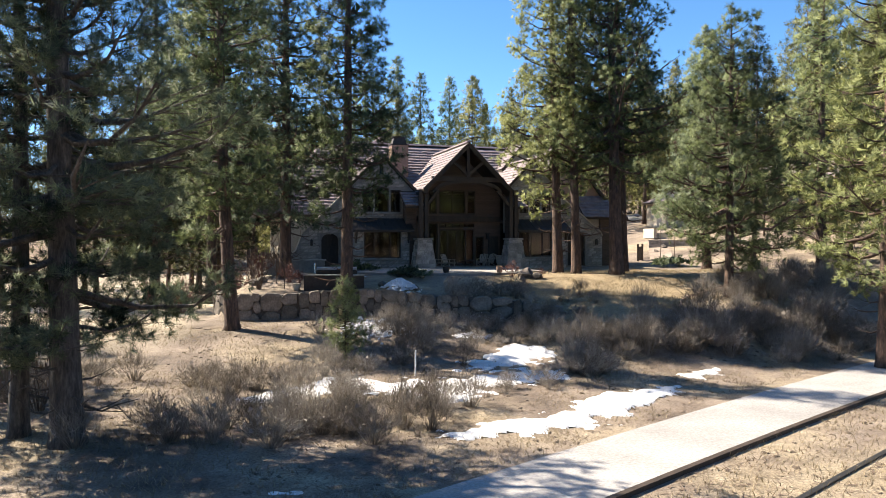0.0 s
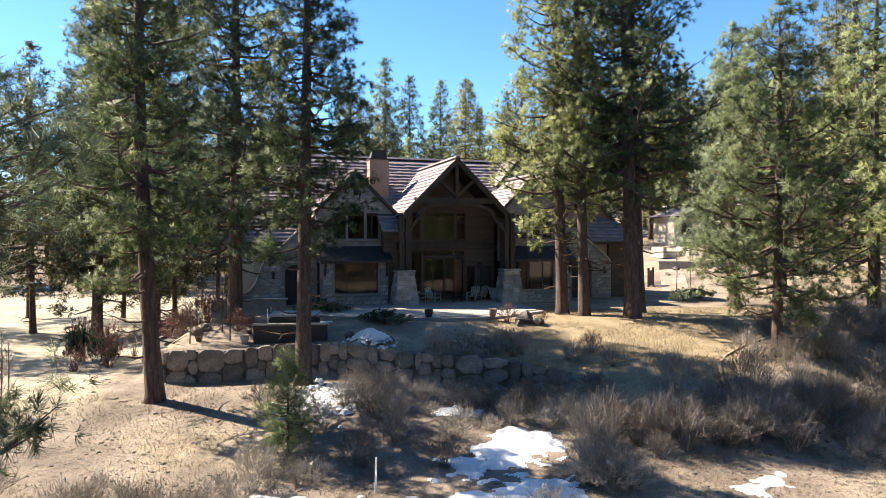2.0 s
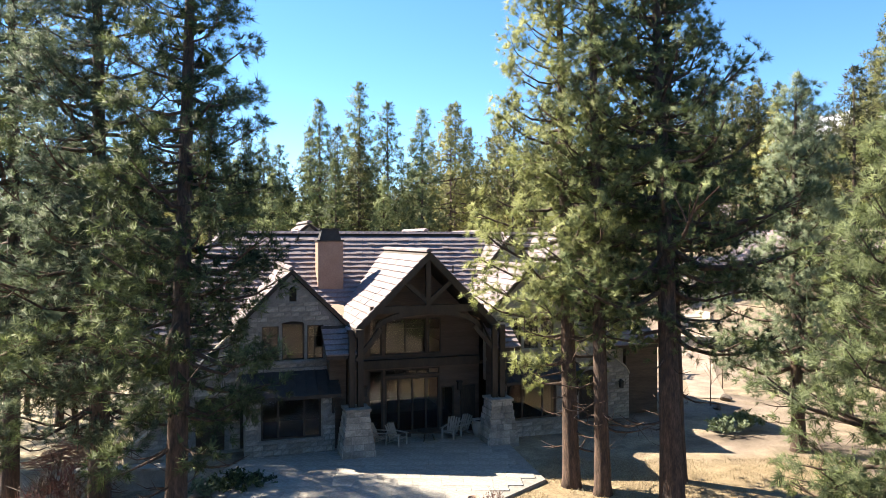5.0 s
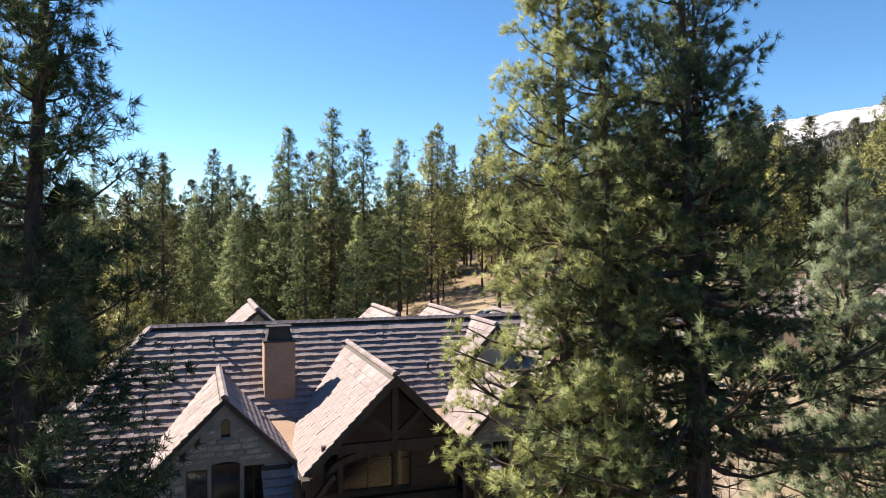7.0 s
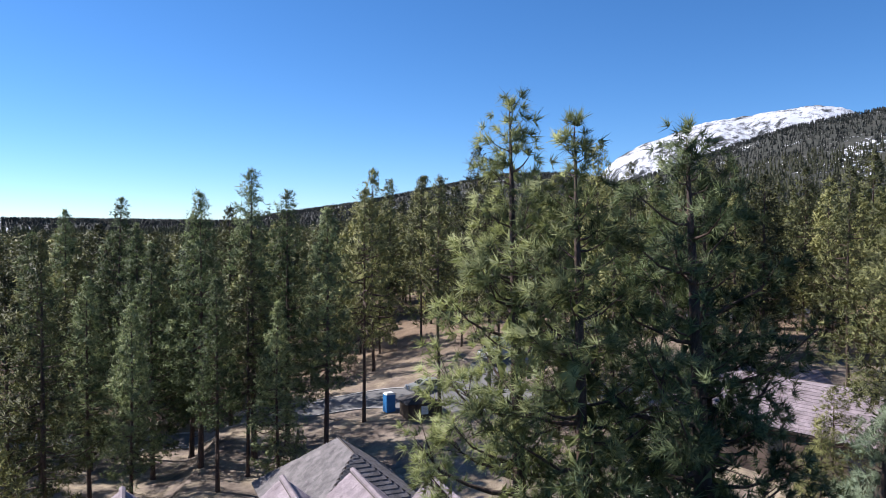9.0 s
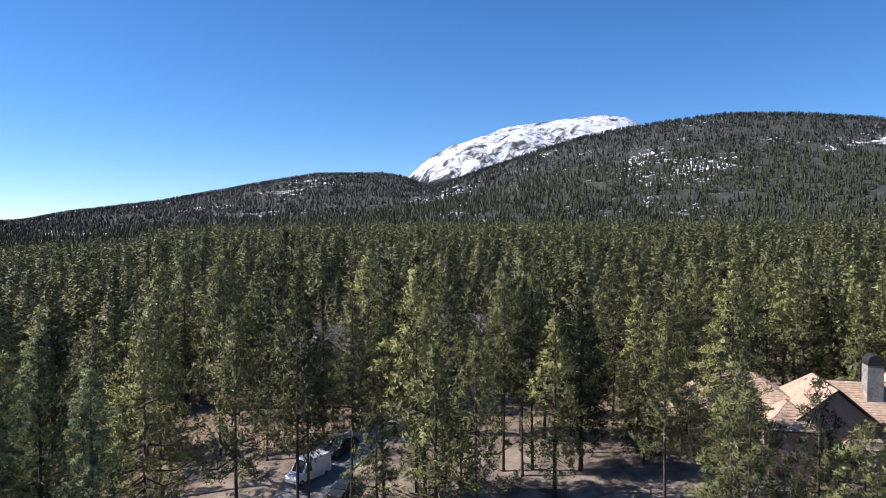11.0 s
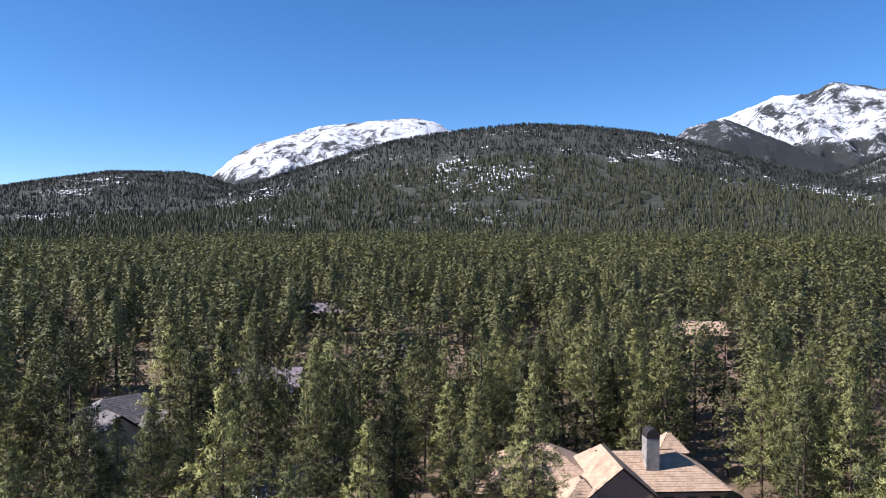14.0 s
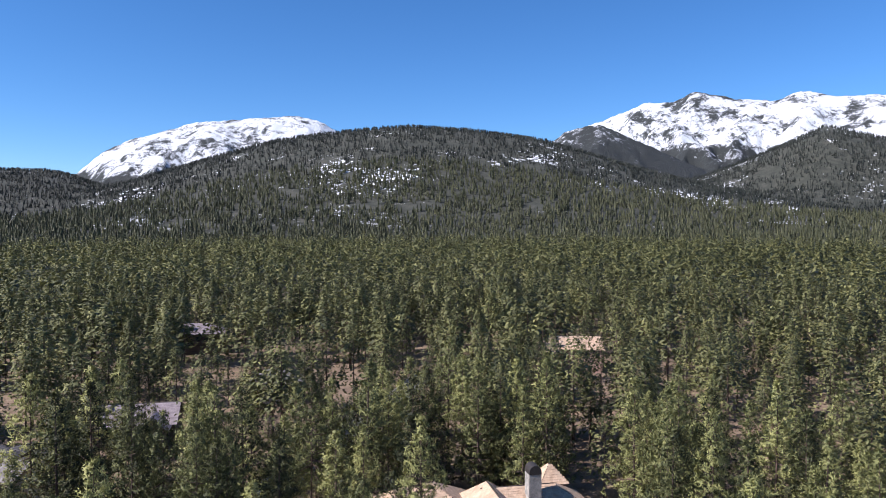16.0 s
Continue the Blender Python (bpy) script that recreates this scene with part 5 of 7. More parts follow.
# a dozen kinds of middle-distance pines, planted many times
NEAR_KINDS, KINDS, FAR_KINDS = [], [], []
for i in range(8):
    rs = np.random.default_rng(500 + i)
    h = [24, 27, 21, 25, 29, 19, 23, 26][i]
    low = [0.10, 0.36, 0.13, 0.40, 0.34, 0.08, 0.14, 0.38][i]
    wide = h * rs.uniform(0.205, 0.26)
    KINDS.append(pine_meshes(h, 0.27, h * low, wide, 500 + i, 6.0, 4.2, 8, 0.42, 0.066, 5, 3, MIDWOOD, BARK, 0.95, 3, cluster=1.6, lean_out=0.9, inner=60, tufted=0.75, even=0.66, loose=0.36))
    FAR_KINDS.append(pine_meshes(h, 0.27, h * low, wide, 500 + i, 5.5, 3.6, 7, 0.46, 0.088, 5, 3, MIDWOOD, BARK, 0.95, 3, cluster=1.6, lean_out=0.9, inner=60, tufted=0.75, even=0.68, loose=0.4))
    NEAR_KINDS.append(pine_meshes(h, 0.27, h * low, wide, 500 + i, 6.0, 6.0, 12, 0.32, 0.038, 5, 3, MIDWOOD, BARK, 0.95, 3, cluster=1.6, lean_out=0.9, inner=60, tufted=0.75, even=0.64, loose=0.34))
# slender dark pines that stand in a row behind the house
ROW_KINDS = [pine_meshes(26, 0.28, 26 * (0.16, 0.30, 0.12, 0.24)[i], 26 * (0.155, 0.14, 0.17, 0.15)[i], 560 + i, 8.0, 7.0, 10, 0.33, 0.040, 6, 4, PINE, BARK, 0.85, 3, cluster=1.8, lean_out=0.8, inner=120, tufted=0.8, whorl=0.8, even=0.7, loose=0.3) for i in range(4)]


# behind the house, a row seen against the sky: x, y, height
ROW = [(-6.6, 108.3, 29.4), (-11.6, 106.9, 27.0), (-26.2, 130.4, 27.5), (-35.2, 136, 26), (-3.5, 110.9, 27.5), (0.8, 104, 25.4),
       (-17, 110, 22), (-21, 118, 24), (-14.5, 116, 25), (-8.5, 99, 19), (-3.0, 98, 17), (-20, 101, 19), (-27, 108, 21), (-32, 118, 23), (-41, 125, 24), (-15, 96, 17)]
taken = []
rf = random.Random(5)


def clear_of(x, y):
    u = HC * (x - HOUSE_X) + HS * (y - HOUSE_Y)
    v = -HS * (x - HOUSE_X) + HC * (y - HOUSE_Y)
    if -19 < u < 20 and -50 < v < 27:
        return False
    for cx, cy, r in CLEAR:
        if (x - cx) ** 2 + (y - cy) ** 2 < r * r:
            return False
    for ax, ay, bx, by, w in ROADS:
        t = max(0, min(1, ((x - ax) * (bx - ax) + (y - ay) * (by - ay)) / ((bx - ax) ** 2 + (by - ay) ** 2)))
        if math.hypot(x - ax - t * (bx - ax), y - ay - t * (by - ay)) < w / 2 + 1.2:
            return False
    if abs(path_side(x, y)[0]) < 4 or (-2 < x < 31 and 85 < y < 126):
        return False
    sx, sy = x - 2, y - 60
    if 0 < -0.905 * sx + 0.426 * sy < 48 and abs(0.426 * sx + 0.905 * sy) < 19:
        return False
    return True


CLEAR = [(39, 87, 11), (33, 84, 8), (78, 106, 15), (64, 92, 6), (172, 152, 10), (163, 146, 9), (14.4, 83.7, 4), (32.6, 97.7, 4), (41.5, 105, 5), (38, 122, 5), (57, 91, 5), (62.5, 83.5, 4), (53, 98, 6), (72, 96, 7), (88, 97, 9), (36, 179, 13), (36, 166, 9), (67, 187, 11), (64, 176, 8), (185, 160, 15), (176, 150, 10), (120, 262, 10), (105, 198, 10), (25, 76, 9), (2.3, 86, 9), (43, 98, 6), (24, 66, 8), (18, 112, 8), (70, 96, 7), (70, 89, 8), (76, 92, 8), (55, 140, 7), (33, 160, 8), (31, 148, 7), (49, 126, 8), (52, 139, 8), (46, 133, 7), (16.7, 128.5, 6), (8, 134, 6), (36, 124.5, 6), (46, 240, 8), (49, 100, 5), (-50, 98, 6), (-46, 90, 5)]
ROADS = [(-40, 123.5, 7, 122, 5.5), (7, 122, 14, 115, 6), (14, 115, 34, 105, 6), (15.5, 115.5, 22, 126, 7), (22, 126, 50, 145, 6), (50, 145, 75, 149, 6), (75, 149, 150, 190, 5)]


def put_pine(kind, x, y, h, label, group, slim=1.0):
    away = math.hypot(x - 6, y - 42)
    ms = NEAR_KINDS[kind] if away < 62 else KINDS[kind] if away < 85 else FAR_KINDS[kind]
    hh = [24, 27, 21, 25, 29, 19, 23, 26][kind]
    taken.append((x, y))
    return plant("pine_tree", ms, x, y, rf.uniform(0, 360), label, group, h / hh, slim=slim)


for i, (x, y, h) in enumerate(ROW):
    taken.append((x, y))
    plant("pine_tree", ROW_KINDS[i % 4], x, y, rf.uniform(0, 360), "tall slender dark pine in the row behind the house", "pines behind the house", (h - gz(x, y)) / 26)
for i, (x, y, h) in enumerate([(26, 60, 20), (30, 53, 18), (33, 63, 22), (37, 73, 25), (39.5, 76.5, 25), (42, 70, 23), (-20, 64, 19), (-19, 71.5, 19), (-24, 60, 20), (-23.5, 69, 21), (-17.5, 77, 18), (-28, 73, 21), (29, 70, 12), (34, 76, 11), (37, 57, 20), (41, 68, 21), (22, 97, 20), (28, 100, 22), (45, 60, 22), (31, 46, 17), (38, 49, 19), (49, 72, 22),
                              # the row's last two stand out of view, added to shade the near left ground
                              (-30, 62, 22), (-32, 52, 20), (-38, 56, 20), (-27, 77, 20), (-42, 66, 22), (-45, 45, 21), (-29, 27, 17), (-40, 30, 20), (-36, 72, 21), (-31, 34, 20), (-37, 43, 21), (-20.5, 25, 20), (-25, 21, 19)]):
    put_pine((i * 5) % 8, x, y, h, "bushy pine flanking the house grounds", "pines flanking the grounds")
# the trees that stand out over the street and the neighbours' roofs
OUT = [(4.6, 114.5, 26), (12.9, 111.8, 26), (19.2, 116.3, 27), (20.4, 116.0, 22), (25.2, 117.6, 24), (28.6, 116.3, 22), (43.0, 116.4, 24), (44.3, 114.1, 22), (46.1, 115.0, 23), (50.1, 96.4, 22),
       (42.0, 130.8, 24), (45.0, 128.5, 22), (48.1, 126.9, 23), (50.8, 126.9, 24), (21.9, 140.8, 28), (30.2, 110.0, 27), (33.2, 102.0, 22), (53.2, 124.8, 24), (59.3, 98.0, 25), (98.0, 130.8, 24),
       (111.9, 121.3, 24), (89.6, 85.3, 24), (85.8, 77.6, 24), (37.4, 153.6, 24), (66.4, 128.2, 23), (-11.1, 121.0, 26), (13.4, 141.0, 25), (6.1, 134.0, 28)]
for i, (x, y, h) in enumerate(OUT):
    put_pine((1, 3, 4, 7)[i % 4], x, y, h, "tall pine beside the street behind the house", "pines by the street", 0.85)
put_pine(0, 62.0, 102.5, 23.5, "full-crowned bright green pine in front of the tan house", "pines by the street")
tries = 0
while len(taken) < 262 and tries < 20000:
    tries += 1
    a = radians(rf.uniform(-42, 92))
    r = 30 + 95 * math.sqrt(rf.random())
    x, y = 6 + r * math.sin(a), 45 + r * math.cos(a)
    if not clear_of(x, y) or y < 38 or any((x - p) ** 2 + (y - q) ** 2 < 17 for p, q in taken):
        continue
    if (x < -12 and y < 78 and rf.random() < 0.85) or (x < 25 and y < 128 and rf.random() < 0.45):
        continue
    put_pine(rf.choice((0, 2, 5, 6, 0, 2, 6, 1, 4)), x, y, rf.uniform(13, 25), "tall pine in the forest round the houses", "pines of the near forest")


# ---------------------------------------------------------------- forest beyond, as one mass per belt
def belt(name, label, r_in, r_out, count, seed, clumps, tris, kinds, spread, h_lo, h_hi, a_lo=-45, a_hi=95, thin=0.0, mat=None):
    rng = np.random.default_rng(seed)
    az = np.radians(rng.uniform(a_lo, a_hi, count))
    r = np.sqrt(rng.uniform(r_in ** 2, r_out ** 2, count))
    x, y = 6.3 + r * np.sin(az), 42 + r * np.cos(az)
    keep = lumps(x, y, 60.0, 8.0) > -0.75 + thin
    keep &= ((lumps(x, y, 33.0, 4.0) < 0.62) & (lumps(x, y, 90.0, 6.0) < 0.75)) | (r < 1100)
    for cx, cy, cr in CLEAR:
        keep &= (x - cx) ** 2 + (y - cy) ** 2 > cr * cr
    for ax, ay, bx, by, w in ROADS:
        t = np.clip(((x - ax) * (bx - ax) + (y - ay) * (by - ay)) / ((bx - ax) ** 2 + (by - ay) ** 2), 0, 1)
        keep &= np.hypot(x - ax - t * (bx - ax), y - ay - t * (by - ay)) > w / 2 + 2
    x, y = x[keep], y[keep]
    z = sheet_z(x, y) - 0.3
    n = len(x)
    h = rng.uniform(h_lo, h_hi, n)
    rot = rng.uniform(0, 6.28, n)
    wide = rng.uniform(0.85, 1.2, n)
    kind = rng.integers(0, kinds, n)
    leaf, stems, ways = [], [], []
    for k in range(kinds):
        tri, stem = small_tree(seed * 31 + k, clumps, tris, spread)
        sel = kind == k
        centre = tri.reshape(-1, 3, 3).mean(1)
        way = centre * np.array([1, 1, 0])
        way = way / (np.linalg.norm(way, axis=1)[:, None] + 1e-6) + np.array([0, 0, 0.35]) + rng.normal(0, 0.14, way.shape)
        ca, sa = np.cos(rot[sel])[:, None], np.sin(rot[sel])[:, None]
        ways.append(np.stack([way[None, :, 0] * ca - way[None, :, 1] * sa, way[None, :, 0] * sa + way[None, :, 1] * ca, np.repeat(way[None, :, 2], len(ca), 0)], 2).reshape(-1, 3))
        for src, dst in ((tri, leaf), (stem, stems)):
            ca, sa = np.cos(rot[sel])[:, None], np.sin(rot[sel])[:, None]
            hx = (h[sel] * wide[sel])[:, None]
            X = (src[None, :, 0] * ca - src[None, :, 1] * sa) * hx + x[sel][:, None]
            Y = (src[None, :, 0] * sa + src[None, :, 1] * ca) * hx + y[sel][:, None]
            Z = src[None, :, 2] * h[sel][:, None] + z[sel][:, None]
            dst.append(np.stack([X, Y, Z], 2).reshape(-1, 3))
    co = np.concatenate(leaf)
    top = new(name, leafy_mesh(name, co, np.concatenate(ways), mat or FOREST))
    tagged(top, label, "forest", kind="stuff")
    if clumps > 30:
        co = np.concatenate(stems)
        part("trunks", fast_mesh("trunks", co, np.arange(len(co)).reshape(-1, 3), BARK), None, top)["kind"] = "stuff"
    return top


# Unseen belt behind the camera, added to darken what the house windows reflect
belt("forest", "unseen pine forest added behind the start for window reflections", 58, 140, 460, 39, 60, 3, 4, 0.22, 14, 25, 135, 225)
belt("forest", "dense pine forest beside the houses", 118, 190, 400, 40, 250, 3, 6, 0.235, 9, 25, -26, 84)
belt("forest", "dense pine forest beyond the houses", 190, 340, 1400, 41, 100, 3, 6, 0.235, 10, 25, -26, 84)
belt("forest", "dense pine forest across the valley floor", 340, 800, 7600, 42, 24, 2, 6, 0.225, 12, 24, -26, 84)
# the two farthest belts wear the foliage colours darkened for distance
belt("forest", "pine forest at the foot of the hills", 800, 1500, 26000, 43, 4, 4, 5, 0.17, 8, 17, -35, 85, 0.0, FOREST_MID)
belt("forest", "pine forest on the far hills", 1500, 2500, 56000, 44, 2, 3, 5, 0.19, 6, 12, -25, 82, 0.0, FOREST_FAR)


# ---------------------------------------------------------------- path, snow, boulders, brush
def strip(name, pts, width, thick, mat, label, z_of, category="path"):
    b = Build()
    for i, p in enumerate(pts):
        a, c = pts[max(i - 1, 0)], pts[min(i + 1, len(pts) - 1)]
        d = Vector((c[0] - a[0], c[1] - a[1])).normalized()
        nrm = (d.y, -d.x)
        z = z_of(*p)
        for s, dz in ((-1, 0), (1, 0), (1, -thick), (-1, -thick)):
            b.v.append((p[0] + nrm[0] * s * width / 2, p[1] + nrm[1] * s * width / 2, z + dz))
    n = len(pts)
    for i in range(n - 1):
        for k in range(4):
            b.f.append((i * 4 + k, i * 4 + (k + 1) % 4, i * 4 + 4 + (k + 1) % 4, i * 4 + 4 + k))
    ob = new(name, b.mesh(name, mat))
    return tagged(ob, label, category, kind="structure")


path_pts = [(1.9 + 0.7475 * k + 0.0009 * k * k, 15.7 + 0.6643 * k - 0.0009 * k * k) for k in range(-30, 45, 3)]
strip("path", path_pts, 2.75, 0.16, CONCRETE, "pale concrete cart path through dry grass", lambda x, y: -3.29)


def drape(name, pts, width, mat, label, lift=0.05, category="road", edge=0.0):
    """A road or kerb laid over the ground, sampled along and across."""
    dense = []
    for a, c in zip(pts, pts[1:]):
        n = max(1, int(math.hypot(c[0] - a[0], c[1] - a[1]) / 1.5))
        dense += [(a[0] + (c[0] - a[0]) * i / n, a[1] + (c[1] - a[1]) * i / n) for i in range(n)]
    dense.append(pts[-1])
    d = np.array(dense)
    for _ in range(6):
        d[1:-1] = (d[:-2] + 2 * d[1:-1] + d[2:]) / 4
    t = np.gradient(d, axis=0)
    t /= np.linalg.norm(t, axis=1)[:, None]
    nr = np.stack([t[:, 1], -t[:, 0]], 1)
    k = 6
    offs = np.linspace(-width / 2, width / 2, k) + edge
    X = d[:, None, 0] + nr[:, None, 0] * offs
    Y = d[:, None, 1] + nr[:, None, 1] * offs
    Z = ground_z(X, Y) + lift
    n = len(d)
    top = np.stack([X, Y, Z], 2).reshape(-1, 3)
    low = top - np.array([0, 0, lift + 0.4])
    i = np.arange(n * k).reshape(n, k)
    f = [np.stack([i[:-1, :-1].ravel(), i[:-1, 1:].ravel(), i[1:, 1:].ravel(), i[1:, :-1].ravel()], 1)]
    m = n * k
    for col in (0, k - 1):
        f.append(np.stack([i[:-1, col], i[1:, col], i[1:, col] + m, i[:-1, col] + m], 1))
    ob = new(name, fast_mesh(name, np.concatenate([top, low]), np.concatenate(f), mat))
    return tagged(ob, label, category, kind="structure")


STREET = [[(-45, 124), (-10, 123.5), (7, 122), (14, 115), (27, 108), (34, 105)], [(15.5, 115.5), (22, 126), (34, 136), (50, 145), (75, 149), (150, 190)]]
drape("road", STREET[0], 5.6, ASPHALT, "grey asphalt lane between the pines", 0.06)
drape("road", STREET[1], 6.2, ASPHALT, "grey asphalt street with parked vehicles", 0.07)
for e in (-2.95, 2.95):
    drape("kerb", STREET[0], 0.3, CONCRETE, "pale concrete kerb", 0.14, "kerb", e)
for e in (-3.25, 3.25):
    drape("kerb", STREET[1][1:], 0.3, CONCRETE, "pale concrete kerb", 0.15, "kerb", e)
drape("pavement", [(27.3, 90.9), (24, 80), (22.0, 72), (19.5, 64)], 2.2, GRAVEL, "pale gravel walk beside the house", 0.05, "walkway")
# edging board along the far side of the cart path
strip("path_edging", [(p[0] + 0.6643 * 1.52, p[1] - 0.7475 * 1.52) for p in path_pts], 0.16, 0.3, TIMBER, "dark edging board beside the concrete path", lambda x, y: -3.24, "edging")
strip("drain_line", [(p[0] + 0.6643 * 4.1, p[1] - 0.7475 * 4.1) for p in path_pts], 0.13, 0.3, BLACK, "dark irrigation hose lying in dry grass", lambda x, y: gz(x, y) + 0.05, "hose")


# ---------------------------------------------------------------- terrace and what stands on it
ter = [(-7.2, 49.5), (-6.4, 47.0), (-4.2, 46.0), (-1.5, 45.4), (1.0, 45.1), (3.2, 45.6), (4.6, 46.6), (6.8, 49.0)]
ter += [house_xy(4.3, 3.4), house_xy(-4.3, 3.4), house_xy(-8.6, 1.4)]
terrace = tagged(new("terrace", Build().flat(ter, -0.5, -0.03).mesh("terrace", MORTAR)), "pale stone terrace before the porch", "terrace", kind="structure")


def inside(poly, x, y):
    hit = False
    for (ax, ay), (bx, by) in zip(poly, poly[1:] + poly[:1]):
        if (ay > y) != (by > y) and x < (bx - ax) * (y - ay) / (by - ay) + ax:
            hit = not hit
    return hit


rp = random.Random(21)
j = 0
yy = 44.6
while yy < 58:
    hgt = rp.choice((0.6, 0.9))
    xx = -9.0 + rp.uniform(0, 0.5)
    while xx < 9:
        w = rp.choice((0.6, 0.9, 1.2))
        if all(inside(ter, px, py) for px in (xx + 0.03, xx + w - 0.03) for py in (yy + 0.03, yy + hgt - 0.03)):
            b = Build().box(-w / 2 + 0.006, w / 2 - 0.006, -hgt / 2 + 0.006, hgt / 2 - 0.006, -0.03, rp.uniform(0.0, 0.005))
            part("paving_stone", b, PAVING, terrace, at=Matrix.Translation((xx + w / 2, yy + hgt / 2, 0.002)))
        xx += w
    yy += hgt


def adirondack(x, y, rot):
    c = thing("garden_chair", pose(x, y, 0.0, 0, 0, rot), "pale wooden garden chair on the porch", "chair", "chairs on the porch")
    for i in range(5):
        part("seat_slat", Build().bar((-0.27, -0.3 + i * 0.13, 0.37 - i * 0.025), (0.27, -0.3 + i * 0.13, 0.37 - i * 0.025), 0.1, 0.025), CUSHION, c)
    for i in range(5):
        u = -0.24 + i * 0.12
        part("back_slat", Build().bar((u, 0.24, 0.28), (u * 1.15, 0.55, 0.98 - abs(u) * 0.25), 0.095, 0.022), CUSHION, c)
    for s in (-1, 1):
        part("leg", Build().bar((s * 0.3, -0.32, 0.0), (s * 0.3, -0.32, 0.56), 0.09, 0.03), CUSHION, c)
        part("leg", Build().bar((s * 0.28, -0.3, 0.36), (s * 0.28, 0.5, 0.02), 0.09, 0.03), CUSHION, c)
        part("armrest", Build().box(s * 0.3 - 0.07, s * 0.3 + 0.07, -0.4, 0.42, 0.56, 0.585), CUSHION, c)
    return c


for u, v, r in ((-2.0, 2.0, 60), (-1.3, 1.6, 35), (1.5, 1.9, -40), (2.2, 2.3, -60)):
    adirondack(*house_xy(u, v), HOUSE_YAW + r)
tb = thing("porch_table", pose(*house_xy(0.3, 1.9), 0), "low round table on the porch", "table")
part("table_top", Build().lathe([(0.5, 0.42), (0.52, 0.44), (0.52, 0.47), (0.5, 0.48)], 24), TIMBER, tb)
for a in range(3):
    part("leg", Build().tube([(0.35 * math.cos(a * 2.1), 0.35 * math.sin(a * 2.1), 0), (0.2 * math.cos(a * 2.1), 0.2 * math.sin(a * 2.1), 0.43)], [0.03, 0.03], 8), TIMBER, tb)


def pot(x, y, z, r, h, mat, label, soil=True):
    p = thing("plant_pot", pose(x, y, z), label, "pot")
    part("pot_body", Build().lathe([(r * 0.62, 0), (r * 0.85, h * 0.35), (r, h * 0.75), (r * 0.93, h * 0.92), (r * 1.05, h * 0.95), (r * 1.05, h), (r * 0.9, h), (r * 0.88, h * 0.9)], 22), mat, p, smooth=True)
    if soil:
        part("soil", Build().lathe([(r * 0.88, h * 0.88), (r * 0.3, h * 0.93)], 16), BARK, p)
    return p


pot(*house_xy(3.0, 1.7), 0.0, 0.42, 0.85, CUSHION, "large round pale urn on the porch")
for u, v in ((-2.7, 1.5), (-2.5, 2.6)):
    pot(*house_xy(u, v), 0.0, 0.25, 0.45, CLAY, "dark clay pot on the porch")
pot(3.6, 45.7, 0.0, 0.22, 0.42, CLAY, "clay pot at the terrace edge")
pot(0.2, 45.5, 0.0, 0.24, 0.4, BLACK, "dark pot at the terrace edge")
pot(-8.6, 42.1, gz(-8.6, 42.1) - 0.02, 0.22, 0.42, STUCCO_PALE, "pale clay pot on the raised bed")
pot(-5.0, 42.6, gz(-5.0, 42.6) - 0.02, 0.2, 0.45, STUCCO, "clay pot beside the spa wall")

# hot tub with its dark surround
tubx, tuby = -6.5, 43.9
zt = gz(tubx, tuby)
tub = thing("hot_tub", pose(tubx, tuby, zt - 0.05, 0, 0, 8), "square hot tub with a snow-dusted cover", "hot tub")
part("tub_shell", Build().box(-1.15, 1.15, -1.0, 1.0, 0, 0.85), BLACK, tub)
for i in range(9):
    u = -1.1 + i * 0.275
    part("shell_slat", Build().box(u - 0.12, u + 0.12, -1.03, -1.0, 0.04, 0.8), TIMBER, tub)
part("cover", Build().box(-1.2, 0.0, -1.05, 1.05, 0.855, 0.95), TUB_WATER, tub, "grey vinyl cover")
part("cover", Build().box(0.01, 1.2, -1.05, 1.05, 0.855, 0.95), TUB_WATER, tub, "grey vinyl cover")
part("cover_lifter", Build().tube([(-1.25, -1.0, 0.3), (-1.32, -0.9, 1.2), (-1.32, 0.9, 1.2), (-1.25, 1.0, 0.3)], [0.03] * 4, 8), CHROME, tub)
spa = thing("spa_wall", pose(-6.4, 42.2, gz(-6.4, 42.2) - 0.3, 0, 0, 4), "low dark stone wall in front of the hot tub", "wall")
part("wall_core", Build().box(-1.75, 1.75, -0.2, 0.2, 0, 1.1), METAL_DARK, spa)
part("wall_cap", Build().box(-1.8, 1.8, -0.26, 0.26, 1.1, 1.17), STONE, spa)
back = thing("garden_wall", pose(-10.2, 48.4, -0.3, 0, 0, 10), "low stone garden wall with pale cap", "wall")
part("wall_core", Build().box(-1.9, 2.2, -0.25, 0.25, 0, 0.95), MORTAR, back)
part("wall_cap", Build().box(-2.0, 2.3, -0.32, 0.32, 0.95, 1.04), STONE, back)


# ---------------------------------------------------------------- stones, brush and snow
def rock_mesh(seed, sub=2):
    rng = np.random.default_rng(seed)
    bm = bmesh.new()
    bmesh.ops.create_icosphere(bm, subdivisions=sub, radius=0.5)
    ph = rng.uniform(0, 9, 3)
    cuts = [(Vector(rng.normal(0, 1, 3)).normalized(), rng.uniform(0.26, 0.38)) for _ in range(9)]
    for v in bm.verts:
        n = v.co.normalized()
        r = 0.5 * (1 + 0.16 * noise.noise(n * 1.6 + Vector(ph)) + 0.06 * noise.noise(n * 4.5 + Vector(ph)))
        p = n * r
        for d, k in cuts:
            over = p.dot(d) - k
            if over > 0:
                p -= d * over * 0.95
        v.co = p
    me = bpy.data.meshes.new("boulder")
    bm.to_mesh(me)
    bm.free()
    me.materials.append(BOULDER)
    return me


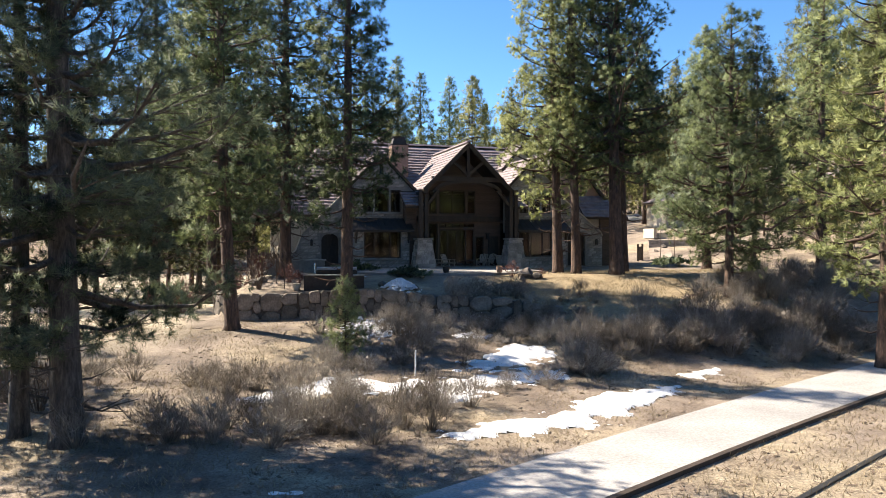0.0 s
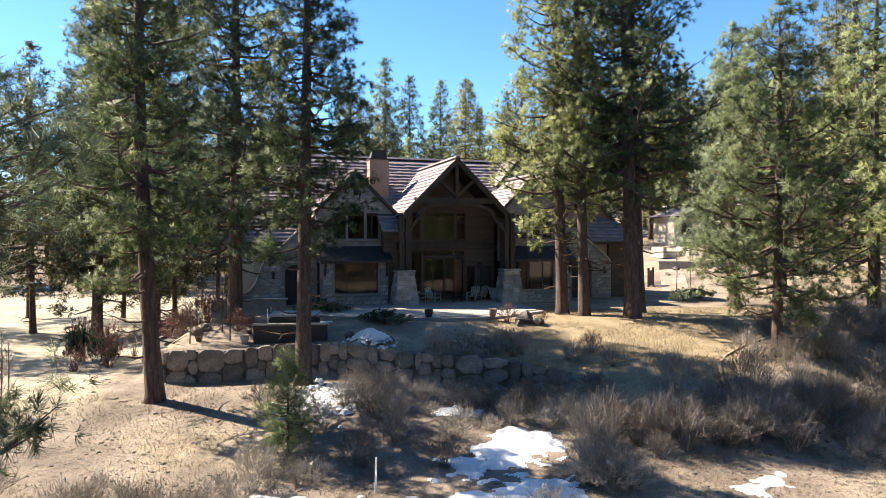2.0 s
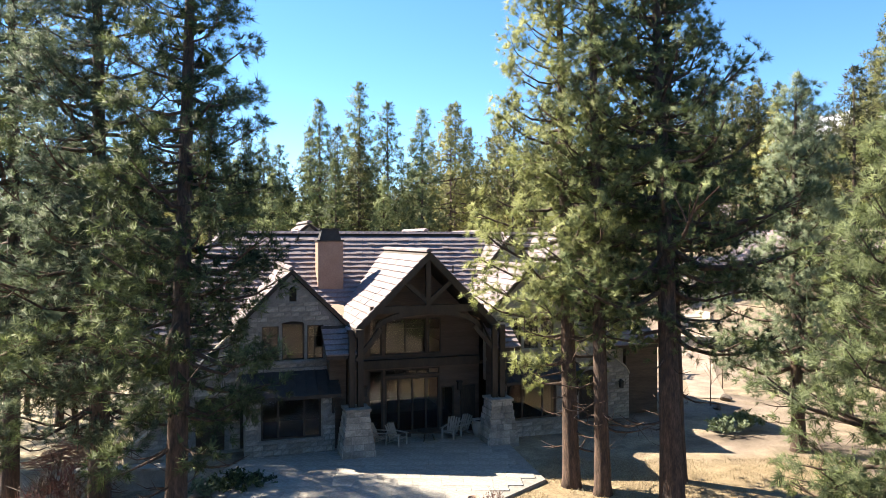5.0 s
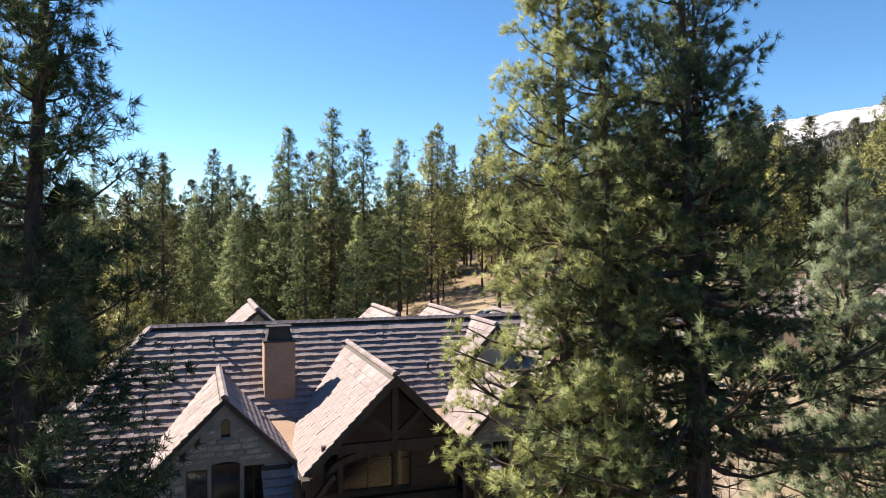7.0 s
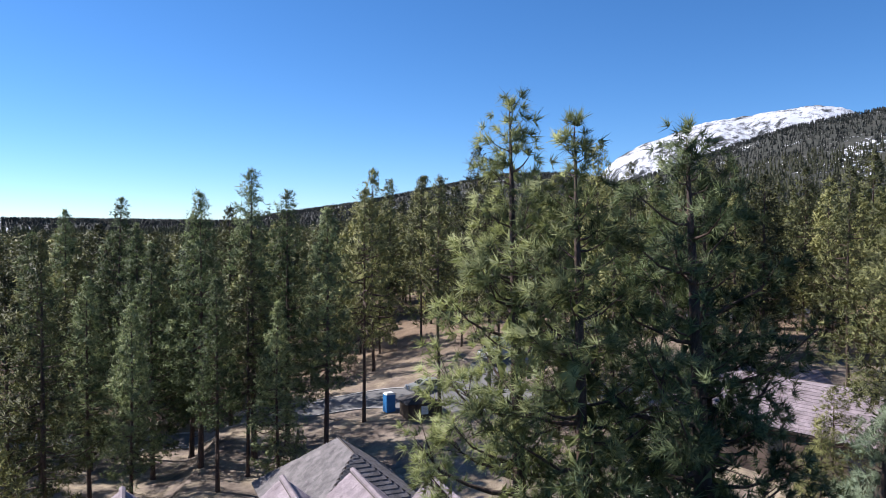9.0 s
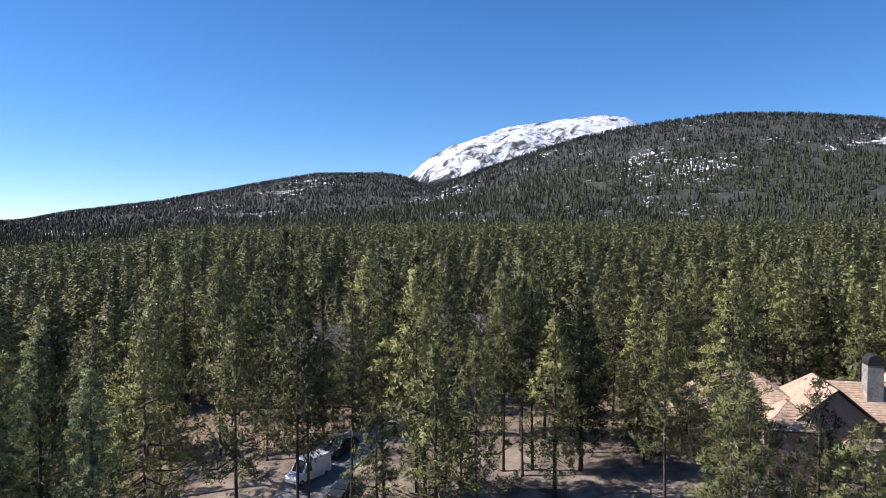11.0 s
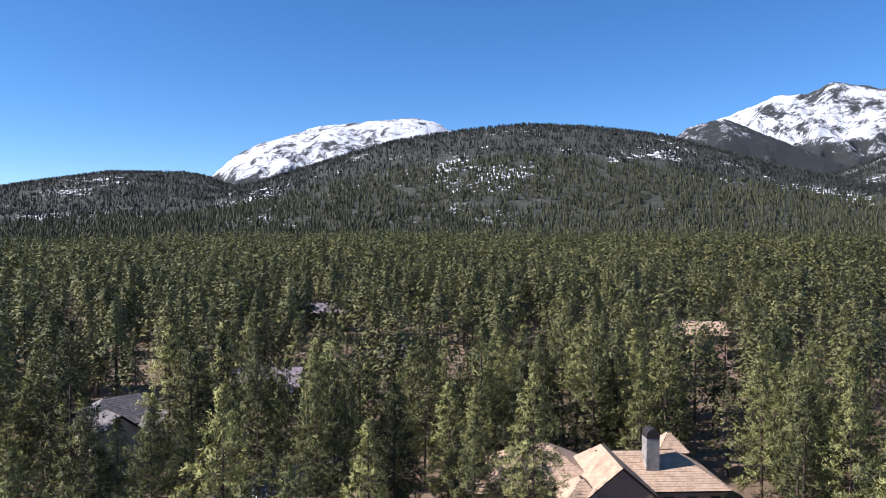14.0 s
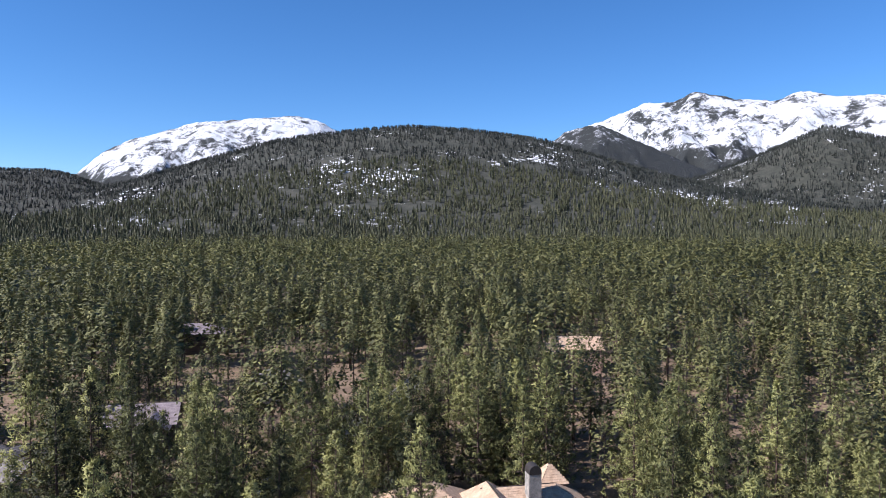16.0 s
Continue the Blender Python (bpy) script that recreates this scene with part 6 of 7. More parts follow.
ROCKS = [rock_mesh(60 + i) for i in range(7)]
rr = random.Random(8)
wall = thing("retaining_wall", pose(0, 0, 0), "low retaining wall of big flat-faced brown fieldstones below the terrace", "retaining wall")
line = [(-13.2, 44.2), (-13.5, 42.8), (-13.2, 41.6), (-12.5, 40.7)] + [(x, float(wall_line(np.array(x)))) for x in np.arange(-11.8, 6.3, 0.6)]
run = [0.0]
for (ax, ay), (bx, by) in zip(line, line[1:]):
    run.append(run[-1] + math.hypot(bx - ax, by - ay))
LX, LY = [p[0] for p in line], [p[1] for p in line]


def on_wall(s):
    """Place, heading, foot and top of the retaining wall at s metres along it."""
    x, y = float(np.interp(s, run, LX)), float(np.interp(s, run, LY))
    x0, y0 = float(np.interp(s - 0.35, run, LX)), float(np.interp(s - 0.35, run, LY))
    x1, y1 = float(np.interp(s + 0.35, run, LX)), float(np.interp(s + 0.35, run, LY))
    low = gz(x, y - 0.9) if x > -12.4 else gz(-14.4, y)
    top = (gz(x, y + 0.9) if x > -12.4 else gz(-11.5, 42.0)) + 0.1
    return x, y, math.atan2(y1 - y0, x1 - x0), low - 0.1, max(top, low + 0.35)


core = Build()
samples = [on_wall(q) for q in np.arange(0, run[-1] + 0.01, 0.5)]
for x, y, a, low, top in samples:
    ox, oy = math.sin(a), -math.cos(a)
    for d, z in ((0.0, low - 0.3), (0.0, top - 0.12), (-0.8, top - 0.14), (-0.8, low - 0.3)):
        core.v.append((x + ox * d, y + oy * d, z))
for i in range(len(samples) - 1):
    for k in range(4):
        core.f.append((i * 4 + k, i * 4 + (k + 1) % 4, i * 4 + 4 + (k + 1) % 4, i * 4 + 4 + k))
core.f += [(0, 1, 2, 3), tuple(len(core.v) - 4 + k for k in (3, 2, 1, 0))]
part("wall_core", core, JOINT, wall, "dark earth joints")


def face_stone(w, h):
    """One flat-faced stone with uneven outline and softened edges, its back on the plane y = 0."""
    pts = []
    for cx, cz in ((-1, -1), (1, -1), (1, 1), (-1, 1)):
        cut_x, cut_z = rr.uniform(0.08, 0.42) * w, rr.uniform(0.08, 0.42) * h
        p, q = (cx * w / 2, cz * (h / 2 - cut_z)), (cx * (w / 2 - cut_x), cz * h / 2)
        pts += [p, q] if cx * cz > 0 else [q, p]
    pts = [(x + rr.uniform(-0.02, 0.02), z + rr.uniform(-0.02, 0.02)) for x, z in pts]
    d = rr.uniform(0.09, 0.17)
    tilt = rr.uniform(-0.03, 0.03), rr.uniform(-0.03, 0.03)
    rings = [(1.0, 0.05), (1.0, -d * 0.6), (0.94, -d * 0.88), (0.82, -d)]
    v = [(x * k, y + (x * tilt[0] + z * tilt[1]) * (j > 1), z * k) for j, (k, y) in enumerate(rings) for x, z in pts]
    n = len(pts)
    f = [(j * n + i, j * n + (i + 1) % n, j * n + n + (i + 1) % n, j * n + n + i) for j in range(3) for i in range(n)] + [tuple(range(3 * n, 4 * n))]
    return Build().add(v, f)


at = 0.0
while at < run[-1] - 0.3:
    w = rr.choice((rr.uniform(0.32, 0.55), rr.uniform(0.55, 0.95), rr.uniform(0.9, 1.35)))
    x, y, a, low, top = on_wall(at + w / 2)
    high = top - low
    cuts = [0.0, 1.0] if rr.random() < 0.3 and high < 1.5 and w > 0.8 else [0.0, rr.uniform(0.35, 0.65), 1.0] if rr.random() < 0.6 else [0.0, rr.uniform(0.25, 0.38), rr.uniform(0.58, 0.72), 1.0]
    for c0, c1 in zip(cuts, cuts[1:]):
        shift = rr.uniform(-0.1, 0.1)
        hh = (c1 - c0) * high
        m = pose(x + math.cos(a) * shift, y + math.sin(a) * shift, low + (c0 + c1) / 2 * high, 0, rr.uniform(-7, 7), math.degrees(a))
        part("fieldstone", face_stone(w * rr.uniform(0.9, 1.1), hh * 0.97), FIELDSTONE, wall, at=m)
    at += w * 0.98


def rock(x, y, s, label="rounded granite boulder lying in brush", hs=0.7, dz=0.0):
    ob = new("boulder", rr.choice(ROCKS))
    ob.matrix_basis = pose(x, y, gz(x, y) + s * hs * 0.22 + dz, 0, 0, rr.uniform(0, 360)) @ Matrix.Diagonal((s, s * rr.uniform(0.7, 1.0), s * hs, 1))
    return tagged(ob, label, "boulder", "loose boulders")


for x, y, s in ((5.3, 45.4, 1.35), (5.9, 45.0, 0.8), (4.9, 44.9, 0.6), (-11.6, 43.9, 0.9), (-11.2, 44.4, 0.8), (-2.6, 43.0, 0.7), (-3.6, 42.4, 0.8), (5.8, 37.3, 0.9), (7.0, 36.6, 0.7), (3.0, 41.0, 0.5), (-1.6, 42.2, 0.5),
                (19.0, 61.5, 0.7), (20.4, 63.5, 0.9), (24.0, 78, 0.9), (22.6, 76, 0.7), (29.4, 113.5, 1.2), (28.0, 112.6, 0.9), (25.5, 112.5, 0.8), (47, 124, 1.3), (49, 123.5, 1.0), (52, 122, 1.1)):
    rock(x, y, s)


def bush_mesh(seed, stems, twigs, leaves, h, w, mat, leaf_size=0.045, stem_w=0.010):
    rng = np.random.default_rng(seed)
    a = rng.uniform(0, 6.28, stems)
    out = rng.random(stems) ** 0.6
    tipp = np.stack([np.cos(a) * out * w, np.sin(a) * out * w, h * (1 - 0.45 * out ** 2) * rng.uniform(0.6, 1.1, stems)], 1)
    base = tipp * np.array([0.15, 0.15, 0.0]) + np.array([0, 0, -0.05])
    mid = base * 0.45 + tipp * 0.55 + np.array([0, 0, 0.12 * h]) + rng.normal(0, 0.05 * h, (stems, 3))
    segs = [(base, mid, stem_w * 1.4), (mid, tipp, stem_w)]
    k = rng.integers(0, stems, stems * twigs)
    q = rng.random((stems * twigs, 1))
    st = mid[k] * (1 - q) + tipp[k] * q
    en = st + (tipp[k] - mid[k]) * rng.uniform(0.2, 0.6, (stems * twigs, 1)) + rng.normal(0, 0.13 * h, (stems * twigs, 3)) + np.array([0, 0, 0.10 * h])
    segs.append((st, en, stem_w * 0.8))
    tris = []
    for s, e, wd in segs:
        d = e - s
        side = np.cross(d, rng.normal(0, 1, d.shape))
        side /= np.linalg.norm(side, axis=1)[:, None]
        tris.append(np.stack([s - side * wd, s + side * wd, e], 1))
    if leaves:
        i = rng.integers(0, len(en), leaves)
        c = st[i] + (en[i] - st[i]) * rng.random((leaves, 1))
        tris.append(c[:, None] + rng.normal(0, leaf_size, (leaves, 3, 3)))
    co = np.concatenate(tris).reshape(-1, 3)
    return fast_mesh("brush", co, np.arange(len(co)).reshape(-1, 3), mat)


SAGES = [bush_mesh(70 + i, 88, 8, (90, 50, 0, 120, 0)[i], (0.75, 0.9, 1.05, 0.7, 1.1)[i], (0.75, 0.7, 0.6, 0.85, 0.6)[i], SAGE, 0.03, 0.0062) for i in range(5)]
BARES = [bush_mesh(80 + i, 26, 6, 0, 1.5, 0.7, TWIG, stem_w=0.014) for i in range(3)]
REDS = [bush_mesh(90 + i, 34, 6, 90, 1.2, 0.75, RED_TWIG, stem_w=0.013) for i in range(3)]
GREENS = [bush_mesh(95 + i, 40, 5, 900, 0.7, 1.0, (PINE_BLUE, PINE, PINE_BLUE)[i], 0.06) for i in range(3)]


def shrub(name, meshes, x, y, s, label, group, sz=1.0):
    ob = new(name, rr.choice(meshes))
    ob.matrix_basis = pose(x, y, gz(x, y), 0, 0, rr.uniform(0, 360)) @ Matrix.Diagonal((s, s, s * sz, 1))
    return tagged(ob, label, "shrub", group)


def on_path(x, y, m=1.7):
    return abs(path_side(x, y)[0]) < m


LONG_SNOW = [(-3.4, 27.0, 0.2, 25.6, 1.4), (0.4, 26.4, 3.8, 28.6, 1.2), (2.6, 30.6, 3.6, 33.0, 1.25), (1.6, 29.4, 2.8, 31.0, 0.7)]
SNOW_STRIP = [(0.6, 20.2, 3.6, 21.7, 0.6), (3.4, 21.6, 6.0, 24.0, 0.95), (6.0, 24.4, 8.6, 26.6, 0.7)]


def in_snow(x, y):
    for ax, ay, bx, by, r in LONG_SNOW + SNOW_STRIP:
        t = max(0, min(1, ((x - ax) * (bx - ax) + (y - ay) * (by - ay)) / ((bx - ax) ** 2 + (by - ay) ** 2)))
        if math.hypot(x - ax - t * (bx - ax), y - ay - t * (by - ay)) < r * 0.85:
            return True
    return False


# thickets: centre, spread, count, size
THICKETS = [(-6.0, 20.6, 2.2, 1.2, 15, 1.0), (-2.6, 21.2, 2.0, 1.2, 13, 1.0), (-0.8, 23.2, 1.6, 0.8, 6, 0.9), (-7.0, 26.6, 2.2, 1.6, 12, 0.9), (-2.2, 30.5, 2.4, 1.4, 9, 0.8), (-1.5, 35.0, 2.8, 2.2, 14, 0.95),
            (6.0, 29.3, 1.0, 0.8, 5, 1.25), (3.2, 35.4, 2.4, 1.6, 13, 0.95), (8.2, 32.6, 2.4, 1.5, 17, 1.15), (11.8, 32.6, 1.8, 1.3, 13, 1.2), (15.2, 33.6, 2.0, 1.6, 14, 1.25), (19.5, 36.5, 2.6, 2.2, 14, 1.3),
            (16.5, 38.4, 2.0, 1.6, 9, 1.0), (20.0, 42.0, 3.0, 2.0, 12, 1.1), (24.5, 44.5, 3.0, 3.0, 11, 1.1), (1.0, 26.8, 2.2, 1.0, 6, 0.7), (-14.5, 26.0, 2.5, 2.5, 9, 1.0), (3.0, 39.4, 3.4, 1.6, 12, 0.9), (-3.5, 24.2, 1.2, 0.6, 4, 0.8)]
for cx, cy, sx, sy, n, size in THICKETS:
    for _ in range(int(n * 1.5)):
        x, y = rr.gauss(cx, sx * 0.7), rr.gauss(cy, sy * 0.7)
        if on_path(x, y) or in_snow(x, y):
            continue
        shrub("sagebrush", SAGES, x, y, size * rr.uniform(0.75, 1.4), "dry grey sagebrush with twiggy stems", "sagebrush on the bank", rr.uniform(0.8, 1.15))
for x, y, s in ((-16.0, 22.5, 1.7), (-14.6, 24.0, 1.8), (-17.5, 25.5, 1.9), (-13.0, 23.0, 1.4), (-19, 23.5, 1.9), (-10.4, 45.6, 1.4), (-12.5, 47.0, 1.5), (-11.5, 48.8, 1.5), (-14.2, 49.5, 1.5), (-10.9, 42.4, 1.1), (-16, 47, 1.2)):
    shrub("bare_shrub", BARES, x, y, s, "leafless brown shrub with many thin stems", "bare shrubs")
for x, y, s in ((-9.4, 43.9, 0.9), (-8.7, 43.4, 0.7), (-11.8, 46.4, 1.3), (-13.6, 47.6, 1.5), (-12.6, 49.2, 1.4), (-15.0, 48.6, 1.3), (4.4, 45.4, 0.8), (6.2, 45.2, 0.5), (-17.5, 43.5, 1.1)):
    shrub("red_twig_shrub", REDS, x, y, s, "leafless shrub with reddish twigs", "red-twigged shrubs")
for x, y, s in ((-2.0, 44.9, 1.0), (-1.3, 44.7, 0.75), (-2.9, 45.2, 0.7), (-5.8, 48.0, 1.1), (-6.8, 47.7, 0.9), (-5.0, 48.6, 0.8), (17.5, 56.5, 1.2), (19.0, 57.5, 1.1), (27, 72, 1.3)):
    shrub("juniper", GREENS, x, y, s, "low dark-green spreading juniper", "junipers", 0.9)


for x, y, s, sz in ((-19.0, 47.2, 0.85, 2.9), (-16.9, 45.2, 0.75, 2.5), (-18.0, 48.4, 0.7, 2.2)):
    shrub("upright_juniper", GREENS, x, y, s, "dark-green upright juniper beside the meadow", "upright junipers", sz)
for x, y, s in ((-17.6, 47.4, 1.7), (-20.2, 49.6, 1.9), (-16.2, 44.4, 1.3)):
    shrub("red_twig_shrub", REDS, x, y, s, "tall leafless shrub with rusty red twigs", "red-twigged shrubs")


def sapling(x, y, h):
    t = thing("bare_sapling", pose(x, y, gz(x, y)), "thin leafless sapling on a bare stem", "tree", "bare saplings")
    b = Build()
    b.tube([(0, 0, -0.1), (0.03, 0.02, h * 0.5), (0, 0.05, h)], [0.035, 0.025, 0.008], 6)
    part("trunk", b, TWIG, t)
    rs = random.Random(int(x * 100 + y))
    br = Build()
    for i in range(14):
        z = h * (0.35 + 0.6 * i / 14)
        a = rs.uniform(0, 6.28)
        L = h * 0.22 * (1.1 - i / 14)
        e = (math.cos(a) * L, math.sin(a) * L, z + L * 1.1)
        br.tube([(0.02, 0.02, z), e], [0.012, 0.004], 4)
        br.tube([((0.02 + e[0]) / 2, (0.02 + e[1]) / 2, (z + e[2]) / 2), (e[0] * 0.8 + rs.uniform(-.15, .15), e[1] * 0.8 + rs.uniform(-.15, .15), e[2] + 0.1)], [0.007, 0.003], 3)
    part("twig_spray", br, TWIG, t)


for x, y, h in ((-11.2, 42.0, 2.2), (-9.4, 42.4, 2.6), (-10.2, 43.8, 2.4), (-17.5, 38, 2.4), (-19, 40, 2.6), (-20.5, 37, 2.2), (-16.6, 36, 2.0), (-22, 41, 2.6), (18.9, 62.3, 3.2), (21.8, 67.6, 3.4), (-18.2, 35.0, 2.2)):
    sapling(x, y, h)
rs = random.Random(517)
pile = Build()
for _ in range(260):
    px, py = rs.gauss(0, 1.0), rs.gauss(0, 0.5)
    h = 1.5 * math.exp(-(px / 1.5) ** 2 - (py / 0.9) ** 2) * rs.uniform(0.15, 1.0)
    a, L, tip = rs.gauss(0.25, 0.6) + rs.choice((0, math.pi)), rs.uniform(0.7, 1.8), rs.uniform(-0.25, 0.5)
    dx, dy = math.cos(a) * L * 0.5, math.sin(a) * L * 0.5
    pile.tube([(px - dx, py - dy, max(0.0, h - tip * 0.5)), (px + rs.gauss(0, 0.06), py, h + 0.06), (px + dx, py + dy, max(0.02, h + tip))], [0.022, 0.016, 0.005], 4)
brush_pile = new("brush_pile", pile.mesh("brush_pile", RED_TWIG))
brush_pile.matrix_basis = pose(-18.0, 59.5, gz(-18.0, 59.5), 0, 0, 15)
tagged(brush_pile, "heap of cut reddish-brown branches under the pines", "brush pile", kind="stuff")
stake = new("marker_stake", Build().tube([(0, 0, -0.2), (0.01, 0, 1.02)], [0.035, 0.03], 8).mesh("marker_stake", WHITE))
stake.matrix_basis = pose(-1.1, 28.4, gz(-1.1, 28.4))
tagged(stake, "thin white marker stake standing in snow", "stake")
stake = new("marker_stake", Build().tube([(0, 0, -0.2), (0.01, 0, 0.8)], [0.03, 0.03], 8).mesh("marker_stake", TIMBER))
stake.matrix_basis = pose(11.2, 34.0, gz(11.2, 34.0))
tagged(stake, "short brown wooden stake in the brush", "stake")
strip("lawn_edging", [(11.9, 35.4), (12.0, 36.2), (12.4, 37.3), (13.1, 38.5), (14.1, 40.0), (15.3, 41.4), (16.8, 42.5), (18.6, 43.3)], 0.10, 0.3, STUCCO, "thin tan curved edging round the lawn", lambda x, y: gz(x, y) + 0.06, "edging")


def snow_patch(label, capsules, seed, thick=0.08, rough=1.15):
    """Old snow lying where some capsules (x0, y0, x1, y1, r) reach, with a broken edge."""
    xs = [c[0] for c in capsules] + [c[2] for c in capsules]
    ys = [c[1] for c in capsules] + [c[3] for c in capsules]
    R = max(c[4] for c in capsules) + 0.8
    st = 0.085
    gx, gy = np.meshgrid(np.arange(min(xs) - R, max(xs) + R, st), np.arange(min(ys) - R, max(ys) + R, st))
    f = np.full(gx.shape, -9.0)
    for ax, ay, bx, by, r in capsules:
        L = (bx - ax) ** 2 + (by - ay) ** 2 + 1e-9
        t = np.clip(((gx - ax) * (bx - ax) + (gy - ay) * (by - ay)) / L, 0, 1)
        f = np.maximum(f, r - np.hypot(gx - ax - t * (bx - ax), (gy - ay - t * (by - ay)) * 1.25))
    f += rough * (lumps(gx, gy, 1.1, seed) * 0.75 + lumps(gx, gy, 0.42, seed + 3) * 0.45 + lumps(gx, gy, 0.2, seed + 5) * 0.3)
    z = ground_z(gx, gy) + np.clip(f, -0.3, 0.45) / 0.45 * thick + lumps(gx, gy, 0.5, seed + 1) * 0.015
    on = f > -0.12
    n0, n1 = gx.shape
    i = np.arange(n0 * n1).reshape(n0, n1)
    sel = on[:-1, :-1] & on[:-1, 1:] & on[1:, 1:] & on[1:, :-1]
    q = np.stack([i[:-1, :-1][sel], i[:-1, 1:][sel], i[1:, 1:][sel], i[1:, :-1][sel]], 1)
    used, inv = np.unique(q.ravel(), return_inverse=True)
    co = np.stack([gx.ravel(), gy.ravel(), z.ravel()], 1)[used]
    ob = new("snow_patch", fast_mesh("snow_patch", co, inv.reshape(-1, 4), SNOW, True))
    return tagged(ob, label, "snow", "snow patches")


snow_patch("long melting snow patch on the bank", LONG_SNOW, 1.0)
snow_patch("melting snow patch among sagebrush", [(-6.4, 25.0, -4.5, 27.0, 1.0)], 2.0, rough=0.7)
snow_patch("melting snow strip beside dry grass", SNOW_STRIP, 3.0)
snow_patch("small snow patch in the thicket", [(10.2, 28.4, 10.5, 29.4, 0.55)], 4.0)
snow_patch("grainy old snow under the snow heap", [(-2.9, 41.6, -2.3, 41.9, 0.5)], 5.0, 0.3, 0.5)
rng = np.random.default_rng(66)
crumbs, lumps_of_snow = Build(), Build()


def crumb(build, x, y, z, r):
    """A broken lump of old snow."""
    ang = rng.uniform(0, 6.28)
    ring = [(x + math.cos(ang + k * 1.047) * r * rng.uniform(0.6, 1.3), y + math.sin(ang + k * 1.047) * r * rng.uniform(0.6, 1.3), z + r * rng.uniform(-0.1, 0.3)) for k in range(6)]
    up = [(x + (p[0] - x) * 0.55, y + (p[1] - y) * 0.55, z + r * rng.uniform(0.5, 0.95)) for p in ring]
    build.add(ring + up, [(k, (k + 1) % 6, (k + 1) % 6 + 6, k + 6) for k in range(6)] + [(6, 7, 8, 9, 10, 11)])


for _ in range(900):
    cx, cy = rng.normal(-3.5, 0.9), rng.normal(37.4, 1.0)
    crumb(crumbs, cx, cy, gz(cx, cy), float(rng.gamma(2.5, 0.022) + 0.02))
for _ in range(520):
    cx, cy = rng.normal(-2.55, 0.42), rng.normal(41.75, 0.36)
    d = math.hypot((cx + 2.55) / 1.1, (cy - 41.75) / 0.9)
    crumb(lumps_of_snow, cx, cy, gz(cx, cy) + 0.62 * max(0.0, 1 - d) ** 0.8, float(rng.uniform(0.04, 0.15)))
tagged(new("snow_heap", lumps_of_snow.mesh("snow_heap", SNOW)), "shovelled heap of broken old snow by the bank", "snow", kind="stuff")
tagged(new("snow_crumbs", crumbs.mesh("snow_crumbs", SNOW)), "broken crumbs of old snow scattered over stones", "snow", kind="stuff")
snow_patch("thin snow scrap in brush", [(1.0, 35.4, 1.6, 35.6, 0.35)], 7.0)
snow_patch("tiny snow scrap on dry grass", [(-3.6, 15.6, -3.3, 15.6, 0.22)], 8.0, 0.05, 0.2)
snow_patch("dusting of snow on the spa surround", [(-6.3, 45.3, -5.2, 45.4, 0.25)], 9.0, 0.06, 0.3)


# dry grass, twigs and cones on the ground
def scatter(name, label, n, x0, x1, y0, y1, seed, mat, kind, keep=None):
    rng = np.random.default_rng(seed)
    x, y = rng.uniform(x0, x1, n), rng.uniform(y0, y1, n)
    ok = np.abs(path_side(x, y)[0]) > 1.55
    ok &= lumps(x, y, 2.2, seed) + lumps(x, y, 0.7, seed + 1) * 0.6 > -0.25
    if keep is not None:
        ok &= keep(x, y)
    x, y = x[ok], y[ok]
    z = ground_z(x, y)
    m = len(x)
    p = np.stack([x, y, z], 1)
    if kind == "blade":
        d = np.stack([rng.normal(0, 0.5, m), rng.normal(0, 0.5, m), rng.uniform(0.5, 1.0, m)], 1) * rng.uniform(0.06, 0.2, (m, 1))
        s = np.stack([rng.normal(0, 1, m), rng.normal(0, 1, m), np.zeros(m)], 1)
        s = s / np.linalg.norm(s, axis=1)[:, None] * 0.012
    else:
        d = np.stack([rng.normal(0, 1, m), rng.normal(0, 1, m), rng.uniform(0, 0.35, m)], 1) * rng.uniform(0.04, 0.22, (m, 1))
        s = np.cross(d, [0, 0, 1.0])
        s = s / np.linalg.norm(s, axis=1)[:, None] * rng.uniform(0.008, 0.03, (m, 1))
        p[:, 2] += 0.015
    co = np.stack([p - s, p + s, p + d], 1).reshape(-1, 3)
    ob = new(name, fast_mesh(name, co, np.arange(len(co)).reshape(-1, 3), mat))
    return tagged(ob, label, "ground litter", kind="stuff")


rng = np.random.default_rng(71)
clods = Build()
cx, cy = rng.uniform(-24, 22, 3600), rng.uniform(12.5, 41, 3600)
ok = (np.abs(path_side(cx, cy)[0]) > 1.9) & (lumps(cx, cy, 1.6, 3.0) + 0.5 * lumps(cx, cy, 0.5, 7.0) > -0.1) & ((cy < 38) | (cx < -14)) & ~((cx > 3) & (cy > 35))
cx, cy = cx[ok], cy[ok]
cz = ground_z(cx, cy)
for x, y, z in zip(cx, cy, cz):
    r, ang = rng.uniform(0.03, 0.12), rng.uniform(0, 6.28)
    k = rng.uniform(0.45, 1.7, 6)
    ring = [(x + math.cos(ang + i * 1.047) * r * k[i], y + math.sin(ang + i * 1.047) * r * k[i], z - 0.02) for i in range(6)]
    up = [(x + (p[0] - x) * 0.5, y + (p[1] - y) * 0.5, z + r * rng.uniform(0.1, 0.42)) for p in ring]
    clods.add(ring + up, [(i, (i + 1) % 6, (i + 1) % 6 + 6, i + 6) for i in range(6)] + [(6, 7, 8, 9, 10, 11)])
tagged(new("litter_clods", clods.mesh("litter_clods", CLOD)), "clods of earth, cones and matted pine needles", "ground litter", kind="stuff")
scatter("dry_grass", "straw-coloured dry grass blades", 90000, -26, 26, 11, 40, 5, DRY_GRASS, "blade")
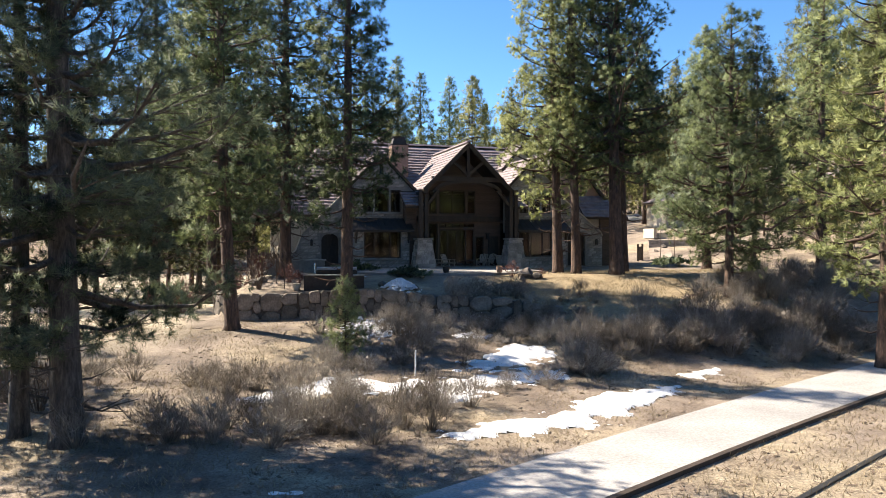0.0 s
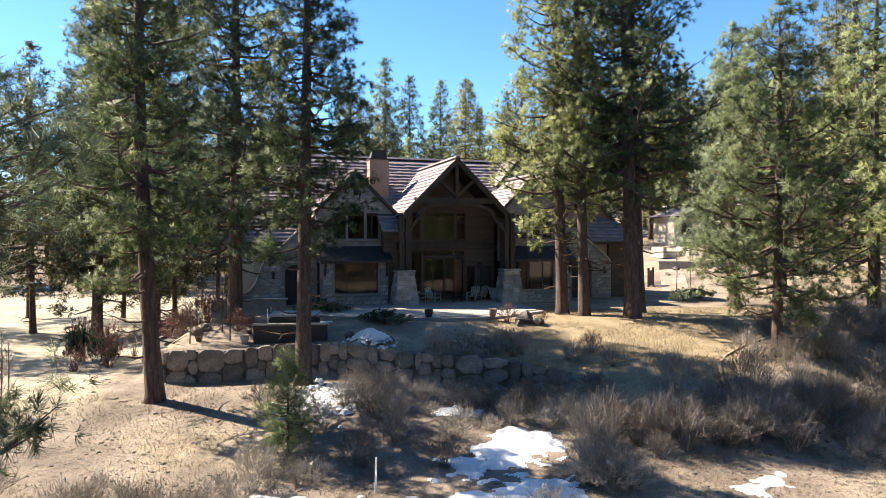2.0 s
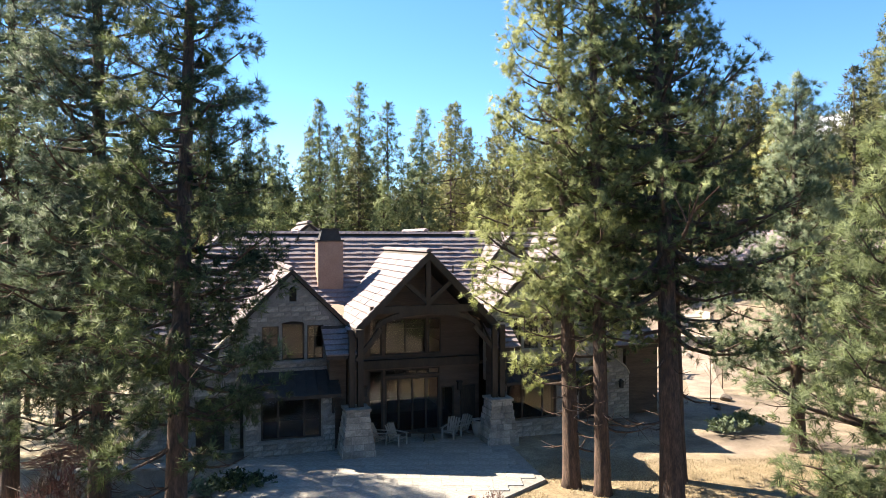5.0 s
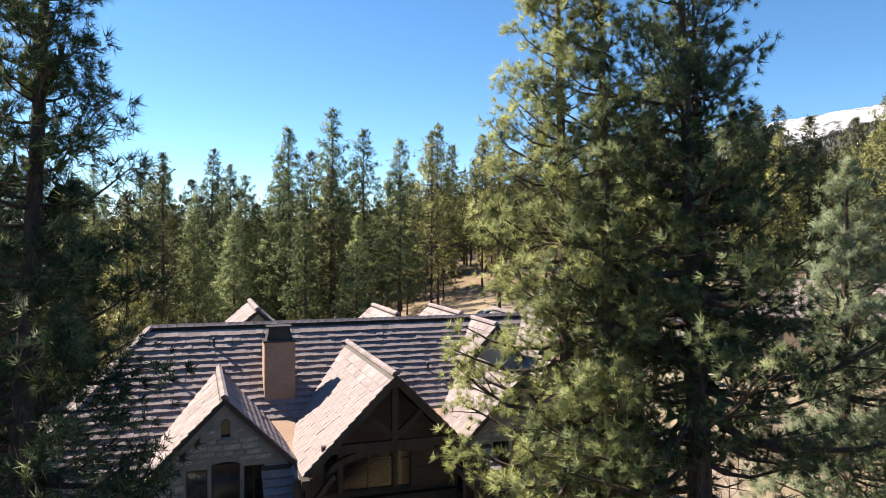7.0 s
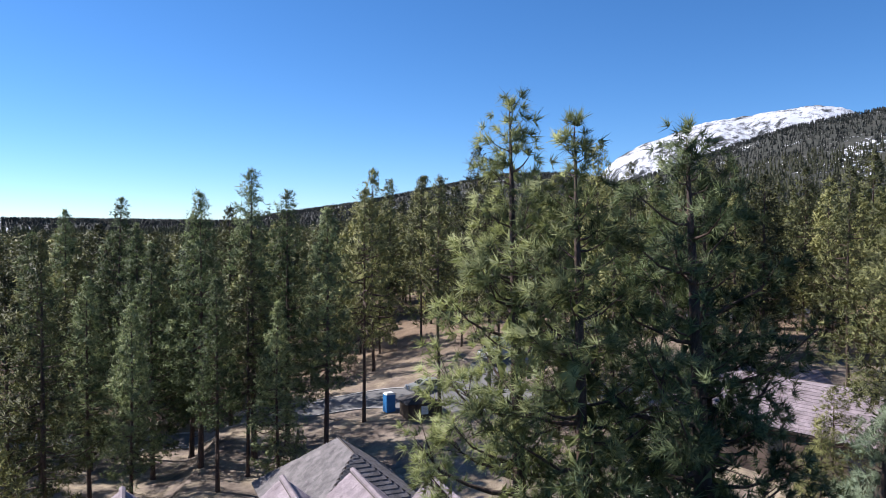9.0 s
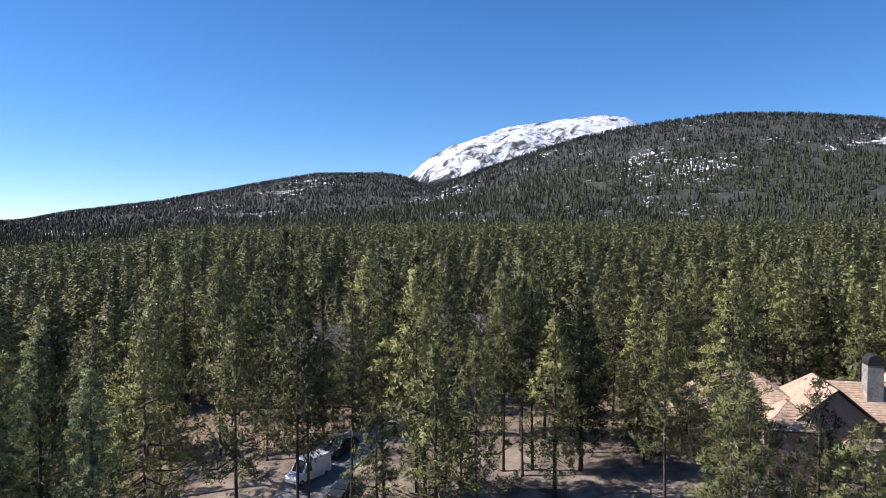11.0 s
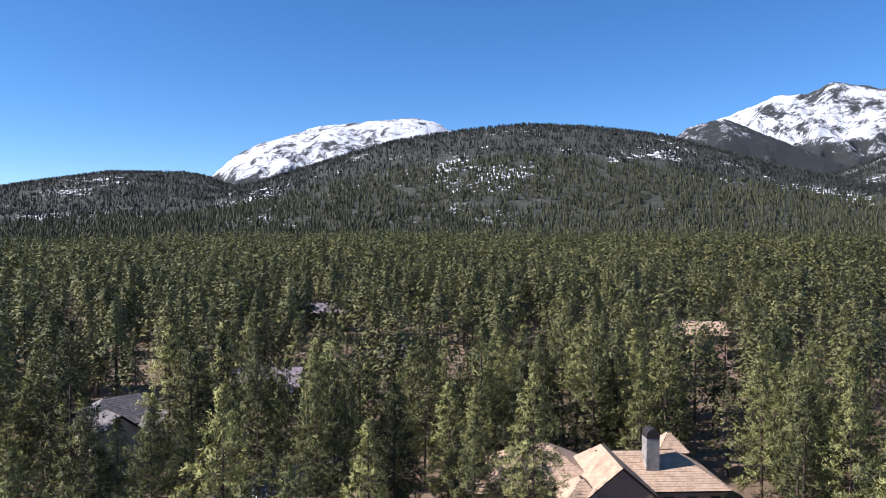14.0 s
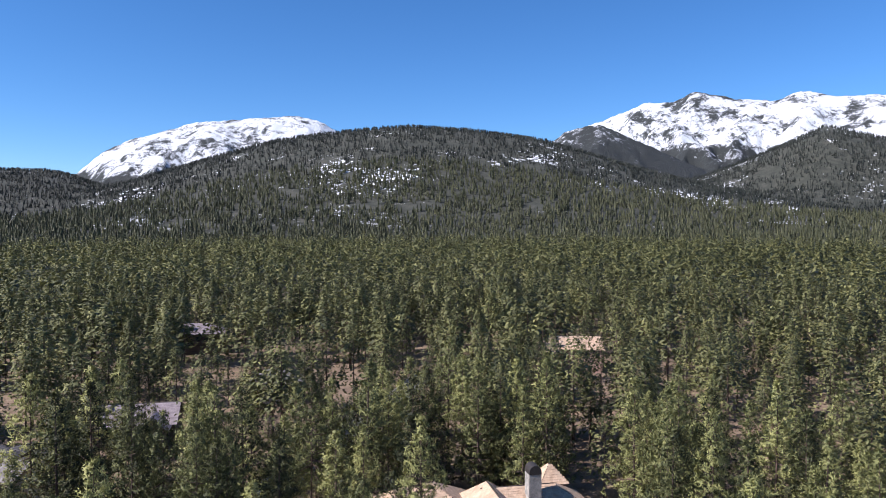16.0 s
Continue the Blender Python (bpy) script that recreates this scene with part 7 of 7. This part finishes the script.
scatter("ground_litter", "fallen twigs, cones and bark chips", 64000, -26, 30, 11, 48, 6, TWIG, "chip", lambda x, y: (y < 41) | (x < -6) | (x > 14))
scatter("lawn_grass", "short dormant lawn grass", 40000, 2.0, 20, 34, 52, 7, DRY_GRASS, "blade")


# ---------------------------------------------------------------- neighbours' houses
def hip_block(parent, cx, cy, rot, w, d, wall_h, pitch, mat, wall_mat, rng, hip=(True, True), eave=0.5, z0=0.0, name="wing"):
    """A walled block with a ridge along its length: hipped or gabled ends, tiled."""
    m = pose(cx, cy, z0, 0, 0, rot)
    body = Build().box(-w / 2, w / 2, -d / 2, d / 2, -1.5, wall_h)
    hw, hd = w / 2 + eave, d / 2 + eave
    rz = wall_h + hd * pitch
    for sgn, is_hip in ((-1, hip[0]), (1, hip[1])):
        if not is_hip:
            body.add([(sgn * w / 2, -d / 2, wall_h), (sgn * w / 2, d / 2, wall_h), (sgn * w / 2, 0, wall_h + d / 2 * pitch)], [(0, 1, 2)])
    block = part(name, body, wall_mat, parent, at=m)
    e0 = -hw + (hd if hip[0] else 0)
    e1 = hw - (hd if hip[1] else 0)
    deck = Build()
    slab(deck, [(-hw, -hd, wall_h), (hw, -hd, wall_h), (e1, 0, rz), (e0, 0, rz)], 0.18)
    slab(deck, [(hw, hd, wall_h), (-hw, hd, wall_h), (e0, 0, rz), (e1, 0, rz)], 0.18)
    ln = math.hypot(hd, rz - wall_h)
    up = np.array([0, hd / ln, (rz - wall_h) / ln])
    sets = [tile_slope((0, -hd, wall_h), (1, 0, 0), up, lambda b: -hw + (e0 + hw) * b / ln, lambda b: hw - (hw - e1) * b / ln, ln, rng=rng, proud=0.45),
            tile_slope((0, hd, wall_h), (1, 0, 0), np.array([0, -up[1], up[2]]), lambda b: -hw + (e0 + hw) * b / ln, lambda b: hw - (hw - e1) * b / ln, ln, rng=rng, proud=0.45)]
    for sgn, is_hip in ((-1, hip[0]), (1, hip[1])):
        if is_hip:
            slab(deck, [(sgn * hw, sgn * hd, wall_h), (sgn * hw, -sgn * hd, wall_h), (e0 if sgn < 0 else e1, 0, rz)], 0.18)
            sets.append(tile_slope((sgn * hw, -hd, wall_h), (0, 1, 0), np.array([-sgn * up[1], 0, up[2]]), lambda b: hd * b / ln, lambda b: 2 * hd - hd * b / ln, ln, rng=rng, proud=0.45))
    roof = part("roof", deck, TIMBER, block)
    part("roof_tiles", tiles_mesh("roof_tiles", np.concatenate(sets), mat), mat, block)["kind"] = "stuff"
    for i in range(int(w / 3)):
        u = -w / 2 + 1.5 + i * 3
        for s in (-1, 1):
            wz = wall_h - 2.3
            fr = Build().box(u - 0.65, u + 0.65, s * d / 2 - 0.05, s * d / 2 + 0.05, wz, wz + 1.5)
            part("window", fr, TIMBER, block)
            part("window_pane", Build().box(u - 0.57, u + 0.57, s * (d / 2 + 0.03) - 0.03, s * (d / 2 + 0.03) + 0.03, wz + 0.08, wz + 1.42), CAR_GLASS, block)
    return rz


def stack(parent, x, y, z0, z1, w, d, mat, rot=0, cap=True):
    c = part("chimney", Build().box(-w / 2, w / 2, -d / 2, d / 2, 0, z1 - z0), mat, parent, "masonry chimney with dark cap", at=pose(x, y, z0, 0, 0, rot))
    if cap:
        h = z1 - z0
        arch = [(-w / 2, h)] + [(w / 2 * math.cos(math.pi * i / 10), h + 0.35 + w / 2 * math.sin(math.pi * i / 10)) for i in range(11)] + [(-w / 2, h)]
        poly = [(w / 2, h)] + [(w / 2 * math.cos(math.pi * i / 10), h + 0.35 + w / 2 * math.sin(math.pi * i / 10)) for i in range(11)] + [(-w / 2, h)]
        part("chimney_cap", Build().prism(poly[::-1], -d / 2 - 0.04, d / 2 + 0.04), METAL_DARK, c)
    return c


nrng = np.random.default_rng(77)


def neighbour(name, x, y, rot, label, blocks, mat, wall_mat, chimneys=()):
    z = gz(x, y)
    h = thing("house", pose(x, y, z, 0, 0, rot), label, "house", "neighbouring houses")
    for b in blocks:
        hip_block(h, *b[:7], mat, wall_mat, nrng, b[7])
    for cx, cy, z0, z1, w, d, m in chimneys:
        stack(h, cx, cy, z0, z1, w, d, m)
    return h


neighbour("grey", 40.8, 87.8, -58, "grey-tiled house with gabled wings among pines", [(0, 0, 0, 17, 9, 3.2, 0.62, (False, False)), (-9.3, 4.6, 90, 10, 6, 3.0, 0.75, (True, False)), (-4.2, 4.6, 90, 9, 6, 3.0, 0.75, (True, False)), (1.6, 4.6, 90, 9, 6, 3.0, 0.75, (True, False)), (6.6, 4.6, 90, 9, 5.5, 3.0, 0.75, (True, False))], TILE, SIDING)
garage = thing("garage", pose(HOUSE_X, HOUSE_Y, 0, 0, 0, HOUSE_YAW), "slate-roofed garage behind the stone house", "garage")
hip_block(garage, 10.5, 31.2, 90, 14, 10, 3.2, 0.8, TILE_SLATE, STUCCO_PALE, nrng)
neighbour("porch", 32.0, 95.5, 12, "low pale stone outbuilding with grey-tiled roof", [(0, 0, 0, 8, 5, 2.5, 0.5, (True, True))], TILE, STUCCO_PALE)
neighbour("tan", 78, 106.3, -34, "large tan-tiled house with stone chimney", [(-6.5, 2.5, 0, 13, 12, 5.2, 0.62, (True, True)), (8.5, 0.5, 0, 15, 10.5, 5.0, 0.62, (False, True)), (1.6, -1.6, 90, 13, 7.5, 5.6, 0.85, (False, True)), (-3.0, -6.0, 90, 6, 5, 4.6, 0.9, (True, True)), (-14.5, 3.5, 0, 7, 8, 3.4, 0.6, (True, True)), (4.6, -6.5, 0, 5, 5, 3.0, 0.6, (True, True)), (12.5, 6.5, 0, 3.6, 3.6, 6.8, 1.1, (True, True))], TILE_TAN, STUCCO, [(7.2, -1.6, 5.0, 10.9, 1.7, 1.9, STONE)])
neighbour("slate", 36, 179, 10, "slate-roofed house behind the pines", [(0, 0, 0, 16, 10, 4.4, 0.75, (True, True)), (-4, -5, 90, 9, 7, 4.2, 0.8, (False, True)), (4, -6, 90, 9, 6, 4.0, 0.8, (False, True)), (9, 2, 0, 9, 7, 3.6, 0.7, (False, True))], TILE_SLATE, STUCCO_PALE)
neighbour("brown", 67, 187, -35, "brown-tiled house half hidden by pines", [(0, 0, 0, 14, 9, 4.4, 0.7, (False, False)), (3, -4, 90, 9, 6, 4.2, 0.7, (False, True))], TILE, SIDING, [(-2, 0.5, 6, 9.5, 1.2, 1.2, STUCCO)])
neighbour("fartan", 182, 163, -48, "distant tan-roofed house in the forest", [(0, 0, 0, 18, 11, 6.5, 0.55, (True, False)), (-7, -4, 90, 9, 8, 6.0, 0.6, (True, True))], TILE_TAN, STUCCO)
neighbour("b2", 120, 262, -30, "distant brown house in the forest", [(0, 0, 0, 14, 9, 6.5, 0.6, (False, True))], TILE, SIDING)
neighbour("b3", 105, 198, -30, "distant grey house in the forest", [(0, 0, 0, 13, 9, 5.0, 0.6, (True, True))], TILE_SLATE, STUCCO_PALE)


low_wall = thing("garden_wall", pose(25.5, 78.0, gz(25.5, 78.0) - 0.3, 0, 0, -26), "low pale stone wall along the neighbour's bank", "wall")
part("wall_core", Build().box(-3.0, 3.4, -0.22, 0.22, 0, 0.85), MORTAR, low_wall)
part("wall_cap", Build().box(-3.1, 3.5, -0.3, 0.3, 0.85, 0.95), STUCCO_PALE, low_wall, "pale cap stones")
rs = random.Random(31)
for row in range(3):
    u = -3.0
    while u < 3.3:
        w = min(rs.uniform(0.35, 0.8), 3.4 - u)
        part("stone", Build().box(u + 0.012, u + w - 0.012, -0.27 - rs.uniform(0, 0.03), -0.2, row * 0.28 + 0.012, row * 0.28 + 0.27), STONE, low_wall)
        u += w
steps = thing("garden_steps", pose(26.2, 85.6, gz(26.2, 85.6) - 0.1, 0, 0, 12), "pale plastered garden steps between low cheek walls", "steps")
for i in range(4):
    part("step", Build().box(-1.3, 1.3, -0.9 + 0.38 * i, 1.4, 0.17 * i, 0.17 * (i + 1)), STUCCO_PALE, steps)
for u in (-1.5, 1.5):
    part("cheek_wall", Build().box(u - 0.2, u + 0.2, -1.0, 1.5, 0, 1.15), STUCCO_PALE, steps)
gate = thing("garden_gate", pose(19.8, 72.0, gz(19.8, 72.0) - 0.05, 0, 0, 60), "dark slatted timber gate between two posts", "gate")
for u in (-0.85, 0.85):
    part("post", Build().box(u - 0.08, u + 0.08, -0.08, 0.08, 0, 1.75), TIMBER, gate)
for i in range(8):
    u = -0.7 + i * 0.2
    part("slat", Build().box(u - 0.06, u + 0.06, -0.02, 0.02, 0.12, 1.5), TIMBER, gate)
for z in (0.35, 1.25):
    part("rail", Build().box(-0.8, 0.8, 0.02, 0.06, z - 0.05, z + 0.05), TIMBER, gate)


# ---------------------------------------------------------------- vehicles and site things on the street
def vehicle(x, y, rot, paint, label, category, L=4.7, W=1.85, H=1.5, van=False):
    z = gz(x, y) + 0.07
    car = thing("van" if van else "car", pose(x, y, z, 0, 0, rot), label, category, "parked vehicles")
    hl, hw = L / 2, W / 2
    if van:
        prof = [(-hl, 0.35), (hl - 0.1, 0.35), (hl, 0.75), (hl - 0.15, 1.1), (hl - 1.05, 1.35), (hl - 1.9, H - 0.12), (hl - 2.2, H), (-hl + 0.15, H - 0.03), (-hl, H - 0.35)]
    else:
        prof = [(-hl, 0.32), (hl - 0.05, 0.32), (hl, 0.6), (hl - 0.12, 0.82), (hl - 1.25, 0.97), (hl - 2.0, H - 0.06), (hl - 2.5, H), (-hl + 0.75, H - 0.05), (-hl + 0.1, 0.98), (-hl, 0.85)]
    n = len(prof)
    v = []
    for s in (-1, 1):
        for px, pz in prof:
            inset = 0.0 if pz < 1.0 else (pz - 1.0) / (H - 1.0) * (0.10 if van else 0.22)
            v.append((px, s * (hw - inset), pz))
    body = Build().add(v, [tuple(range(n)), tuple(range(2 * n - 1, n - 1, -1))] + [(i, i + n, (i + 1) % n + n, (i + 1) % n) for i in range(n)])
    bd = part("body", body, paint, car)
    g = 0.006
    w0, w1 = (prof[4], prof[5])
    ins = lambda pz: (pz - 1.0) / (H - 1.0) * (0.10 if van else 0.22) if pz > 1 else 0.0
    ws = Build().add([(w0[0] + g, -(hw - 0.14), w0[1] + 0.06), (w0[0] + g, hw - 0.14, w0[1] + 0.06), (w1[0] + 0.1, hw - 0.16 - ins(w1[1]), w1[1] - 0.04), (w1[0] + 0.1, -(hw - 0.16 - ins(w1[1])), w1[1] - 0.04)], [(0, 1, 2, 3)])
    nrm = Vector((w1[1] - w0[1], 0, w0[0] - w1[0])).normalized() * 0.015
    ws.v = [(a + nrm.x, b, c + nrm.z) for a, b, c in ws.v]
    part("windscreen", ws, CAR_GLASS, bd)
    for s in (-1, 1):
        zz0, zz1 = (1.35, H - 0.35) if van else (1.0, H - 0.12)
        xa, xb = (hl - 2.6, hl - 1.55) if van else (-hl + 0.75, hl - 1.75)
        y0, y1 = hw - ins(zz0) + 0.008, hw - ins(zz1) + 0.008
        part("side_window", Build().add([(xa, s * y0, zz0), (xb + 0.1, s * y0, zz0), (xb - 0.35, s * y1, zz1), (xa + 0.2, s * y1, zz1)], [(0, 1, 2, 3) if s < 0 else (3, 2, 1, 0)]), CAR_GLASS, bd)
        part("headlight", Build().box(hl - 0.2, hl - 0.02, s * (hw - 0.32) - 0.16, s * (hw - 0.32) + 0.16, 0.62, 0.76), CHROME, bd)
        part("tail_light", Build().box(-hl - 0.01, -hl + 0.1, s * (hw - 0.16) - 0.1, s * (hw - 0.16) + 0.1, 0.75, 0.95), LAMP_RED, bd)
    part("rear_window", Build().box(-hl + 0.3 if not van else -hl - 0.012, -hl + 0.36 if not van else -hl + 0.01, -hw + 0.35, hw - 0.35, 1.05, H - 0.42), CAR_GLASS, bd)
    for wx in (-hl + 0.85, hl - 0.9):
        for s in (-1, 1):
            wm = pose(wx, s * (hw - 0.1), 0.34, 90, 0, 0)
            wh = part("wheel", Build().lathe([(0.24, -0.11), (0.34, -0.1), (0.34, 0.1), (0.24, 0.11)], 20), TYRE, car, at=wm)
            part("rim", Build().lathe([(0.2, -0.115), (0.22, -0.112), (0.22, 0.112), (0.2, 0.115)], 14), CHROME, wh)
    return car


vehicle(22.4, 127.0, 215, CAR_WHITE, "white high-roof cargo van parked on the street", "van", 5.9, 2.0, 2.75, True)
vehicle(27.4, 131.4, 215, CAR_DARK, "dark pickup-sized car behind the van", "car", 5.2, 1.95, 1.8)
vehicle(25.3, 121.4, 230, CAR_DARK, "dark green saloon car parked at the kerb", "car")
vehicle(12.0, 120.2, 200, CAR_GREY, "silver car parked in the shade of a pine", "car")
vehicle(42.9, 136.0, 215, CAR_WHITE, "white car parked beside the boulders", "car", 4.8, 1.85, 1.6)
vehicle(-50.0, 98.3, 10, BLUE, "blue car parked on the lane past the meadow", "car")
toi = thing("portable_toilet", pose(7.5, 116.2, gz(7.5, 116.2), 0, 0, 20), "blue portable toilet with white roof", "portable toilet")
part("cabin", Build().box(-0.55, 0.55, -0.55, 0.55, 0.0, 2.05), BLUE, toi)
part("roof", Build().add([(-.58, -.58, 2.05), (.58, -.58, 2.05), (.58, .58, 2.05), (-.58, .58, 2.05), (-.4, -.4, 2.25), (.4, -.4, 2.25), (.4, .4, 2.25), (-.4, .4, 2.25)], [(0, 1, 5, 4), (1, 2, 6, 5), (2, 3, 7, 6), (3, 0, 4, 7), (4, 5, 6, 7), (3, 2, 1, 0)]), WHITE, toi, "white roof")
part("door", Build().box(-0.4, 0.4, -0.58, -0.55, 0.1, 1.95), BLUE, toi)
shed = thing("garden_shed", pose(10.6, 112.8, gz(10.6, 112.8), 0, 0, 15), "small dark timber kiosk with pyramid roof", "shed")
part("wall", Build().box(-1.7, 1.7, -1.5, 1.5, 0, 1.7), TIMBER, shed)
part("roof", Build().add([(-2.0, -1.8, 1.7), (2.0, -1.8, 1.7), (2.0, 1.8, 1.7), (-2.0, 1.8, 1.7), (0, 0, 2.7)], [(0, 1, 4), (1, 2, 4), (2, 3, 4), (3, 0, 4), (3, 2, 1, 0)]), METAL_DARK, shed, "dark shingled pyramid roof")
part("notice", Build().box(-0.2, 0.6, -1.54, -1.5, 0.5, 1.4), WHITE, shed, "white notice board")
